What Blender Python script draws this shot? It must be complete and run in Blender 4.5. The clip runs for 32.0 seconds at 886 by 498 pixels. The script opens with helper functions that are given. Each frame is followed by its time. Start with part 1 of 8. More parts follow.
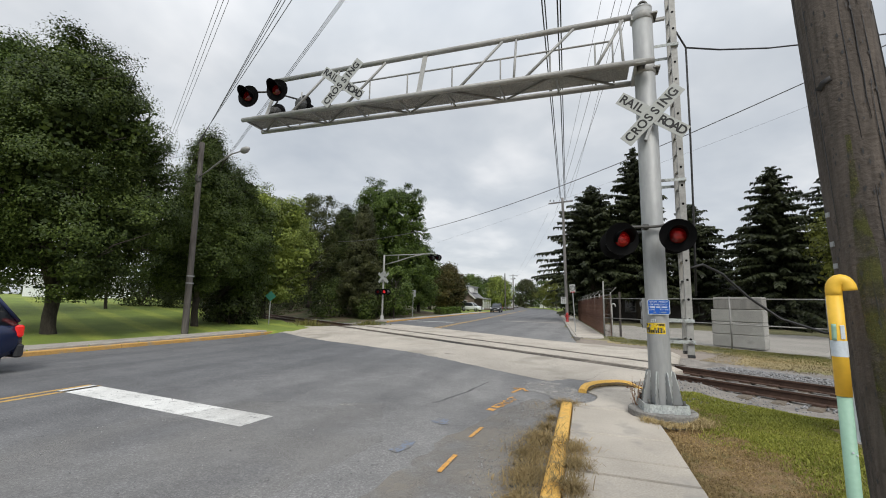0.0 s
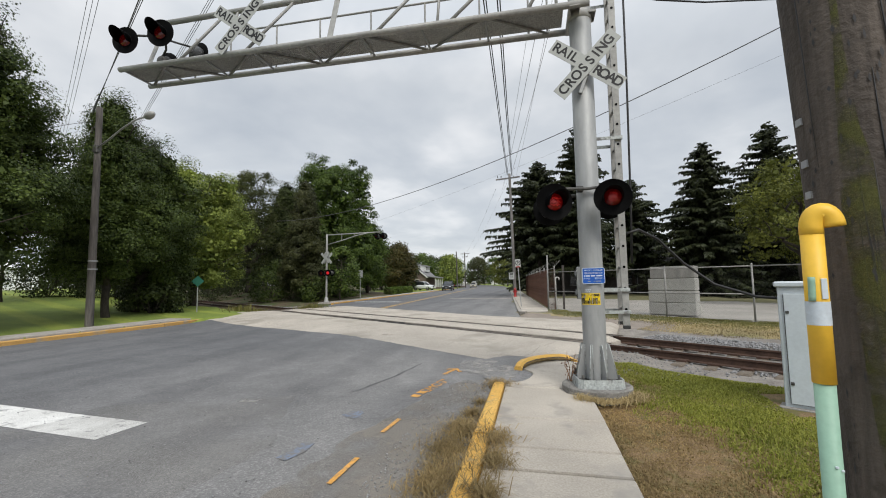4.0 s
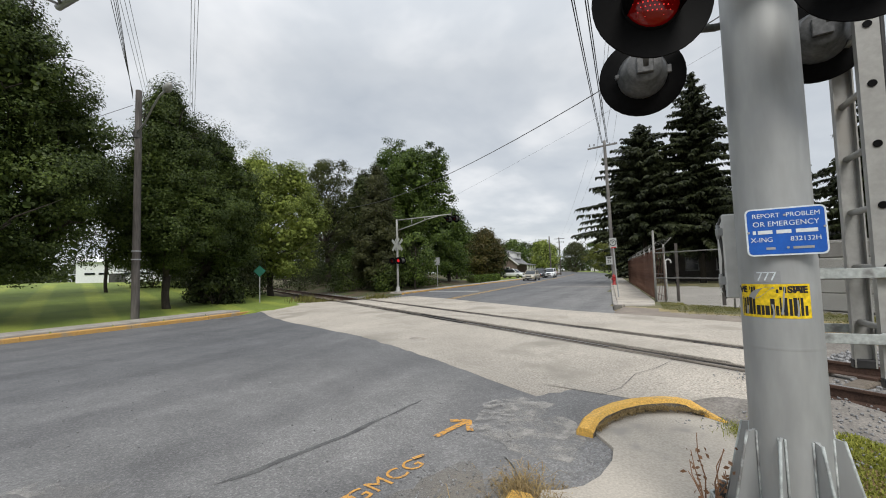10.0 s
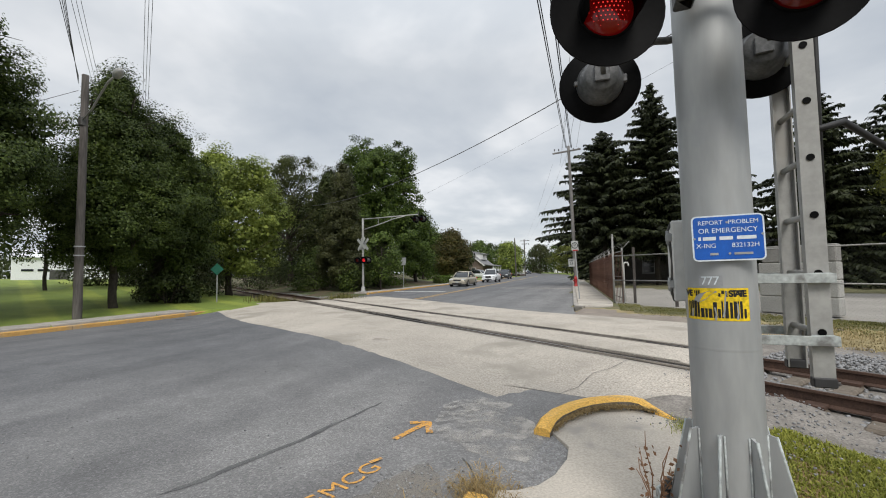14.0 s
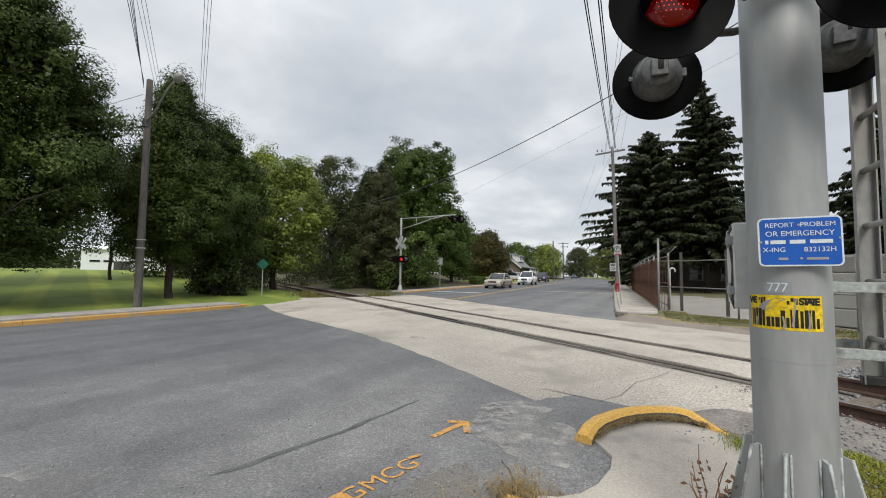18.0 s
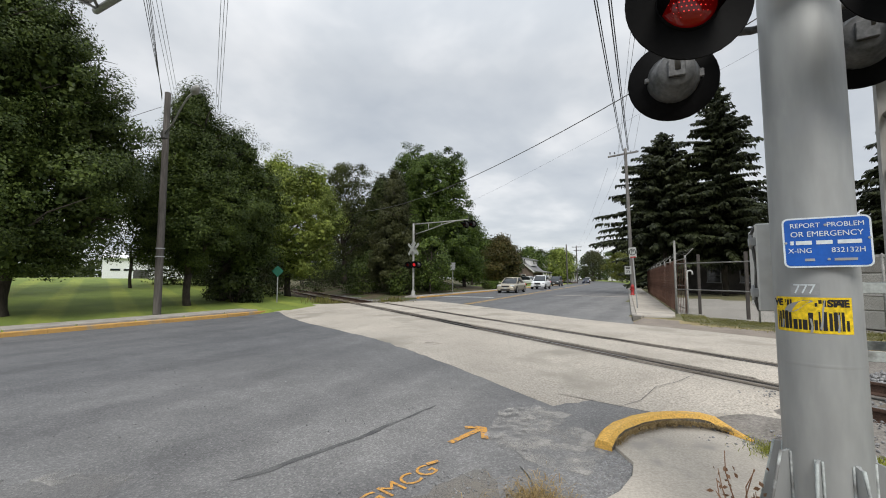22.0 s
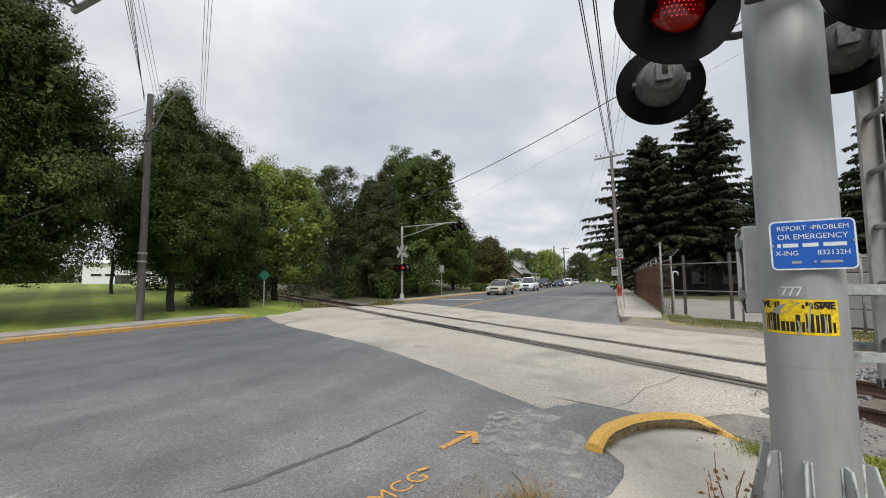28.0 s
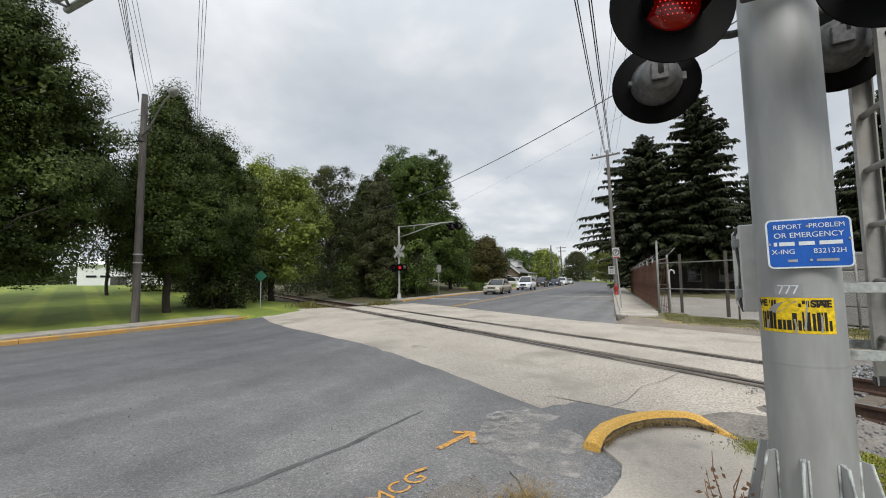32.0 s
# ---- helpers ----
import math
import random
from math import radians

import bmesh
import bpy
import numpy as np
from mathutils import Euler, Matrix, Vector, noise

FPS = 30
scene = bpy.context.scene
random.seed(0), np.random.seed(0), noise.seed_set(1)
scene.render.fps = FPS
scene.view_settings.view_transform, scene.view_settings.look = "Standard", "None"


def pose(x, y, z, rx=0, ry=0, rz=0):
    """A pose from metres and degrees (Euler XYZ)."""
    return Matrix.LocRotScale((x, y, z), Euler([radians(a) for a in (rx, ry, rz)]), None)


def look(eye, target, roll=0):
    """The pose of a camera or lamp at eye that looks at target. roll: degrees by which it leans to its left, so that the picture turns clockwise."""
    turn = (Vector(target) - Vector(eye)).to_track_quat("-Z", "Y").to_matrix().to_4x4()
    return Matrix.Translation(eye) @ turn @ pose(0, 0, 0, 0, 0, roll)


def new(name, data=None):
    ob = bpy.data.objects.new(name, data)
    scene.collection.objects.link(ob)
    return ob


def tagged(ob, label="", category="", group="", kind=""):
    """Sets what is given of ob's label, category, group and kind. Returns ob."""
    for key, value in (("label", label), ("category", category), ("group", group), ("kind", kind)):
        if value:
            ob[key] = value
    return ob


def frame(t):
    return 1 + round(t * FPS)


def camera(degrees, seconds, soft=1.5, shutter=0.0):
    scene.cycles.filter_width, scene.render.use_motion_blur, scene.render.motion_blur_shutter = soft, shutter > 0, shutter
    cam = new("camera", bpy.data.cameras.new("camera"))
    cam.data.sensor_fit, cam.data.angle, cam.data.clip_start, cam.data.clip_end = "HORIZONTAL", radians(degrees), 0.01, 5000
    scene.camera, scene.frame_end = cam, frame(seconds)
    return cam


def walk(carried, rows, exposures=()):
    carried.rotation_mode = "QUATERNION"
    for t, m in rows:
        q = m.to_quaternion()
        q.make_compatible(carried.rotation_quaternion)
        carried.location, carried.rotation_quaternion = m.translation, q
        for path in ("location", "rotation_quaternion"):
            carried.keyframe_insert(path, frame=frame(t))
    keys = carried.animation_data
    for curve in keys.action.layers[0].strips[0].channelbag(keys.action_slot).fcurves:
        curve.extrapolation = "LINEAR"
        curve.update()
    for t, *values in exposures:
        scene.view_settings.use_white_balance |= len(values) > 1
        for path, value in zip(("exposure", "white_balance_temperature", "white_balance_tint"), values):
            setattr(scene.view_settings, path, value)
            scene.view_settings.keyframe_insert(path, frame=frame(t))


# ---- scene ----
cam = camera(94.3, 32.0, soft=1.0)
PATH = [
    (0, (-1.064, -7.141, 1.495), (-1.709, -5.266, 1.757), 1.2),
    (0.5, (-1.072, -7.126, 1.479), (-1.708, -5.248, 1.742), 1.4),
    (1, (-1.085, -7.159, 1.48), (-1.705, -5.276, 1.743), 1.5),
    (1.5, (-1.079, -7.142, 1.477), (-1.684, -5.253, 1.73), 1.4),
    (2, (-1.063, -7.138, 1.481), (-1.641, -5.238, 1.715), 1.0),
    (2.5, (-1.024, -7.086, 1.485), (-1.56, -5.17, 1.687), 0.4),
    (3, (-0.897, -6.846, 1.478), (-1.379, -4.912, 1.647), -0.5),
    (3.5, (-0.827, -6.563, 1.455), (-1.256, -4.615, 1.609), -0.8),
    (5.5, (-0.789, -5.056, 1.413), (-1.239, -3.12, 1.641), -0.3),
    (6, (-0.705, -4.732, 1.435), (-1.19, -2.806, 1.663), -0.2),
    (6.5, (-0.751, -4.405, 1.419), (-1.278, -2.489, 1.643), -0.2),
    (7, (-0.759, -4.065, 1.402), (-1.333, -2.161, 1.614), -0.0),
    (7.5, (-0.682, -3.668, 1.399), (-1.314, -1.781, 1.599), 0.0),
    (8, (-0.743, -3.229, 1.353), (-1.442, -1.364, 1.535), -0.2),
    (8.5, (-0.737, -2.844, 1.328), (-1.503, -1.004, 1.489), -0.7),
    (9, (-0.667, -2.572, 1.355), (-1.489, -0.754, 1.497), -1.2),
    (9.5, (-0.636, -2.564, 1.351), (-1.493, -0.762, 1.476), -1.5),
    (10, (-0.611, -2.557, 1.356), (-1.475, -0.757, 1.472), -1.5),
    (10.5, (-0.592, -2.547, 1.355), (-1.444, -0.741, 1.466), -1.5),
    (11, (-0.586, -2.55, 1.359), (-1.417, -0.734, 1.464), -1.6),
    (11.5, (-0.58, -2.562, 1.371), (-1.382, -0.733, 1.471), -1.7),
    (12, (-0.568, -2.555, 1.371), (-1.344, -0.714, 1.466), -1.8),
    (12.5, (-0.562, -2.537, 1.365), (-1.312, -0.685, 1.46), -1.9),
    (13, (-0.566, -2.53, 1.366), (-1.298, -0.671, 1.462), -1.8),
    (13.5, (-0.569, -2.52, 1.366), (-1.289, -0.657, 1.472), -1.4),
    (14, (-0.577, -2.516, 1.361), (-1.294, -0.653, 1.475), -0.9),
    (14.5, (-0.584, -2.514, 1.354), (-1.307, -0.653, 1.471), -0.6),
    (16.5, (-0.613, -2.518, 1.343), (-1.418, -0.69, 1.453), 0.6),
    (17, (-0.62, -2.53, 1.348), (-1.45, -0.714, 1.461), 0.8),
    (17.5, (-0.626, -2.527, 1.345), (-1.482, -0.724, 1.461), 0.8),
    (18, (-0.63, -2.527, 1.345), (-1.509, -0.734, 1.463), 0.7),
    (18.5, (-0.639, -2.537, 1.344), (-1.54, -0.755, 1.464), 0.6),
    (19, (-0.644, -2.549, 1.345), (-1.562, -0.776, 1.467), 0.7),
    (19.5, (-0.648, -2.548, 1.344), (-1.579, -0.782, 1.467), 0.7),
    (20, (-0.649, -2.552, 1.347), (-1.587, -0.79, 1.472), 0.6),
    (20.5, (-0.653, -2.558, 1.345), (-1.594, -0.798, 1.473), 0.6),
    (21, (-0.651, -2.55, 1.349), (-1.592, -0.79, 1.48), 0.5),
    (21.5, (-0.653, -2.548, 1.345), (-1.59, -0.786, 1.484), 0.3),
    (22, (-0.653, -2.546, 1.345), (-1.584, -0.781, 1.487), 0.1),
    (22.5, (-0.646, -2.537, 1.346), (-1.572, -0.77, 1.492), -0.1),
    (23, (-0.64, -2.544, 1.346), (-1.563, -0.776, 1.493), -0.3),
    (23.5, (-0.64, -2.547, 1.342), (-1.572, -0.783, 1.491), -0.3),
    (24, (-0.646, -2.542, 1.339), (-1.601, -0.791, 1.489), -0.4),
    (24.5, (-0.659, -2.544, 1.343), (-1.644, -0.81, 1.496), -0.5),
    (25, (-0.691, -2.538, 1.351), (-1.689, -0.812, 1.501), -0.5),
    (25.5, (-0.697, -2.543, 1.355), (-1.685, -0.81, 1.501), -0.4),
    (26, (-0.686, -2.513, 1.342), (-1.641, -0.762, 1.488), -0.2),
    (26.5, (-0.673, -2.513, 1.351), (-1.586, -0.74, 1.501), 0.0),
    (28.5, (-0.671, -2.53, 1.358), (-1.551, -0.741, 1.512), -0.4),
    (29, (-0.677, -2.515, 1.35), (-1.563, -0.728, 1.503), -0.4),
    (29.5, (-0.676, -2.519, 1.356), (-1.566, -0.734, 1.507), -0.4),
    (30, (-0.672, -2.521, 1.356), (-1.562, -0.737, 1.507), -0.5),
    (30.5, (-0.681, -2.505, 1.347), (-1.566, -0.718, 1.499), -0.6),
    (31, (-0.675, -2.514, 1.355), (-1.552, -0.723, 1.508), -0.7),
    (31.5, (-0.671, -2.517, 1.36), (-1.543, -0.724, 1.513), -0.7),
    (32, (-0.673, -2.517, 1.361), (-1.541, -0.722, 1.513), -0.7),
]
walk(cam, [(t, look(eye, target, roll)) for t, eye, target, roll in PATH])

# ---- light ----
SUN_ELEVATION, SUN_AZIMUTH = 48.0, 150.0   # azimuth: degrees clockwise from +y
sun = new("sun", bpy.data.lights.new("sun", "SUN"))
sun.data.energy, sun.data.angle, sun.data.color = 2.4, radians(25), (1.0, 0.96, 0.9)
sun.matrix_world = pose(0, 0, 60, 90 - SUN_ELEVATION, 0, 180 - SUN_AZIMUTH)
scene.view_settings.exposure = 0.0


def overcast_world():
    w = bpy.data.worlds.new("overcast_sky")
    scene.world = w
    w.use_nodes = True
    nt = w.node_tree
    nt.nodes.clear()
    N, L = nt.nodes.new, nt.links.new
    out, mix = N("ShaderNodeOutputWorld"), N("ShaderNodeMixShader")
    sky, b1, b2 = N("ShaderNodeTexSky"), N("ShaderNodeBackground"), N("ShaderNodeBackground")
    sky.sky_type, sky.sun_disc = "NISHITA", False
    sky.sun_elevation, sky.sun_rotation = radians(SUN_ELEVATION), radians(SUN_AZIMUTH)
    b1.inputs[1].default_value = 0.1
    L(sky.outputs[0], b1.inputs[0])
    tc, sep, comb = N("ShaderNodeTexCoord"), N("ShaderNodeSeparateXYZ"), N("ShaderNodeCombineXYZ")
    L(tc.outputs["Generated"], sep.inputs[0])
    zz = N("ShaderNodeMath"); zz.operation = "MAXIMUM"; zz.inputs[1].default_value = 0.0
    L(sep.outputs[2], zz.inputs[0])
    za = N("ShaderNodeMath"); za.operation = "ADD"; za.inputs[1].default_value = 0.22
    L(zz.outputs[0], za.inputs[0])
    for i in (0, 1):
        dv = N("ShaderNodeMath"); dv.operation = "DIVIDE"
        L(sep.outputs[i], dv.inputs[0]); L(za.outputs[0], dv.inputs[1]); L(dv.outputs[0], comb.inputs[i])
    n1, n2 = N("ShaderNodeTexNoise"), N("ShaderNodeTexNoise")
    n1.inputs["Scale"].default_value, n1.inputs["Detail"].default_value, n1.inputs["Roughness"].default_value = 1.15, 5, 0.5
    n2.inputs["Scale"].default_value, n2.inputs["Detail"].default_value = 3.1, 4
    n1.inputs["Distortion"].default_value = 0.4
    L(comb.outputs[0], n1.inputs["Vector"]); L(comb.outputs[0], n2.inputs["Vector"])
    mx = N("ShaderNodeMix"); mx.inputs[0].default_value = 0.25
    L(n1.outputs[0], mx.inputs[2]); L(n2.outputs[0], mx.inputs[3])
    ramp = N("ShaderNodeValToRGB")
    e = ramp.color_ramp.elements
    e[0].position, e[0].color = 0.33, (0.5, 0.545, 0.605, 1)
    e[1].position, e[1].color = 0.66, (0.95, 0.955, 0.965, 1)
    m = ramp.color_ramp.elements.new(0.5); m.color = (0.655, 0.69, 0.73, 1)
    L(mx.outputs[0], ramp.inputs[0])
    L(ramp.outputs[0], b2.inputs[0])
    # an overcast sky is brightest overhead
    rise = N("ShaderNodeMapRange")
    for k, val in zip((1, 2, 3, 4), (0.45, 1.0, 1.03, 1.9)):
        rise.inputs[k].default_value = val
    L(sep.outputs[2], rise.inputs[0])
    L(rise.outputs[0], b2.inputs[1])
    mix.inputs[0].default_value = 0.9
    L(b1.outputs[0], mix.inputs[1]); L(b2.outputs[0], mix.inputs[2]); L(mix.outputs[0], out.inputs[0])


overcast_world()


# ---- materials ----
def _nodes(name):
    m = bpy.data.materials.new(name)
    m.use_nodes = True
    nt = m.node_tree
    return m, nt, nt.nodes["Principled BSDF"]


def _noise(nt, scale, detail=4, rough=0.55, coord="Object"):
    tc, n = nt.nodes.new("ShaderNodeTexCoord"), nt.nodes.new("ShaderNodeTexNoise")
    n.inputs["Scale"].default_value, n.inputs["Detail"].default_value, n.inputs["Roughness"].default_value = scale, detail, rough
    nt.links.new(tc.outputs[coord], n.inputs["Vector"])
    return n


def _ramp(nt, fac, stops):
    r = nt.nodes.new("ShaderNodeValToRGB")
    els = r.color_ramp.elements
    for k, (p, c) in enumerate(stops):
        el = els[k] if k < 2 else els.new(p)
        el.position, el.color = p, (*c, 1)
    nt.links.new(fac, r.inputs[0])
    return r


def _mixc(nt, fac, a, b, mode="MIX"):
    m = nt.nodes.new("ShaderNodeMix")
    m.data_type, m.blend_type = "RGBA", mode
    for s, v in ((0, fac), (6, a), (7, b)):
        if hasattr(v, "is_output"):
            nt.links.new(v, m.inputs[s])
        else:
            m.inputs[s].default_value = v if s == 0 else (*v, 1)
    return m.outputs[2]


def surface(name, a, b, scale=6.0, fine=60.0, rough=0.8, metal=0.0, bump=0.2, bump_scale=None, dist=0.01, spots=None, spec=0.4, fine_amount=0.35, stretch=None):
    """A two-tone surface: broad mottling from a to b, fine grain and relief. spots: (colour, scale, threshold)."""
    m, nt, p = _nodes(name)
    n1, n2 = _noise(nt, scale, 5), _noise(nt, fine, 3)
    if stretch:
        for n in (n1, n2):
            mp = nt.nodes.new("ShaderNodeMapping")
            mp.inputs["Scale"].default_value = stretch
            nt.links.new(n.inputs["Vector"].links[0].from_socket, mp.inputs[0])
            nt.links.new(mp.outputs[0], n.inputs["Vector"])
    c = _ramp(nt, n1.outputs[0], [(0.32, a), (0.68, b)]).outputs[0]
    g = _ramp(nt, n2.outputs[0], [(0.3, (1 - fine_amount,) * 3), (0.7, (1 + fine_amount * 0.6,) * 3)]).outputs[0]
    c = _mixc(nt, 1.0, c, g, "MULTIPLY")
    if spots:
        col, sc, th = spots
        n3 = _noise(nt, sc, 4)
        f = _ramp(nt, n3.outputs[0], [(th - 0.03, (0, 0, 0)), (th + 0.09, (1, 1, 1))]).outputs[0]
        c = _mixc(nt, f, c, col)
    nt.links.new(c, p.inputs["Base Color"])
    p.inputs["Roughness"].default_value, p.inputs["Metallic"].default_value = rough, metal
    p.inputs["Specular IOR Level"].default_value = spec
    if bump:
        bn = nt.nodes.new("ShaderNodeBump")
        bn.inputs["Strength"].default_value, bn.inputs["Distance"].default_value = bump, dist
        n4 = _noise(nt, bump_scale or fine, 4)
        nt.links.new(n4.outputs[0], bn.inputs["Height"])
        nt.links.new(bn.outputs[0], p.inputs["Normal"])
    return m


def plain(name, col, rough=0.5, metal=0.0, var=0.12, scale=9.0, spec=0.4):
    return surface(name, [v * (1 - var) for v in col], [min(1, v * (1 + var)) for v in col], scale, scale * 9, rough, metal, 0.05, fine_amount=0.08, spec=spec)


def leafy(name, dark, light, gloss=0.55, trans=0.25):
    m, nt, p = _nodes(name)
    geo = nt.nodes.new("ShaderNodeNewGeometry")
    n = _noise(nt, 0.55, 2)
    base = _ramp(nt, geo.outputs["Random Per Island"], [(0.0, dark), (1.0, light)]).outputs[0]
    tint = _ramp(nt, n.outputs[0], [(0.32, (0.62, 0.64, 0.6)), (0.68, (1.3, 1.26, 1.1))]).outputs[0]
    c = _mixc(nt, 1.0, base, tint, "MULTIPLY")
    nt.links.new(c, p.inputs["Base Color"])
    p.inputs["Roughness"].default_value = gloss
    p.inputs["Specular IOR Level"].default_value = 0.18
    tr, mix, out = nt.nodes.new("ShaderNodeBsdfTranslucent"), nt.nodes.new("ShaderNodeMixShader"), nt.nodes["Material Output"]
    nt.links.new(c, tr.inputs[0])
    mix.inputs[0].default_value = trans
    nt.links.new(p.outputs[0], mix.inputs[1]); nt.links.new(tr.outputs[0], mix.inputs[2]); nt.links.new(mix.outputs[0], out.inputs[0])
    return m


def glow(name, col, strength, base=(0.2, 0.005, 0.005)):
    m, nt, p = _nodes(name)
    p.inputs["Base Color"].default_value = (*base, 1)
    p.inputs["Roughness"].default_value = 0.15
    p.inputs["Emission Color"].default_value = (*col, 1)
    p.inputs["Emission Strength"].default_value = strength
    return m


def asphalt_material():
    m, nt, p = _nodes("asphalt")
    n1, n2, n3 = _noise(nt, 0.35, 5), _noise(nt, 140, 2, 0.7), _noise(nt, 2.2, 6, 0.65)
    vo = nt.nodes.new("ShaderNodeTexVoronoi")
    vo.inputs["Scale"].default_value = 78
    tc = nt.nodes.new("ShaderNodeTexCoord")
    nt.links.new(tc.outputs["Object"], vo.inputs["Vector"])
    c = _ramp(nt, n1.outputs[0], [(0.35, (0.158, 0.159, 0.163)), (0.65, (0.2, 0.2, 0.203))]).outputs[0]
    c = _mixc(nt, 1.0, c, _ramp(nt, n3.outputs[0], [(0.3, (0.89, 0.89, 0.89)), (0.7, (1.07, 1.07, 1.07))]).outputs[0], "MULTIPLY")
    stone = _ramp(nt, vo.outputs["Color"], [(0.0, (0.5, 0.5, 0.5)), (0.65, (1.0, 1.0, 1.0)), (1.0, (1.8, 1.78, 1.75))]).outputs[0]
    c = _mixc(nt, 0.7, c, stone, "MULTIPLY")
    # tyre-darkened and tyre-polished bands run along the lanes
    sep = nt.nodes.new("ShaderNodeSeparateXYZ")
    nt.links.new(tc.outputs["Object"], sep.inputs[0])
    w = nt.nodes.new("ShaderNodeMath"); w.operation = "MULTIPLY"; w.inputs[1].default_value = 2 * math.pi / 1.9
    nt.links.new(sep.outputs[0], w.inputs[0])
    s = nt.nodes.new("ShaderNodeMath"); s.operation = "SINE"
    nt.links.new(w.outputs[0], s.inputs[0])
    n4 = _noise(nt, 0.5, 3)
    wob = nt.nodes.new("ShaderNodeMath"); wob.operation = "MULTIPLY_ADD"; wob.inputs[1].default_value = 2.2
    nt.links.new(n4.outputs[0], wob.inputs[0]); nt.links.new(s.outputs[0], wob.inputs[2])
    band = _ramp(nt, wob.outputs[0], [(0.2, (0.84, 0.84, 0.85)), (1.0, (1.0, 1.0, 1.0))]).outputs[0]
    band = _mixc(nt, 1.0, band, _ramp(nt, n3.outputs[0], [(0.3, (0.96, 0.96, 0.96)), (0.7, (1.1, 1.1, 1.09))]).outputs[0], "MULTIPLY")
    c = _mixc(nt, 1.0, c, band, "MULTIPLY")
    # the asphalt gets darker towards the far lanes
    lane = nt.nodes.new("ShaderNodeMapRange")
    for k, val in zip((1, 2, 3, 4), (-9.0, -3.0, 0.0, 1.0)):
        lane.inputs[k].default_value = val
    nt.links.new(sep.outputs[0], lane.inputs[0])
    c = _mixc(nt, 1.0, c, _ramp(nt, lane.outputs[0], [(0.0, (0.73, 0.74, 0.76)), (1.0, (1.08, 1.065, 1.04))]).outputs[0], "MULTIPLY")
    nt.links.new(c, p.inputs["Base Color"])
    p.inputs["Roughness"].default_value = 0.85
    bn = nt.nodes.new("ShaderNodeBump")
    bn.inputs["Strength"].default_value, bn.inputs["Distance"].default_value = 0.5, 0.006
    nt.links.new(vo.outputs["Distance"], bn.inputs["Height"])
    nt.links.new(bn.outputs[0], p.inputs["Normal"])
    return m


def lawn_material():
    m, nt, p = _nodes("mown_lawn")
    tc, sep = nt.nodes.new("ShaderNodeTexCoord"), nt.nodes.new("ShaderNodeSeparateXYZ")
    nt.links.new(tc.outputs["Object"], sep.inputs[0])
    add = nt.nodes.new("ShaderNodeMath"); add.operation = "MULTIPLY_ADD"
    add.inputs[1].default_value = 0.41
    nt.links.new(sep.outputs[0], add.inputs[0]); nt.links.new(sep.outputs[1], add.inputs[2])
    w = nt.nodes.new("ShaderNodeMath"); w.operation = "MULTIPLY"; w.inputs[1].default_value = 2 * math.pi / 2.4
    nt.links.new(add.outputs[0], w.inputs[0])
    s = nt.nodes.new("ShaderNodeMath"); s.operation = "SINE"
    nt.links.new(w.outputs[0], s.inputs[0])
    n1, n2 = _noise(nt, 0.8, 5), _noise(nt, 40, 3)
    c = _ramp(nt, n1.outputs[0], [(0.3, (0.155, 0.205, 0.03)), (0.7, (0.225, 0.28, 0.045))]).outputs[0]
    c = _mixc(nt, 1.0, c, _ramp(nt, s.outputs[0], [(0.25, (0.78, 0.83, 0.8)), (0.75, (1.12, 1.07, 1.03))]).outputs[0], "MULTIPLY")
    c = _mixc(nt, 1.0, c, _ramp(nt, n2.outputs[0], [(0.3, (0.7, 0.7, 0.7)), (0.7, (1.3, 1.3, 1.2))]).outputs[0], "MULTIPLY")
    nt.links.new(c, p.inputs["Base Color"])
    p.inputs["Roughness"].default_value = 0.9
    return m


M = {}
M["asphalt"] = asphalt_material()


def worn_film(name, col, scale, cover, rough=0.95, most=0.85):
    """Dust or stain that covers what lies below in patches."""
    m, nt, p = _nodes(name)
    n, n2 = _noise(nt, scale, 6, 0.65), _noise(nt, 110, 2)
    c = _ramp(nt, n2.outputs[0], [(0.3, [v * 0.7 for v in col]), (0.7, [v * 1.2 for v in col])]).outputs[0]
    nt.links.new(c, p.inputs["Base Color"])
    p.inputs["Roughness"].default_value = rough
    f = _ramp(nt, n.outputs[0], [(cover, (0, 0, 0)), (cover + 0.22, (most, most, most))]).outputs[0]
    tr, mix, out = nt.nodes.new("ShaderNodeBsdfTransparent"), nt.nodes.new("ShaderNodeMixShader"), nt.nodes["Material Output"]
    nt.links.new(f, mix.inputs[0]); nt.links.new(tr.outputs[0], mix.inputs[1]); nt.links.new(p.outputs[0], mix.inputs[2]); nt.links.new(mix.outputs[0], out.inputs[0])
    return m


M["grit_film"] = worn_film("pale_grit", (0.36, 0.35, 0.33), 3.2, 0.42)
M["dust_film"] = worn_film("brown_dust", (0.27, 0.245, 0.21), 1.3, 0.36, most=0.6)
M["stain_film"] = worn_film("dark_stain", (0.1, 0.1, 0.1), 1.6, 0.36, most=0.5)
M["sand_film"] = worn_film("blown_sand", (0.45, 0.43, 0.4), 5.0, 0.41, most=0.72)
M["haze_film"] = worn_film("thin_dust", (0.3, 0.29, 0.275), 0.8, 0.4, most=0.28)
M["crack_fill"] = surface("tar_seam", (0.08, 0.08, 0.082), (0.14, 0.14, 0.138), 6, 80, 0.8, bump=0.3)
M["dusty"] = surface("dusty_shoulder", (0.2, 0.17, 0.145), (0.29, 0.25, 0.21), 1.2, 90, 0.95, bump=0.3, fine_amount=0.3)
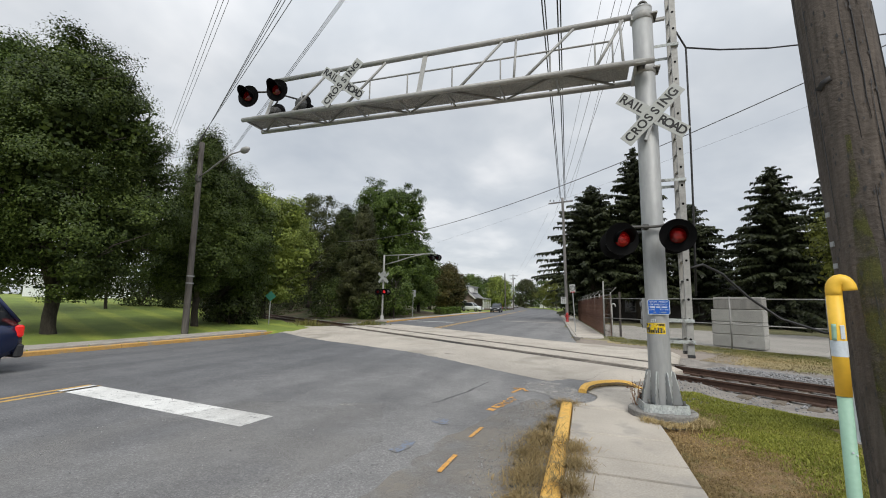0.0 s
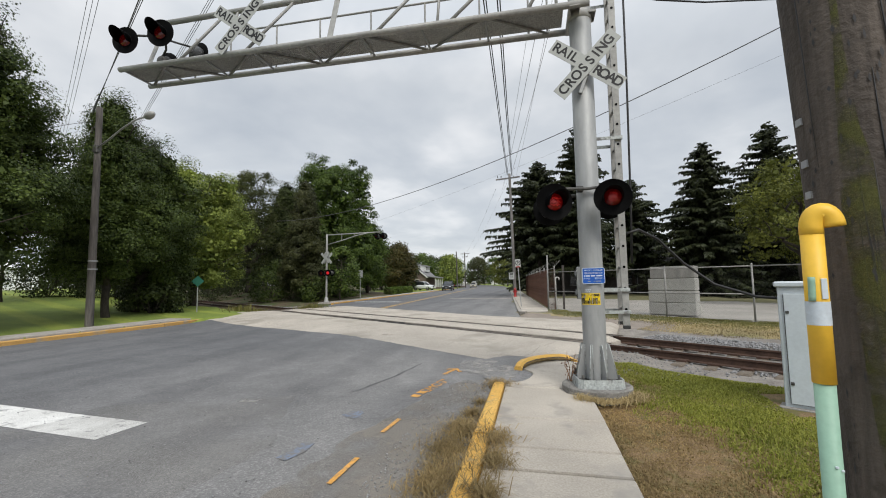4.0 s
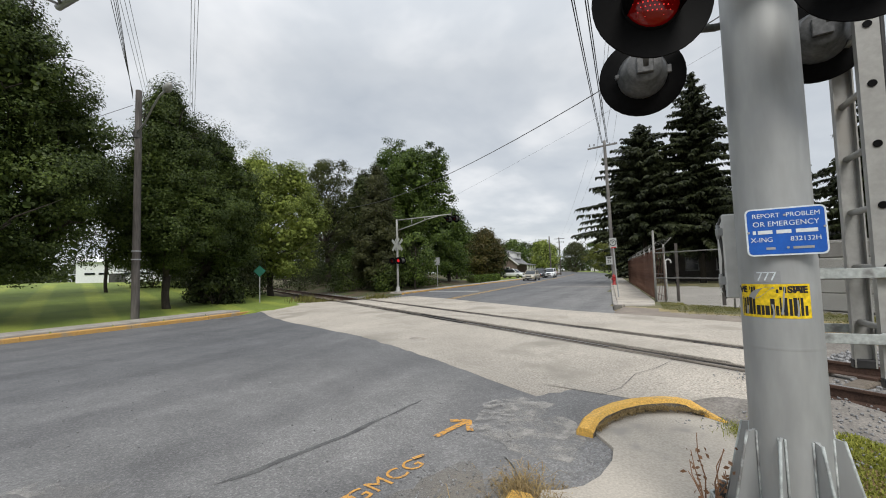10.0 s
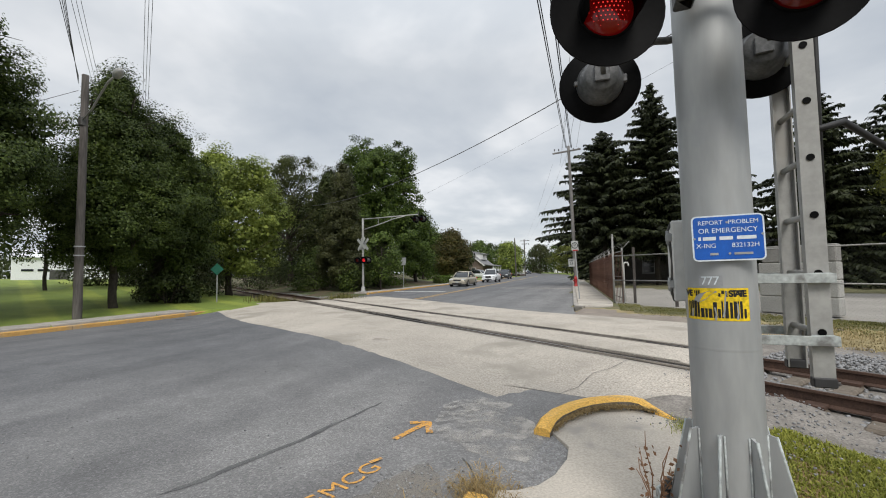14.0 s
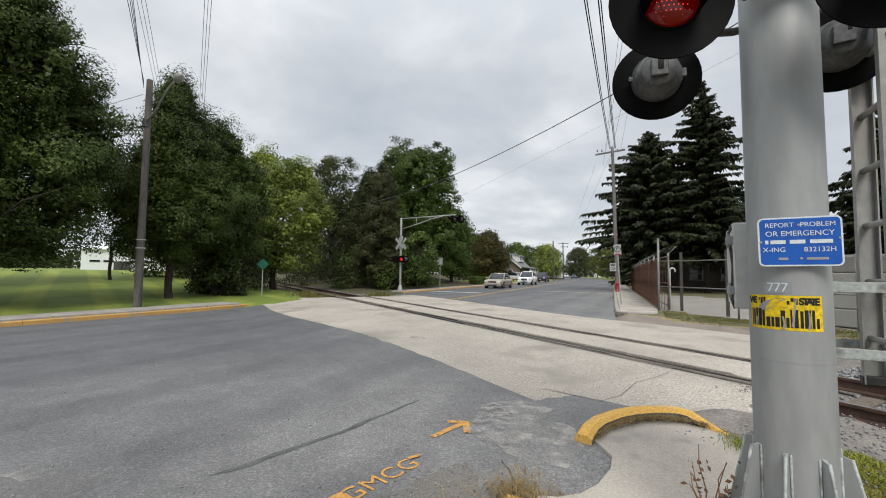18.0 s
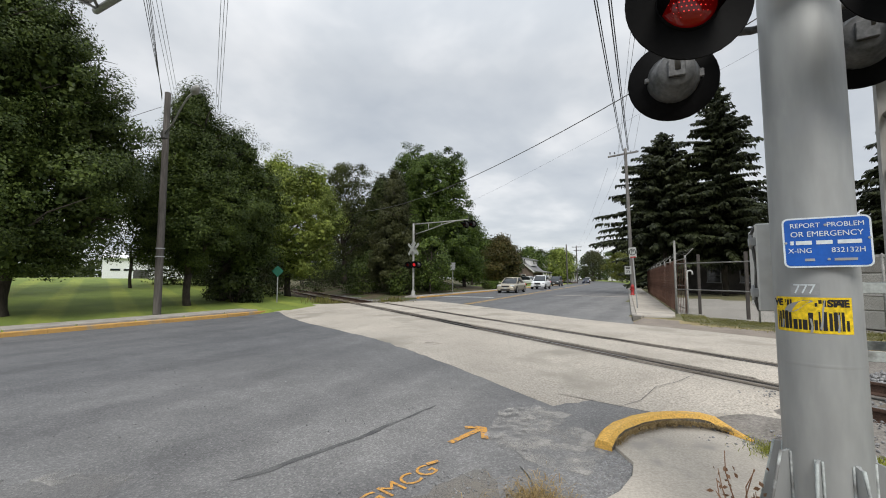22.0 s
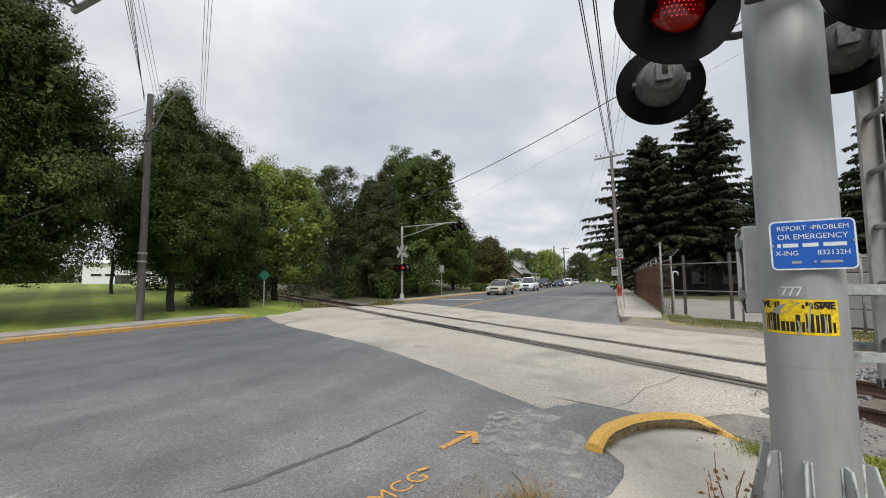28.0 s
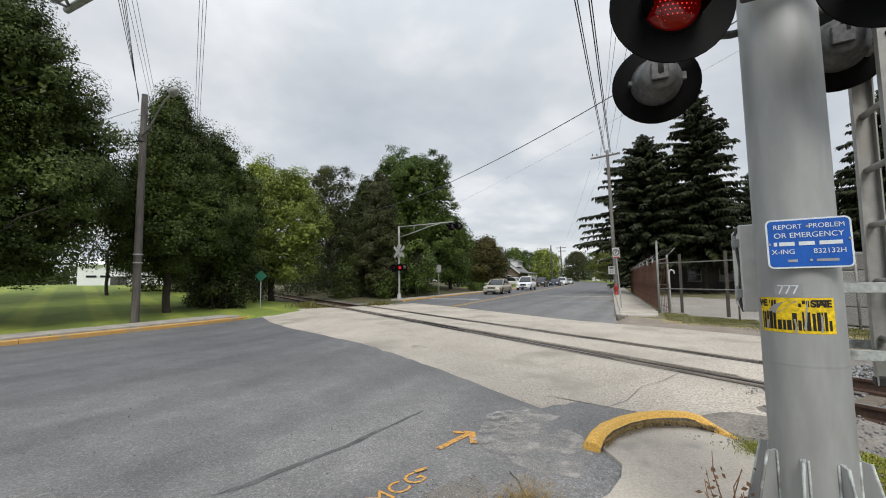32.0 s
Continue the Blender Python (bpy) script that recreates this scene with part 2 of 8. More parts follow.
M["concrete_old"] = surface("worn_concrete", (0.37, 0.336, 0.288), (0.48, 0.437, 0.378), 0.9, 55, 0.9, bump=0.12, dist=0.003, spots=((0.3, 0.28, 0.25), 2.2, 0.58), fine_amount=0.2)
M["crossing"] = surface("crossing_concrete", (0.39, 0.353, 0.304), (0.515, 0.468, 0.404), 0.55, 42, 0.9, bump=0.45, dist=0.007, spots=((0.31, 0.283, 0.24), 0.7, 0.56), fine_amount=0.42)
M["kerb_grey"] = surface("kerb_concrete", (0.3, 0.28, 0.25), (0.42, 0.39, 0.35), 2, 60, 0.9, bump=0.3)
M["kerb_yellow"] = surface("yellow_kerb_paint", (0.64, 0.365, 0.075), (0.74, 0.46, 0.12), 2, 60, 0.75, bump=0.25, spots=((0.36, 0.28, 0.16), 9.5, 0.64))
M["kerb_dirt"] = surface("dirty_kerb_face", (0.1, 0.085, 0.068), (0.22, 0.19, 0.155), 7, 60, 0.95, bump=0.6, dist=0.01)
M["kerb_worn"] = surface("worn_yellow_kerb_paint", (0.5, 0.29, 0.09), (0.6, 0.36, 0.12), 1.2, 60, 0.85, bump=0.25, spots=((0.36, 0.29, 0.2), 1.9, 0.58))
M["line_yellow"] = surface("yellow_line_paint", (0.5, 0.31, 0.09), (0.6, 0.38, 0.11), 2, 90, 0.8, spots=((0.2, 0.18, 0.15), 12, 0.56))
M["line_white"] = surface("white_line_paint", (0.6, 0.6, 0.58), (0.75, 0.75, 0.73), 2, 90, 0.8, spots=((0.3, 0.3, 0.3), 9, 0.6))
M["paint_orange"] = surface("survey_paint_orange", (0.62, 0.31, 0.065), (0.7, 0.37, 0.095), 5, 120, 0.85, spots=((0.22, 0.17, 0.13), 30, 0.55))
M["paint_blue"] = surface("survey_paint_blue", (0.16, 0.19, 0.25), (0.19, 0.225, 0.29), 5, 120, 0.85, spots=((0.17, 0.165, 0.165), 18, 0.46))
M["verge"] = surface("dry_verge", (0.18, 0.12, 0.062), (0.28, 0.19, 0.105), 4.5, 70, 0.95, bump=0.7, dist=0.02, spots=((0.13, 0.115, 0.042), 3.1, 0.52), fine_amount=0.5)
M["grass_soil"] = surface("grassy_soil", (0.1, 0.105, 0.045), (0.16, 0.145, 0.075), 1.2, 40, 0.95, bump=0.6, dist=0.02, spots=((0.21, 0.165, 0.085), 0.8, 0.58))
M["tan_strip"] = surface("dry_tan_grass", (0.25, 0.2, 0.1), (0.36, 0.3, 0.16), 1.1, 50, 0.95, bump=0.5, dist=0.02, spots=((0.17, 0.17, 0.055), 0.7, 0.58))
M["lawn"] = lawn_material()
# bank earth with the trees' shade put into its dark brown
M["shaded_ground"] = surface("shaded_bank", (0.07, 0.056, 0.032), (0.12, 0.095, 0.056), 0.6, 20, 0.95, bump=0.6, dist=0.05, spots=((0.06, 0.08, 0.025), 0.5, 0.52))
M["lot"] = surface("pale_gravel_lot", (0.25, 0.235, 0.21), (0.34, 0.32, 0.288), 0.4, 35, 0.95, bump=0.3, spots=((0.25, 0.24, 0.215), 0.9, 0.62))
M["ballast_soil"] = surface("ballast_bed", (0.17, 0.155, 0.138), (0.28, 0.258, 0.232), 3, 40, 0.95, bump=0.8, dist=0.02)
M["stone"] = surface("ballast_stone", (0.17, 0.17, 0.172), (0.34, 0.34, 0.345), 9, 60, 0.9, bump=0.3)
M["tie"] = surface("weathered_tie", (0.1, 0.083, 0.065), (0.2, 0.168, 0.135), 3, 30, 0.95, bump=0.5, stretch=(1, 8, 8))
M["rust"] = surface("rusty_rail", (0.06, 0.036, 0.027), (0.105, 0.062, 0.045), 6, 60, 0.8, 0.2, 0.3)
M["railhead"] = surface("worn_rail_head", (0.3, 0.28, 0.26), (0.42, 0.4, 0.38), 4, 50, 0.35, 0.9, 0.1)
M["rubber"] = surface("flangeway_filler", (0.012, 0.011, 0.01), (0.04, 0.036, 0.032), 5, 50, 0.9, bump=0.6)
M["plank"] = surface("grey_crossing_timber", (0.13, 0.113, 0.095), (0.3, 0.265, 0.225), 2.5, 30, 0.95, bump=0.6, dist=0.01, stretch=(0.4, 9, 9), fine_amount=0.5)
M["galv"] = surface("galvanised_steel", (0.29, 0.3, 0.3), (0.37, 0.38, 0.38), 2.2, 14, 0.55, 0.2, 0.06, spots=((0.27, 0.28, 0.29), 1.7, 0.6), fine_amount=0.12, stretch=(1, 1, 0.25))
M["alu"] = surface("aluminium_paint", (0.28, 0.28, 0.27), (0.37, 0.37, 0.355), 2, 20, 0.55, 0.15, 0.06, fine_amount=0.15, spots=((0.3, 0.29, 0.27), 3.1, 0.62))
M["box_grey"] = surface("grey_box_enamel", (0.54, 0.545, 0.53), (0.6, 0.605, 0.59), 2, 20, 0.5, 0.05, 0.04, fine_amount=0.07)
M["cast_grey"] = surface("cast_grey_housing", (0.075, 0.078, 0.08), (0.12, 0.122, 0.124), 5, 40, 0.4, 0.1, 0.06)
M["fence_steel"] = surface("weathered_and_shaded_steel", (0.2, 0.2, 0.19), (0.3, 0.295, 0.28), 3, 30, 0.6, 0.3, 0.1)
M["alu_peel"] = surface("peeling_silver_paint", (0.36, 0.39, 0.385), (0.46, 0.49, 0.48), 3, 30, 0.65, 0.05, 0.2, spots=((0.16, 0.16, 0.155), 7, 0.56))
M["footing"] = surface("weathered_footing", (0.15, 0.145, 0.135), (0.28, 0.27, 0.25), 3, 30, 0.95, 0, 0.5, dist=0.01, spots=((0.1, 0.097, 0.09), 4, 0.6))
M["dark_steel"] = surface("dark_steel", (0.06, 0.06, 0.06), (0.11, 0.108, 0.1), 4, 40, 0.6, 0.4, 0.1)
M["grating"] = surface("steel_grating", (0.4, 0.4, 0.38), (0.52, 0.51, 0.48), 3, 40, 0.6, 0.4, 0.1)
M["black"] = surface("black_enamel", (0.002, 0.002, 0.0022), (0.004, 0.004, 0.0043), 4, 40, 0.6, 0, 0.04, spec=0.07)
M["sign_white"] = surface("reflective_white", (0.36, 0.375, 0.36), (0.4, 0.415, 0.4), 1.2, 30, 0.5, 0, 0.02, fine_amount=0.06)
M["sign_black"] = plain("sign_black", (0.012, 0.012, 0.013), 0.5)
M["sign_blue"] = plain("sign_blue", (0.006, 0.09, 0.42), 0.45)
M["sign_lettering"] = plain("sign_white_lettering", (0.62, 0.68, 0.72), 0.5)
M["sticker_yellow"] = surface("torn_yellow_sticker", (0.72, 0.5, 0.008), (0.8, 0.57, 0.012), 6, 60, 0.6, 0, 0.1)
M["sign_green"] = plain("sign_green", (0.008, 0.11, 0.07), 0.6)
M["sign_grey"] = plain("grey_sticker", (0.3, 0.31, 0.32), 0.6)
M["lens_red"] = glow("red_lens", (1.0, 0.012, 0.012), 0.03, (0.13, 0.004, 0.004))
M["led_red"] = glow("red_led", (1.0, 0.05, 0.04), 1.0)
M["lens_lit"] = glow("red_lens_lit", (1.0, 0.03, 0.04), 0.6, (0.13, 0.004, 0.004))
M["lens_dim"] = glow("red_lens_dim", (1.0, 0.01, 0.008), 0.012, (0.07, 0.004, 0.004))
M["pole_wood"] = surface("weathered_pole_wood", (0.05, 0.043, 0.038), (0.115, 0.097, 0.083), 7, 46, 0.92, 0, 0.7, dist=0.012, spots=((0.06, 0.05, 0.042), 9, 0.62), stretch=(1, 1, 0.09))
M["pole_grey"] = surface("pale_grey_pole_wood", (0.15, 0.143, 0.137), (0.23, 0.22, 0.21), 3, 20, 0.92, 0, 0.3, stretch=(1, 1, 0.1))
M["pole_far"] = surface("grey_pole_wood", (0.075, 0.068, 0.062), (0.13, 0.119, 0.109), 3, 20, 0.92, 0, 0.3, stretch=(1, 1, 0.1))
M["moss"] = worn_film("moss", (0.085, 0.09, 0.022), 9, 0.38, most=0.75)
M["pipe_yellow"] = surface("yellow_pipe_paint", (0.77, 0.47, 0.045), (0.79, 0.49, 0.05), 3, 40, 0.5, 0, 0.04, fine_amount=0.06)
M["pipe_green"] = surface("pale_green_paint", (0.22, 0.38, 0.29), (0.27, 0.43, 0.33), 3, 40, 0.55, 0, 0.05, spots=((0.42, 0.52, 0.44), 26, 0.72), fine_amount=0.08)
M["chalk"] = worn_film("sprayed_chalk", (0.5, 0.52, 0.54), 30, 0.4, most=0.75)
M["tape_white"] = plain("white_tape", (0.55, 0.62, 0.68), 0.5)
M["case_grey"] = surface("pale_grey_enamel", (0.5, 0.56, 0.6), (0.57, 0.63, 0.67), 2, 30, 0.4, 0, 0.03, fine_amount=0.06)
M["wire"] = plain("black_cable", (0.02, 0.02, 0.021), 0.6)
M["wire_grey"] = plain("grey_wire", (0.12, 0.12, 0.125), 0.6)
M["block"] = surface("cast_concrete_block", (0.31, 0.305, 0.285), (0.42, 0.413, 0.387), 1.2, 40, 0.9, 0, 0.3, spots=((0.3, 0.3, 0.28), 2.5, 0.6))
M["block_dark"] = surface("weathered_concrete_block", (0.2, 0.195, 0.182), (0.29, 0.28, 0.262), 1.2, 40, 0.9, 0, 0.3, stretch=(4, 4, 0.5))
M["slat_rust"] = surface("rust_brown_slats", (0.1, 0.05, 0.036), (0.24, 0.135, 0.09), 1.6, 30, 0.85, 0, 0.2, stretch=(3, 3, 0.5))
M["bark"] = surface("tree_bark", (0.03, 0.025, 0.02), (0.06, 0.05, 0.04), 6, 30, 0.95, 0, 0.9, dist=0.02, stretch=(1, 1, 0.25))
M["leaf_pear"] = leafy("pear_leaves", (0.023, 0.041, 0.01), (0.08, 0.112, 0.025), 0.5, 0.1)
M["leaf_maple"] = leafy("maple_leaves", (0.03, 0.058, 0.012), (0.12, 0.17, 0.038), 0.5, 0.15)
M["leaf_lime"] = leafy("yellow_green_leaves", (0.085, 0.125, 0.026), (0.3, 0.36, 0.09), 0.5, 0.2)
M["leaf_deep"] = leafy("deep_green_leaves", (0.018, 0.028, 0.009), (0.06, 0.078, 0.026), 0.55, 0.12)
M["leaf_big"] = leafy("broad_tree_leaves", (0.026, 0.05, 0.011), (0.1, 0.15, 0.03), 0.5, 0.15)
M["leaf_bronze"] = leafy("bronze_leaves", (0.026, 0.036, 0.012), (0.085, 0.098, 0.034), 0.55, 0.18)
M["leaf_plum"] = leafy("plum_leaves", (0.035, 0.043, 0.012), (0.1, 0.078, 0.028), 0.55, 0.18)
M["leaf_olive"] = leafy("olive_leaves", (0.065, 0.08, 0.018), (0.18, 0.195, 0.046), 0.5, 0.28)
M["needles"] = leafy("spruce_needles", (0.014, 0.019, 0.009), (0.044, 0.053, 0.024), 0.5, 0.06)
M["cedar"] = leafy("cedar_foliage", (0.028, 0.034, 0.013), (0.066, 0.072, 0.03), 0.5, 0.06)
M["grass"] = leafy("grass_blades", (0.15, 0.175, 0.03), (0.36, 0.37, 0.085), 0.6, 0.3)
M["grass_dull"] = leafy("dull_grass_blades", (0.1, 0.105, 0.032), (0.2, 0.19, 0.07), 0.6, 0.25)
M["straw_dull"] = leafy("matted_dry_blades", (0.19, 0.14, 0.07), (0.36, 0.28, 0.15), 0.7, 0.25)
M["straw"] = leafy("dry_grass_blades", (0.28, 0.22, 0.12), (0.48, 0.4, 0.25), 0.7, 0.25)
M["russet"] = leafy("brown_grass_blades", (0.18, 0.123, 0.06), (0.4, 0.3, 0.16), 0.7, 0.25)
M["deadleaf"] = leafy("dead_leaves", (0.2, 0.105, 0.065), (0.34, 0.2, 0.135), 0.7, 0.15)
M["brick"] = surface("house_brick", (0.12, 0.09, 0.078), (0.19, 0.145, 0.125), 1.5, 12, 0.9, 0, 0.2)
M["roof"] = surface("grey_shingle", (0.17, 0.17, 0.18), (0.25, 0.25, 0.255), 1.2, 14, 0.9, 0, 0.3)
M["roof_dark"] = surface("dark_shingle", (0.06, 0.06, 0.063), (0.1, 0.098, 0.096), 1.2, 14, 0.9, 0, 0.3)
M["siding_dark"] = surface("dark_siding", (0.05, 0.044, 0.04), (0.085, 0.075, 0.068), 1.0, 12, 0.85, 0, 0.2)
M["siding_white"] = surface("white_siding", (0.6, 0.6, 0.59), (0.72, 0.72, 0.71), 1.0, 12, 0.7, 0, 0.1)
M["window"] = plain("window_glass", (0.02, 0.024, 0.028), 0.1, spec=0.6)
M["trim_white"] = plain("white_trim", (0.6, 0.6, 0.58), 0.6)
M["shed_white"] = plain("white_shed_metal", (0.75, 0.77, 0.79), 0.5)
M["hydrant"] = plain("hydrant_red", (0.36, 0.03, 0.03), 0.5)
M["tyre"] = plain("tyre_rubber", (0.014, 0.014, 0.015), 0.8)
M["rim"] = plain("alloy_rim", (0.35, 0.35, 0.36), 0.35, 0.7)
M["carglass"] = plain("car_glass", (0.03, 0.036, 0.042), 0.06, spec=0.7)
M["car_beige"] = plain("champagne_car_paint", (0.42, 0.385, 0.31), 0.3, 0.35, 0.03)
M["car_white"] = plain("white_car_paint", (0.72, 0.74, 0.76), 0.25, 0, 0.02, spec=0.6)
M["car_dark"] = plain("charcoal_car_paint", (0.035, 0.038, 0.042), 0.25, 0.2, 0.05, spec=0.6)
M["car_navy"] = plain("navy_car_paint", (0.012, 0.02, 0.06), 0.25, 0.2, 0.05, spec=0.6)
M["car_silver"] = plain("silver_car_paint", (0.45, 0.46, 0.47), 0.3, 0.5, 0.03)
M["trim_dark"] = plain("dark_plastic", (0.03, 0.03, 0.032), 0.6)
M["headlight"] = plain("headlight_lens", (0.6, 0.62, 0.64), 0.1, spec=0.8)
M["taillight"] = glow("tail_light", (1.0, 0.03, 0.02), 0.25, (0.5, 0.012, 0.012))


# ---- geometry helpers ----
class Geo:
    """Collects vertices and faces of one mesh."""

    def __init__(self):
        self.v, self.f, self.mi, self.smooth = [], [], [], []

    def add(self, v, f, mi=0, smooth=False):
        k = len(self.v)
        self.v += [tuple(p) for p in v]
        self.f += [tuple(i + k for i in q) for q in f]
        self.mi += [mi] * len(f)
        self.smooth += [smooth] * len(f)
        return self

    def box(self, c, s, m=None, bevel=0.0, mi=0):
        x, y, z = s[0] / 2, s[1] / 2, s[2] / 2
        if bevel <= 0:
            v = [(a * x, b * y, d * z) for d in (-1, 1) for b in (-1, 1) for a in (-1, 1)]
            f = [(0, 2, 3, 1), (4, 5, 7, 6), (0, 1, 5, 4), (2, 6, 7, 3), (0, 4, 6, 2), (1, 3, 7, 5)]
        else:
            b = min(bevel, x * 0.49, y * 0.49, z * 0.49)
            ring = [(-x + b, -y), (x - b, -y), (x, -y + b), (x, y - b), (x - b, y), (-x + b, y), (-x, y - b), (-x, -y + b)]
            inner = [(-x + b, -y + b), (x - b, -y + b), (x - b, -y + b), (x - b, y - b), (x - b, y - b), (-x + b, y - b), (-x + b, y - b), (-x + b, -y + b)]
            v = [(p[0], p[1], -z) for p in inner] + [(p[0], p[1], -z + b) for p in ring] + [(p[0], p[1], z - b) for p in ring] + [(p[0], p[1], z) for p in inner]
            f = []
            for r in range(3):
                for i in range(8):
                    j = (i + 1) % 8
                    f.append((r * 8 + i, r * 8 + j, r * 8 + 8 + j, r * 8 + 8 + i))
            f.append((0, 7, 5, 3)); f.append((24, 26, 28, 30))
        mm = Matrix.Translation(c) @ (m.to_4x4() if m else Matrix())
        return self.add([mm @ Vector(p) for p in v], f, mi)

    def tube(self, p0, p1, r0, r1=None, n=10, caps=True, mi=0, smooth=True):
        p0, p1 = Vector(p0), Vector(p1)
        r1 = r0 if r1 is None else r1
        w = (p1 - p0).normalized()
        a = w.orthogonal().normalized()
        b = w.cross(a)
        v = []
        for p, r in ((p0, r0), (p1, r1)):
            for i in range(n):
                t = 2 * math.pi * i / n
                v.append(p + a * (r * math.cos(t)) + b * (r * math.sin(t)))
        f = [(i, (i + 1) % n, n + (i + 1) % n, n + i) for i in range(n)]
        self.add(v, f, mi, smooth)
        if caps:
            k = len(self.v) - 2 * n
            self.f += [tuple(k + i for i in reversed(range(n))), tuple(k + n + i for i in range(n))]
            self.mi += [mi, mi]; self.smooth += [False, False]
        return self

    def path(self, pts, r, n=6, mi=0):
        """A tube along points; r a number or one a point."""
        pts = [Vector(p) for p in pts]
        rs = r if isinstance(r, (list, tuple)) else [r] * len(pts)
        up = None
        v, f = [], []
        for i, p in enumerate(pts):
            w = (pts[min(i + 1, len(pts) - 1)] - pts[max(i - 1, 0)]).normalized()
            up = w.orthogonal().normalized() if up is None else (up - w * up.dot(w)).normalized()
            b = w.cross(up)
            for k in range(n):
                t = 2 * math.pi * k / n
                v.append(p + up * (rs[i] * math.cos(t)) + b * (rs[i] * math.sin(t)))
        for i in range(len(pts) - 1):
            for k in range(n):
                j = (k + 1) % n
                f.append((i * n + k, i * n + j, i * n + n + j, i * n + n + k))
        f.append(tuple(reversed(range(n)))); f.append(tuple((len(pts) - 1) * n + k for k in range(n)))
        return self.add(v, f, mi, True)

    def prism(self, poly, z0, z1, m=None, mi=0):
        """A polygon in x, y between two heights (numbers)."""
        n = len(poly)
        v = [(x, y, z0) for x, y in poly] + [(x, y, z1) for x, y in poly]
        f = [tuple(reversed(range(n))), tuple(range(n, 2 * n))] + [(i, (i + 1) % n, n + (i + 1) % n, n + i) for i in range(n)]
        if m:
            v = [m @ Vector(p) for p in v]
        return self.add(v, f, mi)

    def lathe(self, prof, m=None, n=24, mi=0):
        """A profile of (radius, height) turned about z."""
        v, f = [], []
        for r, h in prof:
            v += [(r * math.cos(2 * math.pi * i / n), r * math.sin(2 * math.pi * i / n), h) for i in range(n)]
        for k in range(len(prof) - 1):
            for i in range(n):
                j = (i + 1) % n
                f.append((k * n + i, k * n + j, k * n + n + j, k * n + n + i))
        if m:
            v = [m @ Vector(p) for p in v]
        return self.add(v, f, mi, True)

    def mesh(self, name, mats):
        me = bpy.data.meshes.new(name)
        me.from_pydata(self.v, [], self.f)
        for mm in mats if isinstance(mats, (list, tuple)) else [mats]:
            me.materials.append(mm)
        me.polygons.foreach_set("material_index", self.mi)
        me.polygons.foreach_set("use_smooth", self.smooth)
        me.update()
        return me


def part(name, geo, mat, parent=None, label="", at=None):
    """Links a Geo (or a ready mesh) as one mesh object, under parent if given."""
    me = geo.mesh(name, mat) if isinstance(geo, Geo) else geo
    ob = new(name, me)
    if parent is not None:
        ob.parent = parent
    if at is not None:
        ob.matrix_basis = at
    if label:
        ob["label"] = label
    return ob


def thing(name, at, label, category, group=""):
    ob = new(name)
    ob.empty_display_size = 0.2
    ob.matrix_basis = at
    return tagged(ob, label, category, group)


def lettering(text, size, mat, parent, m, name="lettering", depth=0.0008, spread=1.0, bold=0.0):
    c = bpy.data.curves.new(name, "FONT")
    c.body, c.size, c.align_x, c.align_y, c.extrude = text, size, "CENTER", "CENTER", depth
    c.space_character, c.offset = spread, bold
    tmp = new("tmp", c)
    me = bpy.data.meshes.new_from_object(tmp)
    bpy.data.objects.remove(tmp)
    bpy.data.curves.remove(c)
    me.materials.append(mat)
    me.name = name
    ob = new(name, me)
    ob.parent = parent
    ob.matrix_basis = m
    return ob


def fast_mesh(name, verts, quads, mats, n=4):
    """A big mesh from numpy arrays of vertices and faces of n corners."""
    me = bpy.data.meshes.new(name)
    me.vertices.add(len(verts)); me.vertices.foreach_set("co", np.asarray(verts, np.float32).ravel())
    me.loops.add(len(quads) * n); me.loops.foreach_set("vertex_index", np.asarray(quads, np.int32).ravel())
    me.polygons.add(len(quads)); me.polygons.foreach_set("loop_start", np.arange(0, len(quads) * n, n, dtype=np.int32))
    for mm in mats:
        me.materials.append(mm)
    me.update(calc_edges=True)
    return me


# ---- plan ----
# The track runs obliquely over the road: TD along it to the right, TN across it; near rail at 3.70 along TN, far rail at 5.20.
TD, TN = Vector((0.8256, -0.5642, 0)), Vector((0.5642, 0.8256, 0))
RAIL_NEAR, RAIL_FAR = 3.70, 5.205


def step(a, b, x):
    t = min(1.0, max(0.0, (x - a) / (b - a)))
    return t * t * (3 - 2 * t)


def across(x, y):
    return x * 0.5642 + y * 0.8256


def track(s, n, z=0.0):
    return Vector((TD.x * s + TN.x * n, TD.y * s + TN.y * n, z))


def road_z(x, y):
    """The road falls away from the crossing's hump towards the near side."""
    n, k = across(x, y), step(-6.5, -3.0, x)
    return -0.16 * step(2.0, -2.2, n) * (1 - k) - 0.15 * step(3.3, 1.5, n) * k


def left_edge(y):
    return -15.3 + 0.75 * step(9.6, 14, y) if y < 14 else -14.55 - 0.065 * (y - 14) - max(0, y - 95) ** 2 * 0.0012


def right_edge(y):
    return -1.42 if y < 12 else -1.5 - 0.065 * (y - 12) - max(0, y - 95) ** 2 * 0.0012

# ---- ground, road, pavements ----
def axis(stops):
    """Coordinates from (end, step) pairs after a start."""
    out = [stops[0]]
    for end, d in stops[1:]:
        while out[-1] + d < end - 1e-6:
            out.append(out[-1] + d)
        out.append(end)
    return out


def slab_end(n):
    """Where the crossing slabs end along the track, at n across it."""
    return -1.4 if n < RAIL_NEAR else (-1.85 if n < RAIL_FAR else -2.25 - 0.4 * max(0, n - 5.6))


def in_paved(x, y):
    n, s = across(x, y), x * 0.8256 - y * 0.5642
    if left_edge(y) - 0.1 < x < right_edge(y) + 0.1:
        return True
    if y < 1.9 and -1.5 < x < -0.16 - max(0, y + 0.3) * 0.2:
        return True
    return 0.9 < n < 8.3 and -19 < s < slab_end(n) - 0.1


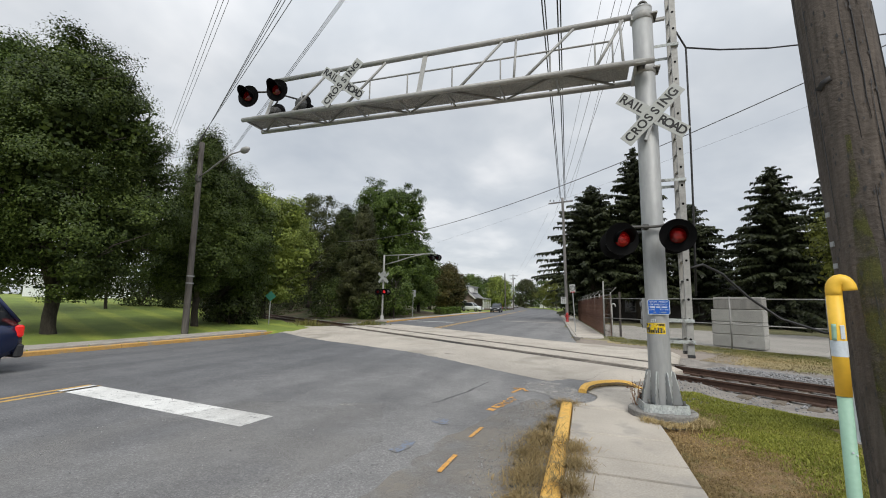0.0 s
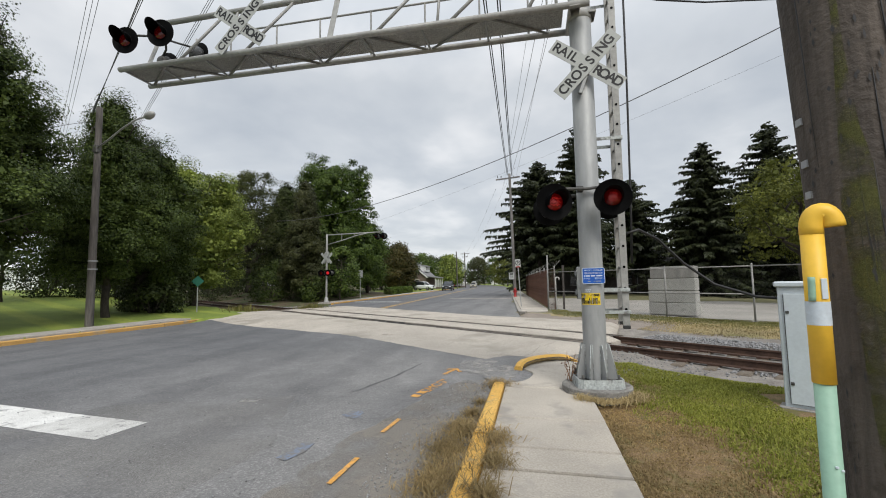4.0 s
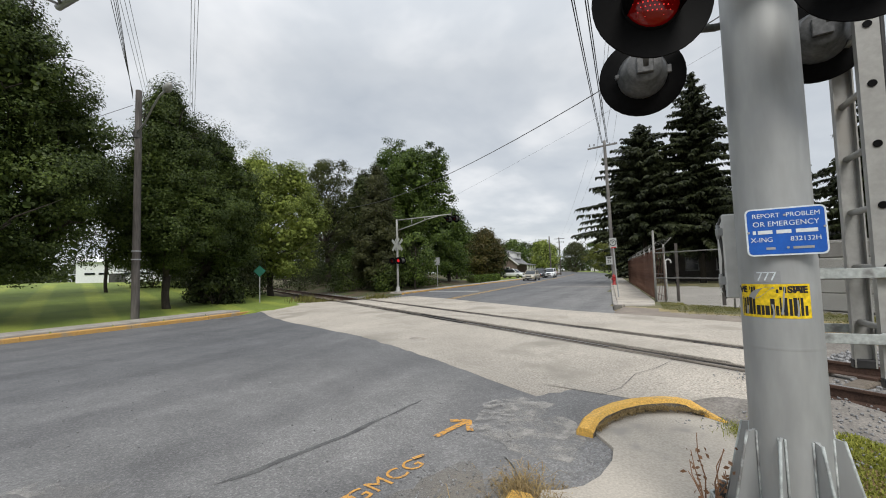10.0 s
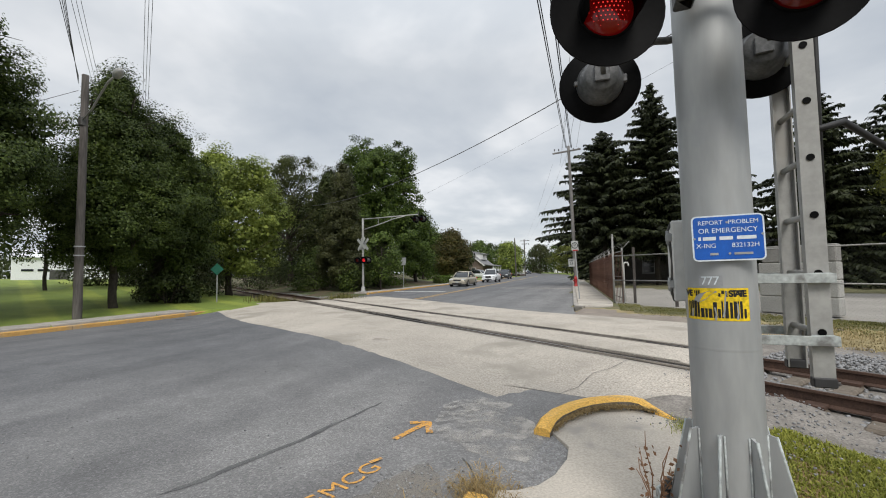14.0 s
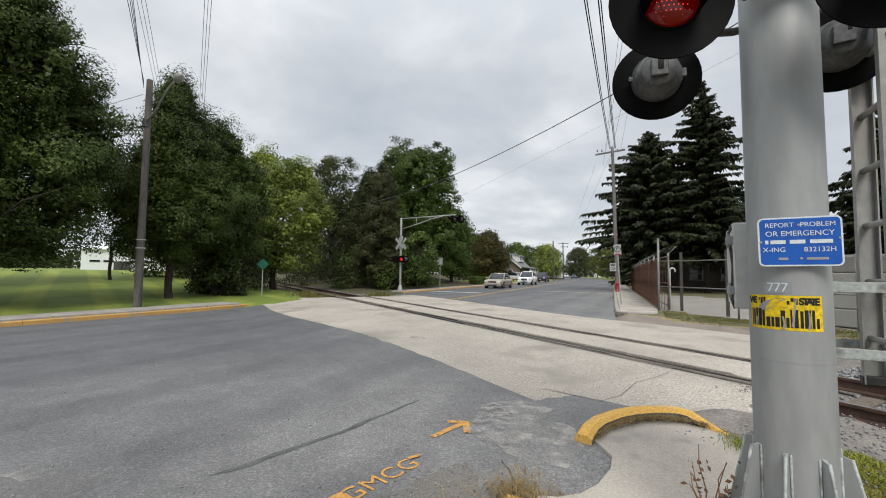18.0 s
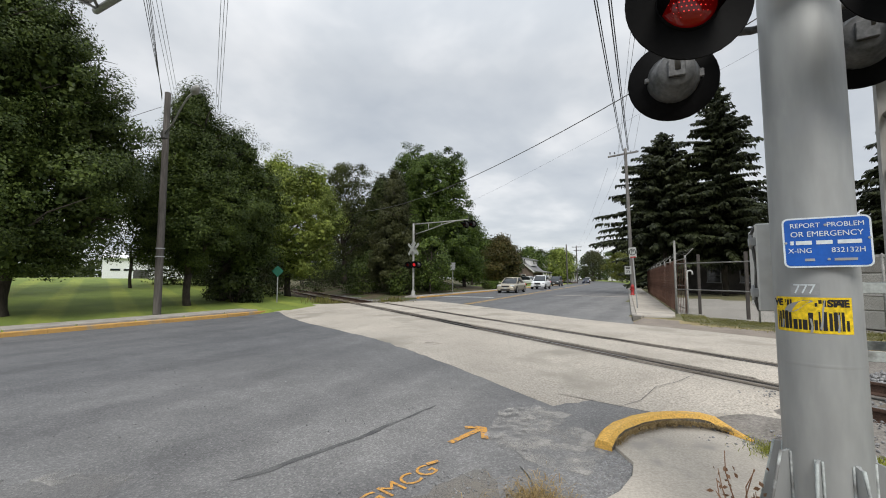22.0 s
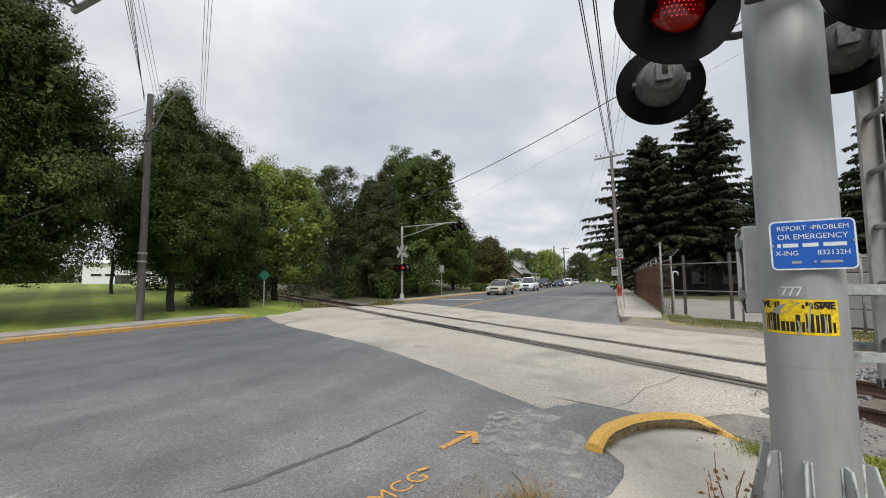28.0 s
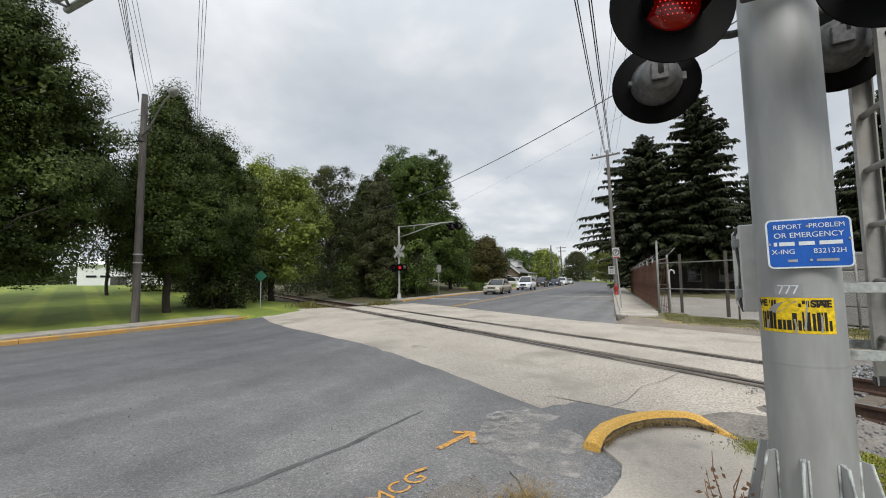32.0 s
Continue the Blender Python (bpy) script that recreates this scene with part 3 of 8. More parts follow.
def ground_z(x, y):
    n, s = across(x, y), x * 0.8256 - y * 0.5642
    wob = 0.03 * noise.noise(Vector((x * 0.7, y * 0.7, 0)))
    if x > -7.5:
        near = -0.135 - 0.03 * step(0.3, -0.3, y) + 0.035 * step(-0.5, -3.5, n)
        z = near + (0.06 - near) * step(7.0, 12.0, n)
        bed = step(2.0, 2.7, n) * step(8.0, 6.8, n)
        z = z * (1 - bed) - 0.24 * bed
        if n > 11:
            z = 0.0
        # gravel fills the corner between slab end, kerb and mast
        fill = step(-2.0, -1.5, s) * step(0.1, -0.8, s) * step(1.2, 1.6, n) * step(3.6, 3.3, n) * step(0.1, 0.3, x)
        z = z * (1 - fill) - 0.075 * fill
        if y > 12 and x < 0.4 + 0.02 * y and n > 8:
            z = 0.05
        far = math.hypot(x, y)
        z += 0.004 * max(0, far - 60)
    else:
        d = left_edge(y) - 1.6 - x
        z = 0.0 + 0.047 * max(0, min(d, 26)) if n < 2.5 else 0.02
        if n >= 2.5:
            u = abs(n - 4.45)
            z = 0.0 - 0.24 * step(2.6, 1.9, u)
            z += 1.5 * step(3.5, 9.0, n - 4.45) * step(-16, -26, x) * step(60, 30, y)
            z += 0.047 * max(0, min(d, 26)) * step(2.0, 6.0, -(n - 4.45))
        else:
            z *= step(2.5, -1.5, n) * 0.999 + 0.001
        z += 0.002 * max(0, math.hypot(x, y) - 90)
    if in_paved(x, y):
        return (road_z(x, y) if n < 5 else 0.0) - 0.12
    return z + wob


def ground_kind(x, y):
    n = across(x, y)
    if x > -7.5:
        if n > 11.55 + 0.7 * step(6, 0, x) + 0.25 * noise.noise(Vector((x * 0.6, y * 0.6, 1))) and x > 0.0 and n < 25.5:
            return 3
        if 2.2 < n < 8.0 + 0.25 * noise.noise(Vector((x * 0.8, y * 0.8, 4))) and x > -1:
            return 4
        if n > 1.35 and n < 2.4 and x * 0.8256 - y * 0.5642 < -0.55 + 0.3 * noise.noise(Vector((x * 2, y * 2, 2))):
            return 4
        if n < 2.3:
            return 1
        if n < 9.9 and x * 0.8256 - y * 0.5642 < -1.7 + 0.4 * noise.noise(Vector((x, y, 7))):
            return 7
        return 6 if n < 10.2 else 2
    if n < 2.0:
        return 0
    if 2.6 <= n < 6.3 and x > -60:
        # farther left the track bed takes the shade-darkened bank colour too
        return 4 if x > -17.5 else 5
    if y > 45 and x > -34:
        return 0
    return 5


def build_ground():
    xs = axis([-420, (-120, 20), (-60, 5), (-22, 2), (-15.5, 0.7), (-15.37, 0.2), (-1.5, 1.1), (-0.17, 0.3325), (-0.09, 0.08), (5, 0.22), (10, 0.4), (30, 2), (90, 6), (420, 30)])
    ys = axis([-200, (-40, 16), (-8, 3), (-5, 0.6), (5, 0.22), (16, 0.28), (40, 2), (120, 6), (480, 30)])
    g = Geo()
    nx = len(xs)
    v = [(x, y, ground_z(x, y)) for y in ys for x in xs]
    f, mi = [], []
    for j in range(len(ys) - 1):
        for i in range(nx - 1):
            f.append((j * nx + i, j * nx + i + 1, j * nx + nx + i + 1, j * nx + nx + i))
            mi.append(ground_kind((xs[i] + xs[i + 1]) / 2, (ys[j] + ys[j + 1]) / 2))
    g.add(v, f, 0, True)
    g.mi = mi
    ob = part("ground", g, [M["lawn"], M["verge"], M["grass_soil"], M["lot"], M["ballast_soil"], M["shaded_ground"], M["tan_strip"], M["dusty"]])
    return tagged(ob, "grassy ground with a gravel lot beside the railway", "ground", kind="structure")


build_ground()


def build_road():
    g = Geo()
    ys = axis([-120, (-10, 6), (14, 0.6), (110, 4), (320, 15)])
    cols = 22
    v, f = [], []
    for y in ys:
        a, b = left_edge(y), right_edge(y)
        for i in range(cols + 1):
            x = a + (b - a) * i / cols
            n = across(x, y)
            bed = 0.1 * step(1.7, 2.6, n) * step(7.4, 6.5, n)  # the asphalt lies lower under slabs and rails
            v.append((x, y, road_z(x, y) - bed + (0.0 if y < 110 else 0.002 * (y - 110))))
    w = cols + 1
    for j in range(len(ys) - 1):
        for i in range(cols):
            f.append((j * w + i, j * w + i + 1, j * w + w + i + 1, j * w + w + i))
    g.add(v, f, 0, True)
    return tagged(part("road", g, M["asphalt"]), "worn grey asphalt road over a level crossing", "road", kind="structure")


build_road()


def strip_on_road(name, pts, width, mat, label, lift=0.004, parts=None, cat="road marking"):
    """A flat painted strip that follows the road's surface along points."""
    g = Geo()
    pts = [Vector((*p, 0)) for p in pts]
    v, f = [], []
    for i, p in enumerate(pts):
        w = (pts[min(i + 1, len(pts) - 1)] - pts[max(0, i - 1)]).normalized()
        s = Vector((-w.y, w.x, 0)) * width / 2
        for q in (p - s, p + s):
            v.append((q.x, q.y, road_z(q.x, q.y) + lift))
    for i in range(len(pts) - 1):
        f.append((2 * i, 2 * i + 2, 2 * i + 3, 2 * i + 1))
    g.add(v, f)
    return tagged(part(name, g, mat), label, cat, kind="structure")


def centre(y):
    return -9.75 if y < 14 else -9.55 - 0.075 * (y - 16) - max(0, y - 95) ** 2 * 0.0012


for off in (-0.12, 0.12):
    strip_on_road("centre_line", [(centre(y) + off, y) for y in list(range(-80, -2, 3)) + [-1.7]], 0.11, M["line_yellow"], "faded yellow centre line on grey asphalt")
    strip_on_road("centre_line", [(centre(y) + off, y) for y in [16.9, 18] + list(range(20, 130, 4))], 0.11, M["line_yellow"], "faded yellow centre line on grey asphalt", 0.006)
strip_on_road("stop_line", [(-9.83 + 0.5 * k, -1.98 - 0.045 * k) for k in range(10)], 0.56, M["line_white"], "worn white stop line across one lane")
strip_on_road("stop_line", [(-15.0 + 0.5 * k, 24.8 - 0.01 * k) for k in range(9)], 0.5, M["line_white"], "worn white stop line beyond the crossing", 0.006)
strip_on_road("worn_line", [(-8.4 + 0.7 * k, 31.0 - 0.08 * k) for k in range(9)], 0.5, M["concrete_old"], "pale worn patch across the lane", 0.006, cat="road patch")


def slab_grid(n0, n1, s0, s1, lift, name, mat, label, ds=0.3, jag=0.0):
    """A crossing slab between two lines along the track; n0 and n1 are functions of s."""
    g = Geo()
    ns = max(2, int((s1 - s0) / ds))
    nn = 10
    v, f = [], []
    for i in range(ns + 1):
        u = i / ns
        for k in range(nn + 1):
            s = s0 + (s1 - s0) * u
            n = n0(s) + (n1(s) - n0(s)) * k / nn
            end = slab_end(n)
            s = s0 + (end - s0) * u
            if jag and k in (0, nn):
                n += jag * noise.noise(Vector((s * 1.3, k, 0)))
            p = track(s, n)
            v.append((p.x, p.y, road_z(p.x, p.y) + lift - 0.1 * step(end - 0.3, end, s + 0.12 * noise.noise(Vector((n * 1.7, 0, 2)))) - (0.02 if k in (0, nn) and jag else 0)))
    w = nn + 1
    for i in range(ns):
        for k in range(nn):
            f.append((i * w + k, i * w + w + k, i * w + w + k + 1, i * w + k + 1))
    g.add(v, f, 0, True)
    k = len(g.v)
    # skirts give the slab its thickness
    low = [(x, y, z - 0.1) for x, y, z in v]
    ring = [i * w for i in range(ns + 1)] + [ns * w + k for k in range(1, nn + 1)] + [i * w + nn for i in range(ns - 1, -1, -1)] + [k for k in range(nn - 1, 0, -1)]
    g.v += [low[i] for i in ring]
    for a in range(len(ring)):
        b = (a + 1) % len(ring)
        g.f.append((ring[a], k + a, k + b, ring[b])); g.mi.append(0); g.smooth.append(False)
    return tagged(part(name, g, mat), label, "crossing slab", kind="structure")


def near_line(s):
    return -0.56 + 1.42 * step(-16.5, -3.0, s) + 0.12 * step(-15, -9, s) * step(-2, -6, s) + 0.012 * math.sin(s * 2.1)


slab_grid(near_line, lambda s: RAIL_NEAR - 0.2, -21.0, -1.4, 0.012, "crossing_slab", M["crossing"], "pale worn concrete slab before the rails", jag=0.03)
slab_grid(lambda s: RAIL_NEAR + 0.22, lambda s: RAIL_FAR - 0.2, -21.0, -1.85, 0.01, "crossing_slab", M["crossing"], "pale worn concrete slab between the rails")
slab_grid(lambda s: RAIL_FAR + 0.2, lambda s: 8.15 + 0.05 * min(9, max(0, -s - 9)) if s < -9 else 8.15 + 0.45 * step(-9, -4, s), -21.5, -2.6, 0.012, "crossing_slab", M["crossing"], "pale worn concrete slab beyond the rails", jag=0.06)


def crossing_timbers():
    rnd = random.Random(5)
    for rail in (RAIL_NEAR, RAIL_FAR):
        for side in (-1, 1):
            for j, (o, w) in enumerate(((0.085, 0.07), (0.16, 0.06))):
                s = -20.6
                while s < -2.2:
                    ln = rnd.uniform(1.9, 2.9)
                    e = min((-1.5 if rail == RAIL_NEAR else -1.9) - rnd.uniform(0, 0.3), s + ln)
                    g = Geo()
                    drop = rnd.uniform(-0.022, 0.006) - (0.012 if side > 0 and j == 0 else 0)
                    g.box((0, 0, 0), (e - s - 0.03, w - rnd.uniform(0.0, 0.03), 0.12), bevel=0.012)
                    m = Matrix.Translation(track((s + e) / 2, rail + side * (o + rnd.uniform(-0.008, 0.008)), -0.06 + drop)) @ pose(0, 0, 0, rnd.uniform(-3, 3), 0, -34.35 + rnd.uniform(-0.25, 0.25))
                    ob = part("crossing_timber", g, M["plank"] if rnd.random() < 0.88 else M["rubber"], at=m)
                    tagged(ob, "weathered grey timber strip laid beside a rail", "crossing timber", "timbers beside the crossing rails")
                    s = e


crossing_timbers()


def flangeway_gaps():
    """Dark open joints between rails, timbers and slabs."""
    rnd = random.Random(15)
    for rail, end in ((RAIL_NEAR, -1.55), (RAIL_FAR, -2.0)):
        for side in (-1, 1):
            for off, w in ((0.055, 0.044), (0.123, 0.012), (0.197, 0.026)):
                v, f = [], []
                k = 70
                for i in range(k + 1):
                    s = -20.6 + (end + 20.6) * i / k
                    o = off + 0.006 * noise.noise(Vector((s * 1.3, off * 40, rail)))
                    h = w * (0.55 + 0.5 * abs(noise.noise(Vector((s * 0.9, off * 30, side)))) + 0.25 * rnd.random())
                    for d in (-h / 2, h / 2):
                        p = track(s, rail + side * (o + d))
                        v.append((p.x, p.y, -0.006))
                f = [(2 * i, 2 * i + 2, 2 * i + 3, 2 * i + 1) for i in range(k)]
                tagged(part("flangeway_gap", Geo().add(v, f), M["rubber"]), "dark gap beside a rail in the crossing", "crossing joint", kind="structure")


flangeway_gaps()


def build_rails():
    prof = [(-0.07, -0.17), (0.07, -0.17), (0.07, -0.155), (0.014, -0.135), (0.014, -0.045), (0.036, -0.035), (0.036, -0.006), (0.028, 0.0), (-0.028, 0.0), (-0.036, -0.006), (-0.036, -0.035), (-0.014, -0.045), (-0.014, -0.135), (-0.07, -0.155)]
    for rail in (RAIL_NEAR, RAIL_FAR):
        g = Geo()
        ss = axis([-75, (-22, 6), (30, 2.0), (90, 10)])
        v, f = [], []
        k = len(prof)
        for s in ss:
            p = track(s, rail, -0.012 - 0.03 * step(-2, 3, s))
            v += [p + TN * a + Vector((0, 0, b)) for a, b in prof]
        for i in range(len(ss) - 1):
            for j in range(k):
                q = (j + 1) % k
                f.append((i * k + j, i * k + q, i * k + k + q, i * k + k + j))
        g.add(v, f)
        g.mi = [1 if j in (7,) else 0 for i in range(len(ss) - 1) for j in range(k)]
        tagged(part("rail", g, [M["rust"], M["railhead"]]), "rusty steel rail with a worn bright head", "rail", "rails of the track")


build_rails()


def build_ties():
    rnd = random.Random(3)
    g = Geo()
    g.box((0, 0, 0), (0.22, 2.45, 0.16), bevel=0.03)
    me = g.mesh("tie", [M["tie"]])
    plate = Geo()
    plate.box((0, 0, 0.1), (0.19, 0.3, 0.04), bevel=0.004)
    for a in (-0.06, 0.06):
        for b in (-0.1, 0.1):
            plate.box((a, b, 0.105), (0.025, 0.025, 0.03))
    pm = plate.mesh("tie_plate", [M["rust"]])
    for s in [-1.6 + 0.53 * i for i in range(63)] + [-21.5 - 0.53 * i for i in range(40)]:
        t = thing("tie", Matrix.Translation(track(s, 4.45 + rnd.uniform(-0.05, 0.05), -0.27 - 0.03 * step(-2, 3, s) + rnd.uniform(-0.015, 0.01))) @ pose(0, 0, 0, 0, 0, -34.35 + rnd.uniform(-1.2, 1.2)),
                  "weathered wooden railway tie in stone ballast", "railway tie", "ties of the track")
        part("beam", me, None, t)
        for r in (-0.7525, 0.7525):
            part("tie_plate", pm, None, t, at=pose(0, r, 0))


build_ties()


def pebble(rnd, r):
    """A rough eight-cornered stone."""
    return [(sx * r * rnd.uniform(0.6, 1), sy * r * rnd.uniform(0.5, 1), sz * r * rnd.uniform(0.4, 0.8)) for sz in (-1, 1) for sy in (-1, 1) for sx in (-1, 1)]


CUBE_F = np.array([(0, 2, 3, 1), (4, 5, 7, 6), (0, 1, 5, 4), (2, 6, 7, 3), (0, 4, 6, 2), (1, 3, 7, 5)])


def scatter_stones(name, spots, mat, label, cat, seed):
    """spots: rows of x, y, z, radius."""
    rnd = random.Random(seed)
    vs, fs = [], []
    for k, (x, y, z, r) in enumerate(spots):
        m = Matrix.Translation((x, y, z)) @ Euler((rnd.uniform(0, 6), rnd.uniform(0, 6), rnd.uniform(0, 6))).to_matrix().to_4x4()
        vs += [tuple(m @ Vector(p)) for p in pebble(rnd, r)]
        fs.append(CUBE_F + 8 * k)
    me = fast_mesh(name, vs, np.concatenate(fs), [mat])
    return tagged(new(name, me), label, cat, kind="stuff")


def build_ballast():
    rnd = random.Random(11)
    spots = []
    while len(spots) < 19000:
        s = rnd.uniform(-1.8, 16) if rnd.random() < 0.85 else rnd.uniform(-34, -21.5)
        n = rnd.choice([rnd.uniform(2.35, 3.6), rnd.uniform(3.85, 5.1), rnd.uniform(5.3, 8.0), rnd.uniform(5.3, 8.0), rnd.uniform(5.3, 8.0)])
        near = n < 3.3
        if (near and rnd.random() < 0.88) or (n < 5.2 and rnd.random() < 0.35):
            continue
        p = track(s, n)
        z = -0.235 + (0.07 if n > 5.3 else 0.0) - 0.05 * step(6.8, 8.0, n) - 0.02 * step(3.2, 2.4, n)
        spots.append((p.x, p.y, z + rnd.uniform(-0.012, 0.03) - (0.015 if n < 5.2 else 0), rnd.uniform(0.012, 0.031)))
    scatter_stones("ballast", spots, M["stone"], "grey crushed stone ballast along the rails", "ballast", 4)


build_ballast()


# ---- kerbs and pavements ----
def kerb_run(pts, width, top, bottom, mat, label, piece=1.5, group="kerb stones", crown=0.0, seed=1):
    """Kerb stones one after another along a line; top(x, y) and bottom are heights."""
    rnd = random.Random(seed)
    pts = [Vector((*p, 0)) for p in pts]
    out = []
    for a, b in zip(pts, pts[1:]):
        d = (b - a).length
        k = max(1, round(d / piece))
        for i in range(k):
            p, q = a.lerp(b, i / k), a.lerp(b, (i + 1) / k)
            w = (q - p).normalized()
            sd = Vector((-w.y, w.x, 0))
            g = Geo()
            hw, c = width / 2, 0.022
            for u in (0.0, 1.0):
                e = p.lerp(q, u) + w * (0.006 if u == 0 else -0.006)
                t = top(e.x, e.y) + rnd.uniform(-0.006, 0.006)
                for o, z in ((-hw, bottom), (-hw, t - c), (-hw + c, t), (hw - c, t), (hw, t - c), (hw, bottom)):
                    x = e + sd * o
                    g.v.append((x.x, x.y, z))
            g.f += [(j, j + 1, 6 + j + 1, 6 + j) for j in range(5)] + [(5, 4, 3, 2, 1, 0), (6, 7, 8, 9, 10, 11)]
            g.mi, g.smooth = [0] * 7, [False] * 7
            out.append(tagged(part("kerb", g, mat), label, "kerb", group))
    return out


LOW = -0.4
kerb_run([(-1.37, -12), (-1.37, -4.2), (-1.37, 0.08)], 0.16, lambda x, y: -0.045 + 0.012 * math.sin(y * 1.7), LOW, M["kerb_yellow"], "chipped yellow-painted kerb beside the pavement", 2.1)


def arc_kerb():
    """The curved yellow kerb end before the track, sinking at both ends."""
    outer = [(-1.21, 1.37), (-1.175, 1.55), (-1.12, 1.76), (-0.97, 2.06), (-0.82, 2.25), (-0.66, 2.38), (-0.5, 2.47), (-0.34, 2.5), (-0.2, 2.46), (-0.06, 2.34), (0.08, 2.16)]
    g = Geo()
    n = len(outer)
    P = [Vector((*p, 0)) for p in outer]
    for i, p in enumerate(P):
        w = (P[min(i + 1, n - 1)] - P[max(i - 1, 0)]).normalized()
        sd = Vector((w.y, -w.x, 0))
        t = -0.012 - 0.1 * step(0.75, 1.0, i / (n - 1)) - 0.05 * step(0.12, 0.0, i / (n - 1))
        wd = 0.15 - 0.05 * step(0.6, 1, i / (n - 1))
        for o, z in ((0, LOW), (0, t - 0.03), (0.03, t), (wd - 0.03, t), (wd, t - 0.035), (wd, LOW)):
            q = p + sd * o
            g.v.append((q.x, q.y, z))
    for i in range(n - 1):
        for j in range(5):
            g.f.append((i * 6 + j, i * 6 + j + 1, i * 6 + 7 + j, i * 6 + 6 + j)); g.mi.append(1 if j == 4 else 0)
    g.f += [(5, 4, 3, 2, 1, 0), tuple((n - 1) * 6 + j for j in range(6))]
    g.mi += [0, 0]
    g.smooth = [False] * len(g.f)
    tagged(part("curved_kerb", g, [M["kerb_yellow"], M["kerb_dirt"]]), "curved yellow-painted kerb with a worn grey inner face", "kerb")


arc_kerb()


def slabs(name, lines, z, thick, mat, label, group):
    """Pavement slabs, each a polygon of its own (x, y corners)."""
    for poly in lines:
        cx, cy = sum(p[0] for p in poly) / len(poly), sum(p[1] for p in poly) / len(poly)
        g = Geo()
        poly = [(x, y + (0.013 if y < cy else -0.013)) for x, y in poly]
        ins = [(cx + (x - cx) * (1 - 0.011 / max(0.1, math.hypot(x - cx, y - cy))), cy + (y - cy) * (1 - 0.011 / max(0.1, math.hypot(x - cx, y - cy)))) for x, y in poly]
        zz = z(cx, cy) if callable(z) else z
        n = len(ins)
        bev = [(cx + (x - cx) * 0.982, cy + (y - cy) * 0.982) for x, y in ins]
        zf = z if callable(z) else (lambda x, y: zz)
        v = [(x, y, zf(x, y) - thick) for x, y in ins] + [(x, y, zf(x, y) - 0.014) for x, y in ins] + [(x, y, zf(x, y)) for x, y in bev]
        f = [(i, (i + 1) % n, n + (i + 1) % n, n + i) for i in range(n)] + [(n + i, n + (i + 1) % n, 2 * n + (i + 1) % n, 2 * n + i) for i in range(n)] + [tuple(range(2 * n, 3 * n))]
        g.add(v, f)
        tagged(part(name, g, mat), label, "pavement", group, "structure")


near_slabs = [[(-1.285, y), (-0.09, y), (-0.09, y + d), (-1.285, y + d)] for y, d in ((-12.11, 1.34), (-10.77, 1.34), (-9.43, 1.34), (-8.09, 1.34), (-6.75, 1.34), (-5.41, 1.34), (-4.07, 1.39), (-2.68, 0.47), (-2.21, 0.85))]
near_slabs.append([(-1.285, -1.36), (-0.09, -1.36), (-0.1, -0.45), (-0.42, -0.2), (-0.44, 0.02), (-1.285, 0.02)])
near_slabs.append([(-1.285, 0.022), (-0.44, 0.022), (-0.36, 0.32), (-0.1, 0.5), (0.1, 1.2), (0.12, 2.02), (-0.1, 2.26), (-0.25, 2.34), (-0.45, 2.33), (-0.68, 2.2), (-0.86, 2.0), (-1.0, 1.74), (-1.07, 1.45), (-0.9, 1.12), (-0.89, 0.86), (-0.95, 0.55), (-1.04, 0.36), (-1.17, 0.24), (-1.285, 0.2)])
slabs("pavement_slab", near_slabs, lambda x, y: -0.09 - 0.022 * step(0.2, 1.7, y), 0.25, M["concrete_old"], "pale concrete pavement slab beside the road", "slabs of the near pavement")


def flat_patch(name, poly, mat, label, lift=0.003, cat="road patch", jag=0.04, seed=2):
    """A patch that hugs the road, with an uneven rim."""
    rnd = random.Random(seed)
    pts = []
    for a, b in zip(poly, poly[1:] + poly[:1]):
        d = math.hypot(b[0] - a[0], b[1] - a[1])
        k = max(1, int(d / 0.12))
        for i in range(k):
            t = i / k
            pts.append((a[0] + (b[0] - a[0]) * t + rnd.uniform(-jag, jag), a[1] + (b[1] - a[1]) * t + rnd.uniform(-jag, jag)))
    bm = bmesh.new()
    vs = [bm.verts.new((x, y, road_z(x, y) + lift)) for x, y in pts]
    bmesh.ops.triangulate(bm, faces=[bm.faces.new(vs)])
    for fc in bm.faces:
        if fc.normal.z < 0:
            fc.normal_flip()
    me = bpy.data.meshes.new(name)
    bm.to_mesh(me); bm.free()
    me.materials.append(mat)
    return tagged(new(name, me), label, cat, kind="structure")


flat_patch("asphalt_patch", [(-2.0, 2.05), (-1.75, 1.0), (-1.42, 0.25), (-1.2, 0.2), (-0.92, 0.5), (-0.85, 0.9), (-1.05, 1.3), (-1.2, 1.75), (-1.0, 2.25), (-0.6, 2.55), (-0.3, 2.6), (-0.75, 2.75), (-1.25, 2.95), (-1.6, 2.65)], M["asphalt"], "patched asphalt at the kerb gap", 0.016)
flat_patch("sand_drift", [(-2.15, 1.2), (-1.7, 0.85), (-1.2, 0.75), (-1.12, 1.2), (-1.25, 1.7), (-1.5, 2.1), (-2.0, 2.35), (-2.3, 1.9)], M["sand_film"], "pale drift of sand on the asphalt", 0.02, "sand", 0.04, 4)
flat_patch("dusty_shoulder", [(-1.5, -14), (-1.46, -0.2), (-1.9, 0.6), (-2.3, -0.3), (-2.7, -2.0), (-2.9, -4), (-3.1, -8), (-3.2, -14)], M["dust_film"], "dusty brown shoulder along the kerb", 0.003, "road shoulder", 0.045, 6)
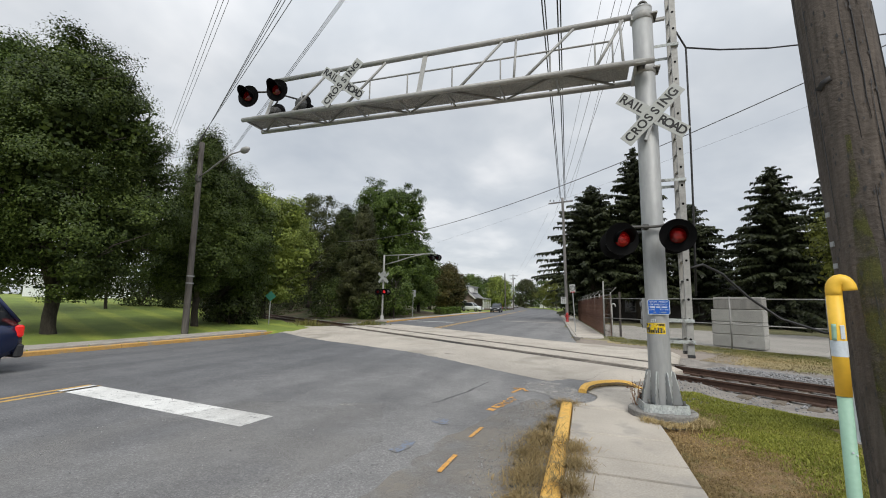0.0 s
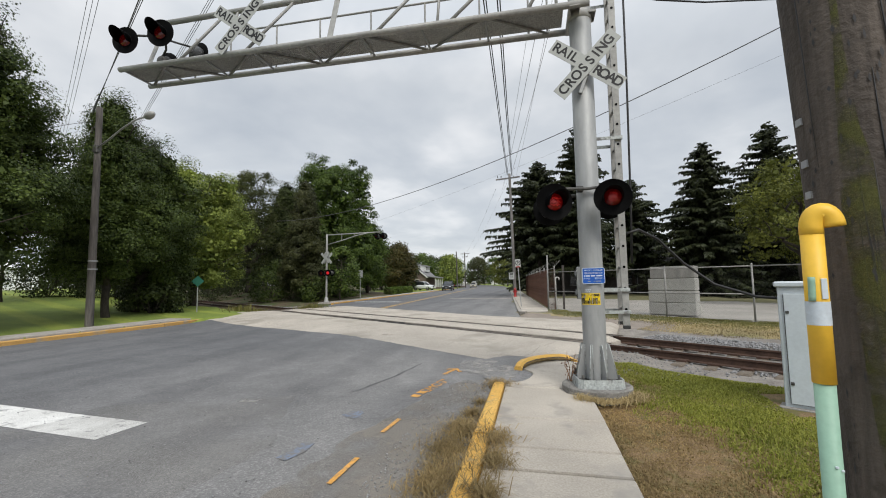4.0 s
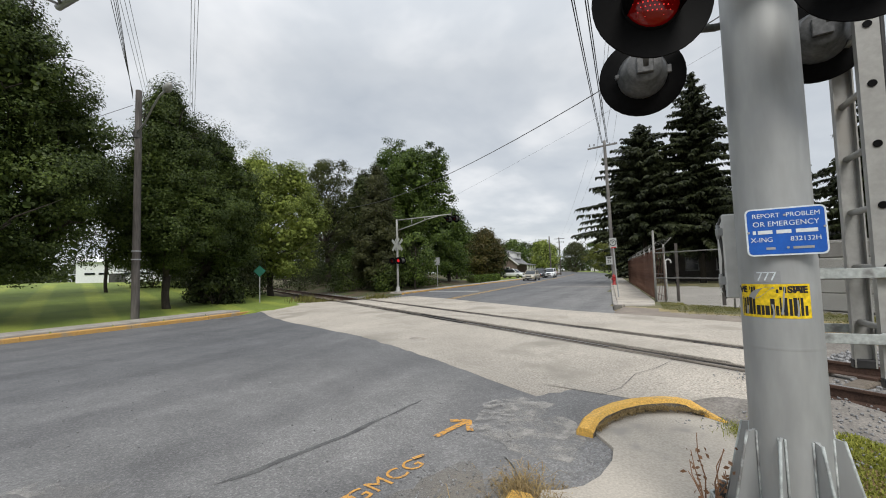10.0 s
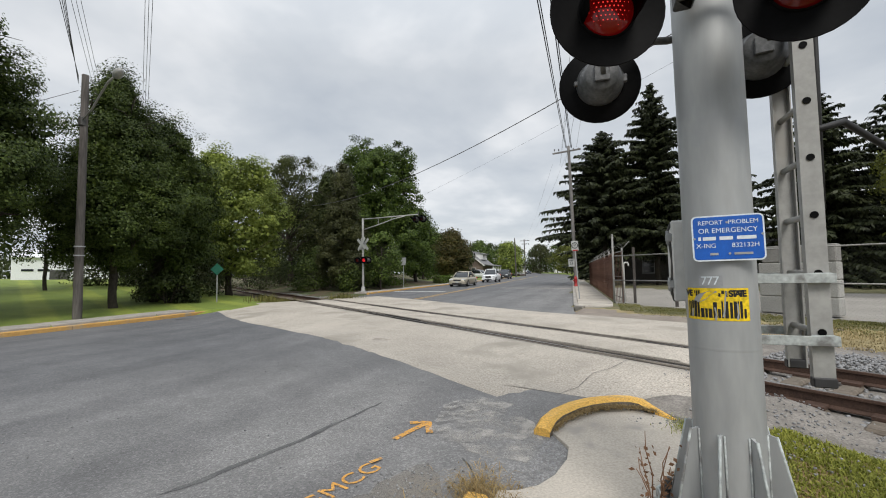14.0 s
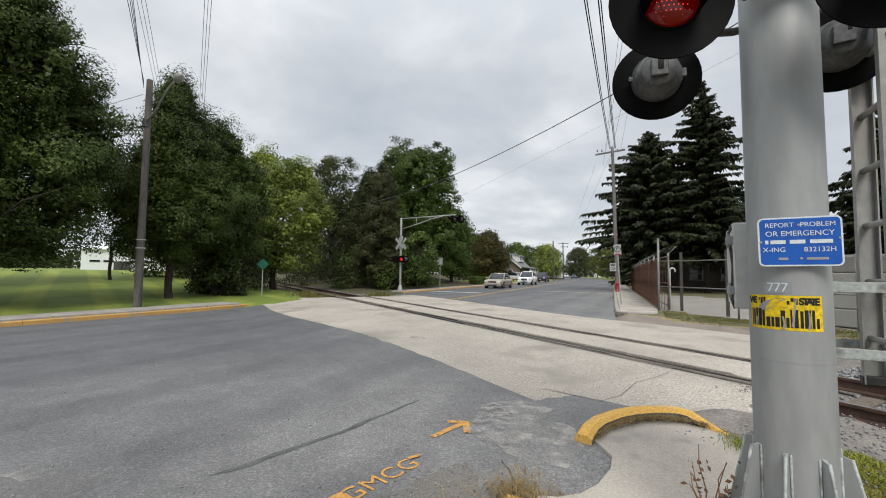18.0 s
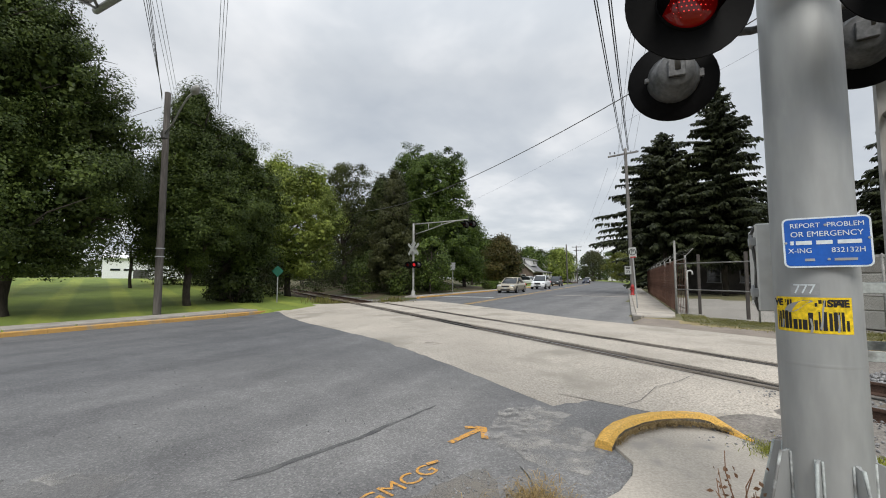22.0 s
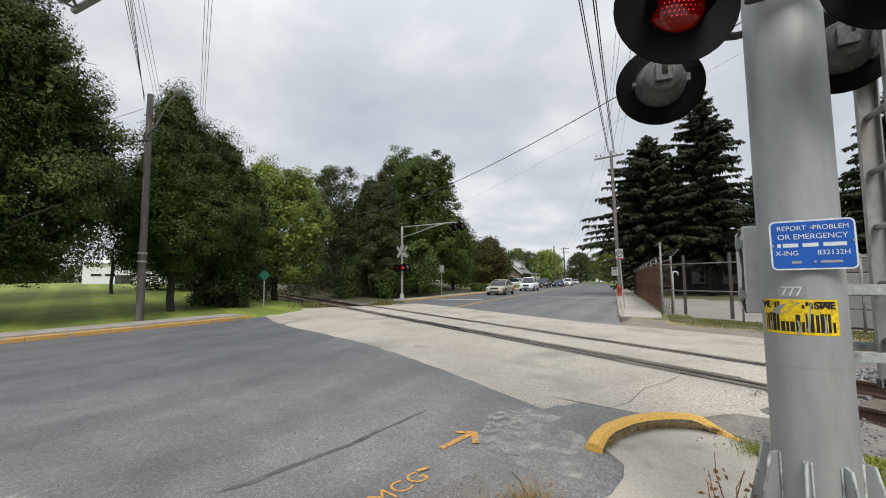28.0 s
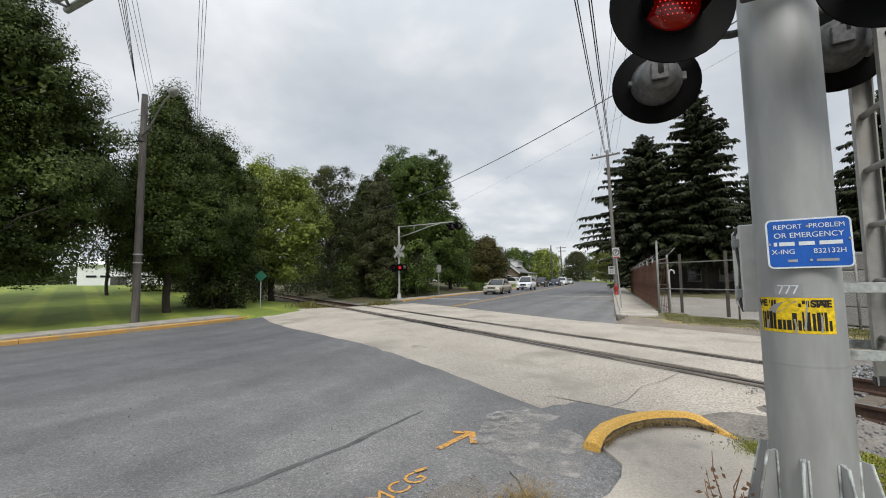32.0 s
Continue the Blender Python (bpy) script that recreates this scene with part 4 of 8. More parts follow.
flat_patch("skid_mark", [(-3.5, -0.5), (-3.36, -0.25), (-3.17, 0.6), (-3.02, 1.8), (-3.05, 1.8), (-3.23, 0.6), (-3.44, -0.25)], M["crack_fill"], "dark tar seam on the asphalt", 0.003, "road patch", 0.015, 7)
flat_patch("oil_stain", [(-5.15, 5.1), (-4.9, 5.12), (-4.85, 5.35), (-5.05, 5.42), (-5.2, 5.3)], M["stain_film"], "dark round stain on the concrete slab", 0.016, "road patch", 0.02, 8)
flat_patch("pale_spot", [(-4.85, -1.2), (-4.55, -1.15), (-4.5, -0.95), (-4.8, -0.98)], M["grit_film"], "pale scuffed spot on the asphalt", 0.004, "road patch", 0.03, 9)
flat_patch("drain_cover", [(-14.8, 7.6), (-14.3, 7.8), (-14.2, 8.1), (-14.7, 7.95)], M["dark_steel"], "dark iron drain cover by the kerb", 0.006, "drain", 0.005, 9)
flat_patch("cracked_apron", [(-1.9, 2.9), (-1.1, 3.1), (-0.5, 3.1), (0.15, 2.3), (0.5, 2.5), (0.2, 3.4), (-0.4, 3.62), (-1.2, 3.2)], M["crossing"], "broken gritty concrete edge beside the rail", 0.018, "road patch", 0.04, 12)


def survey_mark(pts, width, mat, label):
    return strip_on_road("survey_mark", pts, width, mat, label, 0.006)


orange = "sprayed orange survey mark on the asphalt"
lifted = 0.005
for pts, w in ([(-2.39, 0.89), (-2.34, 1.1), (-2.27, 1.36)], 0.065), ([(-2.43, 1.3), (-2.34, 1.35), (-2.25, 1.375)], 0.065), ([(-2.14, 1.12), (-2.2, 1.24), (-2.265, 1.385)], 0.065), \
        ([(-2.44, -1.95), (-2.4, -1.5)], 0.05), ([(-2.45, -3.1), (-2.43, -2.6)], 0.05), ([(-2.35, 0.4), (-2.3, 0.5)], 0.04):
    lifted += 0.0015
    strip_on_road("survey_mark", pts, w, M["paint_orange"], orange, lifted)
txt = lettering("GMCG", 0.235, M["paint_orange"], None, Matrix.Translation((-2.36, 0.05, road_z(-2.36, 0.05) + 0.006)) @ pose(0, 0, 0, 0, 0, 78), "survey_lettering", 0.0005, 1.05)
for k in range(2):
    survey_mark([(-2.47 - 0.035 * k, -0.36 - 0.2 * k), (-2.44 - 0.035 * k, -0.24 - 0.2 * k)], 0.13, M["paint_orange"], "sprayed orange survey mark on the asphalt")
tagged(txt, "sprayed orange letters on the asphalt", "road marking", kind="structure")
for pts in ([(-3.1, -1.5), (-2.95, -1.32)], [(-3.02, -1.3), (-2.93, -1.55)], [(-3.12, -2.75), (-3.05, -2.55), (-3.07, -2.35)]):
    survey_mark(pts, 0.13, M["paint_blue"], "faded blue survey mark on the asphalt")

# left side of the near road
kerb_run([(-15.38, -60), (-15.38, -20), (-15.38, -0.2)], 0.16, lambda x, y: -0.06, LOW, M["kerb_grey"], "low grey concrete kerb", 3.5)
kerb_run([(-15.38, -0.2), (-15.38, 7.6), (-15.56, 9.6), (-15.95, 11.15)], 0.17, lambda x, y: -0.03 - 0.02 * step(9, 11, y), LOW, M["kerb_worn"], "worn yellow-painted kerb along the lawn", 2.4, seed=4)
slabs("pavement_slab", [[(-16.6, y), (-15.475, y), (-15.475, y + 1.5), (-16.6, y + 1.5)] for y in [-18 + 1.506 * i for i in range(18)]], lambda x, y: 0.02 + 0.02 * step(4, 9, y), 0.3, M["kerb_grey"], "grey concrete pavement slab before the lawn", "slabs of the far pavement")


# beyond the crossing
def far_line(fn, off, ys):
    return [(fn(y) + off, y) for y in ys]


kerb_run(far_line(left_edge, -0.08, [21.2, 26, 32, 40, 50, 62, 76, 92]), 0.17, lambda x, y: 0.1, LOW, M["kerb_worn"], "worn yellow kerb beyond the crossing", 3.2, seed=6)
kerb_run([(-0.35, 13.25), (-1.2, 12.95), (-1.48, 13.3)] + far_line(right_edge, 0.08, [15, 19, 24, 32, 42, 56, 74, 95]), 0.16, lambda x, y: 0.1, LOW, M["kerb_grey"], "grey concrete kerb round the pavement corner", 3.0, seed=7)
far_slabs = []
for i in range(34):
    y0, y1 = 13.35 + i * 1.8, 13.35 + (i + 1) * 1.8 - 0.006
    far_slabs.append([(right_edge(y0) + 0.165, y0), (right_edge(y0) + 1.5 + (0.0 if i else -0.15), y0 - (0.05 if i else 0.0)), (right_edge(y1) + 1.5, y1 - 0.05), (right_edge(y1) + 0.165, y1)])
slabs("pavement_slab", far_slabs, 0.095, 0.3, M["concrete_old"], "pale concrete pavement slab beyond the crossing", "slabs of the pavement by the fence")
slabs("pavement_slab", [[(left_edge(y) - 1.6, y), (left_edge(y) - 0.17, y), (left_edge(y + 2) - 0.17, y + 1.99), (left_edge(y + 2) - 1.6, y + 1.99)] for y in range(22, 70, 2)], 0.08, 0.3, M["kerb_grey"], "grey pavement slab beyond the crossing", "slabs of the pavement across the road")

flat_patch("dust_patch", [(-7.5, -5), (-5.8, -6), (-3.8, -5.4), (-3.4, -2.5), (-4.2, -0.8), (-6.5, -1.6)], M["haze_film"], "faint dusty film on the lane", 0.0035, "road patch", 0.04, 14)
flat_patch("soil_patch", [(-0.3, 2.52), (-0.12, 2.42), (0.1, 2.16), (0.4, 2.05), (0.7, 2.3), (0.45, 2.75), (0.0, 2.78)], M["ballast_soil"], "bare gritty soil at the kerb end", 0.024, "soil", 0.04, 15)
strip_on_road("slab_crack", [(-1.12, 2.68), (-0.9, 3.0), (-0.75, 3.5), (-0.5, 3.75), (-0.28, 4.2)], 0.008, M["crack_fill"], "thin crack across the concrete slab", 0.026, cat="crack")



# ---- the crossing signal with its cantilever ----
def crossbuck(parent, m, name="crossbuck", simple=False):
    """Two crossed boards lettered RAILROAD CROSSING, facing -y of m."""
    cb = part(name, Geo().box((0, 0.02, 0), (0.16, 0.02, 0.3), bevel=0.004), M["galv"], parent, "white crossbuck boards with black lettering", m)
    for k, (ang, txt) in enumerate(((-37, ("RAIL", "ROAD")), (46, ("CROS", "SING")))):
        rot = Matrix.Rotation(radians(-ang), 4, "Y")
        g = Geo().box((0, 0, 0), (1.16, 0.006, 0.215), bevel=0.002)
        board = part("board", g, M["sign_white"], cb, at=Matrix.Translation((0, -0.0 - 0.008 * k, 0)) @ rot)
        if simple:
            continue
        for i, (ch, x) in enumerate(zip("".join(txt), (-0.5, -0.385, -0.287, -0.205, 0.18, 0.285, 0.4, 0.505) if k == 0 else (-0.475, -0.34, -0.205, -0.07, 0.07, 0.19, 0.305, 0.445))):
            m_ch = Matrix.Translation((0, -0.0045 - 0.008 * k, 0)) @ rot @ Matrix.Translation((x, 0, 0)) @ pose(0, 0, 0, 90, 0, 0)
            lettering(ch, 0.19, M["sign_black"], cb, m_ch, "lettering", 0.0006, 1.0, 0.005)
    return cb


def signal_head(parent, m, lens="lens_red", leds=True, back=False, far=False):
    """A round flasher: black target plate, hood, housing and red lens, facing -y of m."""
    R = Matrix.Rotation(radians(90), 4, "X")
    n = 36 if not far else 16
    plate = Geo().lathe([(0.05, 0.0), (0.24, 0.0), (0.245, 0.004), (0.245, -0.004), (0.24, -0.008), (0.05, -0.008)], R, n)
    head = part("signal_head", plate, M["black"], parent, "round black flasher head with a red lens", m)
    hood = Geo()
    k = 26 if not far else 12
    v, f = [], []
    for i in range(k + 1):
        a = radians(-28 + 236 * i / k)
        ln = 0.3 * (0.35 + 0.65 * max(0.0, math.sin(a * 0.76 + 0.37)))
        for r, y in ((0.122, 0.0), (0.122, -ln), (0.118, -ln), (0.118, 0.0)):
            v.append((r * math.cos(a), y, r * math.sin(a)))
    for i in range(k):
        for j in range(4):
            q = (j + 1) % 4
            f.append((i * 4 + j, i * 4 + q, i * 4 + 4 + q, i * 4 + 4 + j))
    hood.add(v, f, 0, True)
    part("hood", hood, M["black"], head)
    part("lens", Geo().lathe([(0.0, 0.036), (0.04, 0.034), (0.08, 0.026), (0.108, 0.01), (0.114, 0.0)], R, 24), M[lens], head, "glowing red lens")
    part("lens_ring", Geo().lathe([(0.114, 0.0), (0.12, 0.016), (0.126, 0.0)], R, 24), M["black"], head)
    if leds:
        g = Geo()
        for row in range(-4, 5):
            for col in range(-5, 6):
                x, z = col * 0.018 + (0.009 if row % 2 else 0), row * 0.0185
                if x * x + z * z < 0.0078:
                    g.box((x, -0.037 + 2.2 * (x * x + z * z), z), (0.005, 0.003, 0.005))
        part("led_array", g, M["led_red"], head, "array of bright red lamps")
    body = Geo().lathe([(0.14, -0.008), (0.14, -0.05), (0.125, -0.085), (0.1, -0.15), (0.09, -0.16), (0.0, -0.162)], R, 24)
    body.box((0, 0.17, 0.0), (0.09, 0.02, 0.1), bevel=0.006)
    body.box((-0.14, 0.05, 0.0), (0.03, 0.03, 0.05), bevel=0.005)
    body.box((0.14, 0.05, 0.0), (0.03, 0.03, 0.03), bevel=0.005)
    part("housing", body, M["cast_grey"] if back else M["dark_steel"], head, "grey cast lamp housing")
    return head


def build_signal():
    base = thing("crossing_signal", pose(0, 0, 0, 0, -0.25, 0), "grey steel level-crossing signal mast with an overhead cantilever walkway", "railway signal")
    mast = Geo()
    prof = [(0.157, 0.06), (0.157, 0.5), (0.157, 6.5), (0.145, 6.51), (0.0, 6.512)]
    mast.lathe(prof, n=40)
    part("mast", mast, M["galv"], base, "galvanised round steel mast with faint stains")
    seam = Geo()
    seam.lathe([(0.157, 0.955), (0.1575, 0.96), (0.1575, 0.968), (0.157, 0.973)], n=40)
    part("weld_seam", seam, M["galv"], base)
    rz = Matrix.Rotation(radians(7), 4, "Z")
    rim = Geo()
    c, e = 0.3, 0.24
    ring = [(-e, -c), (e, -c), (c, -e), (c, e), (e, c), (-e, c), (-c, e), (-c, -e)]
    v = [(x * (1.04 if z < 0.01 else 1.0), y * (1.04 if z < 0.01 else 1.0), z) for z in (-0.01, 0.1, 0.112) for x, y in ring]
    v += [(x * 0.96, y * 0.96, z) for z in (0.112, 0.05) for x, y in ring]
    rim.add(v, [(r * 8 + i, r * 8 + (i + 1) % 8, r * 8 + 8 + (i + 1) % 8, r * 8 + 8 + i) for r in range(4) for i in range(8)])
    part("base_skirt", rim, M["alu_peel"], base, "silver base skirt with peeling paint", rz)
    part("base_plate", Geo().prism([(x * 0.955, y * 0.955) for x, y in ring], 0.045, 0.085), M["dark_steel"], base, at=rz)
    for k in range(8):
        rot = Matrix.Rotation(radians(45 * k + 21), 4, "Z")
        g = Geo()
        prof = [(0.15, 0.06), (0.3, 0.06), (0.29, 0.09), (0.19, 0.55), (0.15, 0.56)]
        v = [(-0.006, -r, z) for r, z in prof] + [(0.006, -r, z) for r, z in prof]
        n = len(prof)
        g.add([rot @ Vector(p) for p in v], [tuple(range(n)), tuple(reversed(range(n, 2 * n)))] + [(i, n + i, n + (i + 1) % n, (i + 1) % n) for i in range(n)])
        gus = part("gusset", g, M["galv"], base)
        wl = Geo()
        for sx in (-0.012, 0.012):
            wl.path([rot @ Vector((sx, -0.157, 0.07)), rot @ Vector((sx, -0.159, 0.3)), rot @ Vector((sx, -0.159, 0.555))], 0.005, 5)
        wl.path([rot @ Vector((0, -0.193, 0.552)), rot @ Vector((0, -0.241, 0.33)), rot @ Vector((0, -0.292, 0.09))], 0.0068, 6)
        part("weld", wl, M["alu_peel"], gus)
    for sx in (-1, 1):
        for sy in (-1, 1):
            g = Geo().tube((sx * 0.235, sy * 0.235, 0.05), (sx * 0.235, sy * 0.235, 0.17), 0.018, n=8)
            g.tube((sx * 0.235, sy * 0.235, 0.08), (sx * 0.235, sy * 0.235, 0.115), 0.034, n=6, smooth=False)
            part("anchor_bolt", g, M["dark_steel"], base, at=rz)

    # cantilever: two lower chords with a grated walkway, one upper chord, webs between
    def low(x, y):
        return Vector((x, y, 5.40 - 0.0128 * x))

    def high(x):
        return Vector((x, 0.0, 6.43 - 0.0128 * x))
    tip = -8.2
    part("front_chord", Geo().tube(low(0.1, -0.33), low(tip, -0.33), 0.048, n=14), M["alu"], base)
    part("back_chord", Geo().tube(low(0.1, 0.33), low(tip - 0.05, 0.33), 0.048, n=14), M["alu"], base)
    part("upper_chord", Geo().tube(high(0.0), high(-7.85), 0.05, n=14), M["alu"], base)
    for x0, x1 in ((-5.55, -4.8), (-3.15, -2.36), (-1.95, -1.08), (-0.78, -0.28), (-6.9, -6.2)):
        part("truss_diagonal", Geo().tube(low(x0, -0.33), high(x1), 0.026, n=8), M["alu"], base)
    for x in (-3.95, -7.55):
        g = Geo()
        d = high(x) - low(x, -0.33)
        g.box((low(x, -0.33) + high(x)) / 2, (0.1, 0.012, d.length), m=d.to_track_quat("Z", "Y").to_matrix(), bevel=0.002)
        part("truss_post", g, M["alu"], base)
    for x in (-2.13, -5.95, -0.35):
        part("truss_post", Geo().tube(low(x, -0.33), high(x), 0.022, n=8), M["alu"], base)
    grate = Geo()
    nb = 240
    for i in range(nb + 1):
        x = -0.25 + (tip + 0.3) * i / nb
        p = low(x, 0)
        grate.box((p.x, -0.045, p.z + 0.035), (0.004, 0.53, 0.03))
    for k in range(44):
        y = -0.3 + 0.52 * k / 43
        a, b = low(-0.25, y), low(tip + 0.05, y)
        grate.box(((a.x + b.x) / 2, y, (a.z + b.z) / 2 + 0.035), (abs(b.x - a.x), 0.004, 0.022), m=Matrix.Rotation(math.atan(0.0128), 3, "Y"))
    part("walkway_grating", grate, M["grating"], base, "open steel grating walkway")
    for i, x in enumerate((-0.9, -1.9, -2.9, -3.9, -4.9, -5.9, -6.9, -7.65)):
        s = 1 if i % 2 else -1
        # a darker steel puts the shade under the walkway into the braces' colour
        part("floor_brace", Geo().tube(low(x + 0.5, -0.33 * s), low(x - 0.5, 0.33 * s), 0.022, n=6), M["fence_steel"], base)
        part("floor_beam", Geo().tube(low(x - 0.5, -0.33), low(x - 0.5, 0.33), 0.02, n=6), M["galv"], base)
    rail = Geo().tube(low(-0.45, 0.36) + Vector((0, 0, 0.88)), low(-6.4, 0.36) + Vector((0, 0, 0.9)), 0.018, n=8)
    part("handrail", rail, M["alu"], base)
    part("handrail", Geo().tube(low(-0.45, 0.36) + Vector((0, 0, 0.42)), low(-7.9, 0.36) + Vector((0, 0, 0.42)), 0.016, n=8), M["alu"], base)
    for x in (-0.45, -0.75, -1.55, -2.5, -3.5, -4.5, -5.4, -6.4, -7.2):
        part("handrail_post", Geo().tube(low(x, 0.36), low(x, 0.36) + Vector((0, 0, 0.88)), 0.016, n=8), M["alu"], base)
    for z in (5.4, 6.36):
        g = Geo().lathe([(0.157, z - 0.07), (0.17, z - 0.06), (0.17, z + 0.06), (0.157, z + 0.07)], n=28)
        g.box((-0.1, 0, z), (0.16, 0.74 if z < 6 else 0.16, 0.09), bevel=0.01)
        g.box((0.17, 0, z), (0.1, 0.28, 0.04), bevel=0.008)
        part("clamp", g, M["alu"], base)
    part("mast_cap", Geo().lathe([(0.156, 6.5), (0.161, 6.505), (0.159, 6.53), (0.0, 6.54)], n=28), M["galv"], base)
    part("lifting_shackle", Geo().path([(0.02 + 0.07 * math.cos(a * 0.5236), 0.0, 6.58 + 0.1 * math.sin(a * 0.5236)) for a in range(-1, 8)], 0.022, 8), M["dark_steel"], base)
    part("shackle_lug", Geo().box((0.02, 0, 6.56), (0.2, 0.12, 0.06), bevel=0.012), M["dark_steel"], base)

    # flashers on the mast, in front and behind
    arm = Geo().path([(-0.54, -0.46, 2.68), (-0.44, -0.44, 2.7), (-0.2, -0.3, 2.72), (-0.05, -0.22, 2.73), (0.15, -0.23, 2.74), (0.36, -0.27, 2.75), (0.4, -0.27, 2.72)], 0.022, 8)
    arm.box((-0.13, -0.2, 2.73), (0.09, 0.11, 0.08), bevel=0.01)
    arm.tube((-0.49, -0.47, 2.69), (-0.49, -0.47, 2.5), 0.025, n=8)
    arm.tube((0.28, -0.27, 2.75), (0.28, -0.27, 2.56), 0.025, n=8)
    part("lamp_bracket", arm, M["dark_steel"], base, "dark pipe bracket for the flashers")
    arm2 = Geo().path([(-0.58, 0.05, 2.69), (-0.4, 0.07, 2.7), (-0.15, 0.19, 2.72), (0.15, 0.22, 2.75), (0.4, 0.26, 2.79)], 0.022, 8)
    arm2.tube((-0.52, 0.06, 2.69), (-0.52, 0.06, 2.52), 0.025, n=8)
    arm2.tube((0.36, 0.26, 2.79), (0.36, 0.26, 2.63), 0.025, n=8)
    part("lamp_bracket", arm2, M["dark_steel"], base)
    signal_head(base, pose(-0.505, -0.64, 2.49, 2, 0, 17))
    signal_head(base, pose(0.262, -0.43, 2.55, 3, 0, -6), "lens_dim")
    signal_head(base, pose(-0.54, 0.22, 2.535, 0, 0, 186), "lens_dim", False, True)
    signal_head(base, pose(0.36, 0.42, 2.62, 0, 0, 172), "lens_dim", False, True)
    # flashers over the lane
    for x, z in ((-8.0, 6.0), (-7.22, 6.02)):
        signal_head(base, pose(x, -0.42, z, 4, 0, 10), "lens_dim", False)
    signal_head(base, pose(-7.2, 0.42, 6.08, 0, 0, 175), "lens_dim", False, True)
    signal_head(base, pose(-7.95, 0.42, 5.98, 0, 0, 185), "lens_dim", False, False)
    br = Geo().path([(-8.1, -0.3, 6.18), (-7.75, -0.3, 6.12), (-7.55, -0.1, 6.2), (-7.3, -0.3, 6.18)], 0.022, 8)
    br.path([(-7.55, 0.0, 6.2), (-7.45, 0.2, 6.22), (-7.2, 0.32, 6.16)], 0.02, 8)
    br.path([(-7.55, 0.0, 6.2), (-7.75, 0.2, 6.14), (-7.95, 0.32, 6.1)], 0.02, 8)
    part("lamp_bracket", br, M["dark_steel"], base)
    crossbuck(base, pose(0.04, -0.24, 4.53, 0, 0, 0))
    crossbuck(base, pose(-5.6, -0.4, 5.92, 0, 0, 0))
    g = Geo()
    g.box((0.02, -0.2, 4.36), (0.05, 0.07, 0.5), m=Matrix.Rotation(radians(20), 3, "Y"), bevel=0.005)
    part("sign_bracket", g, M["galv"], base)

    # ladder on the far side of the mast
    lad = part("ladder", Geo().box((0.25, 0.3, 6.5), (0.3, 0.05, 0.05)), M["alu"], base, "aluminium ladder beside the mast")

    def lx(z):
        return 0.469 + 0.0044 * z
    for y, z0 in ((0.18, 0.745), (0.52, 0.775)):
        s = 1 if y < 0.3 else -1
        cs = [(-0.046, -0.0035), (0.046, -0.0035), (0.046, 0.036), (0.039, 0.036), (0.039, 0.0035), (-0.039, 0.0035), (-0.039, 0.036), (-0.046, 0.036)]
        g = Geo()
        n = len(cs)
        v = [(lx(z) + cx, y + cy * s, z) for z in (z0, 7.15) for cx, cy in cs]
        g.add(v, [(i, (i + 1) % n, n + (i + 1) % n, n + i) for i in range(n)] + [(0, 5, 4, 1), (1, 4, 3, 2), (0, 7, 6, 5)])
        part("rail", g, M["alu"], lad)
        part("foot", Geo().box((lx(z0), y + 0.01 * s, z0 + 0.02), (0.1, 0.05, 0.05), bevel=0.006), M["trim_dark"], lad)
    z = 1.02
    while z < 7.1:
        part("rung", Geo().tube((lx(z), 0.172, z), (lx(z), 0.528, z), 0.017, n=10), M["alu"], lad)
        g = Geo().tube((lx(z), 0.1755, z), (lx(z), 0.171, z), 0.0185, n=12)
        part("rung_end", g, M["black"], lad)
        z += 0.305
    for z, ext in ((0.98, 0.0), (1.3, 0.0), (3.55, 0.0), (5.9, 0.0)):
        g = Geo()
        for y in (0.14, 0.565):
            g.box(((lx(z) + 0.12) / 2 + 0.02, y, z), (lx(z) - 0.05, 0.008, 0.05), bevel=0.002)
        g.box((lx(z) + 0.055, 0.35, z), (0.008, 0.43, 0.05), bevel=0.002)
        g.box((lx(z), 0.166, z), (0.1, 0.008, 0.055), bevel=0.002)
        part("strap", g, M["alu_peel"], lad)

    # notices on the mast
    def mast_at(az, z, r=0.159):
        """A pose on the mast's face: az degrees from -y towards -x."""
        return Matrix.Rotation(radians(-az), 4, "Z") @ Matrix.Translation((0, -r, z))
    sm = mast_at(-0.6, 1.507, 0.176)
    w, h, c = 0.3, 0.222, 0.022

    def rounded(w, h, c):
        pts = []
        for cx, cy, a0 in ((w / 2 - c, h / 2 - c, 0), (-w / 2 + c, h / 2 - c, 90), (-w / 2 + c, -h / 2 + c, 180), (w / 2 - c, -h / 2 + c, 270)):
            pts += [(cx + c * math.cos(radians(a0 + t)), cy + c * math.sin(radians(a0 + t))) for t in (0, 30, 60, 90)]
        return pts
    up = Matrix.Rotation(radians(90), 4, "X")
    sign = part("notice", Geo().prism(rounded(w, h, c), -0.0015, 0.0015, up), M["sign_lettering"], base, "blue emergency notice with white border and lettering", sm @ pose(0, 0, 0, 0, -0.5, 0))
    part("blue_field", Geo().prism(rounded(w - 0.014, h - 0.014, c - 0.006), 0.0016, 0.0022, up), M["sign_blue"], sign)
    for txt, z, x, sz in (("REPORT", 0.075, -0.07, 0.029), ("PROBLEM", 0.075, 0.066, 0.029), ("OR EMERGENCY", 0.036, 0.0, 0.033), ("X-ING", -0.037, -0.092, 0.03), ("832132H", -0.037, 0.07, 0.03)):
        lettering(txt, sz, M["sign_lettering"], sign, Matrix.Translation((x, -0.0035, z)) @ pose(0, 0, 0, 90), "lettering", 0.0004)
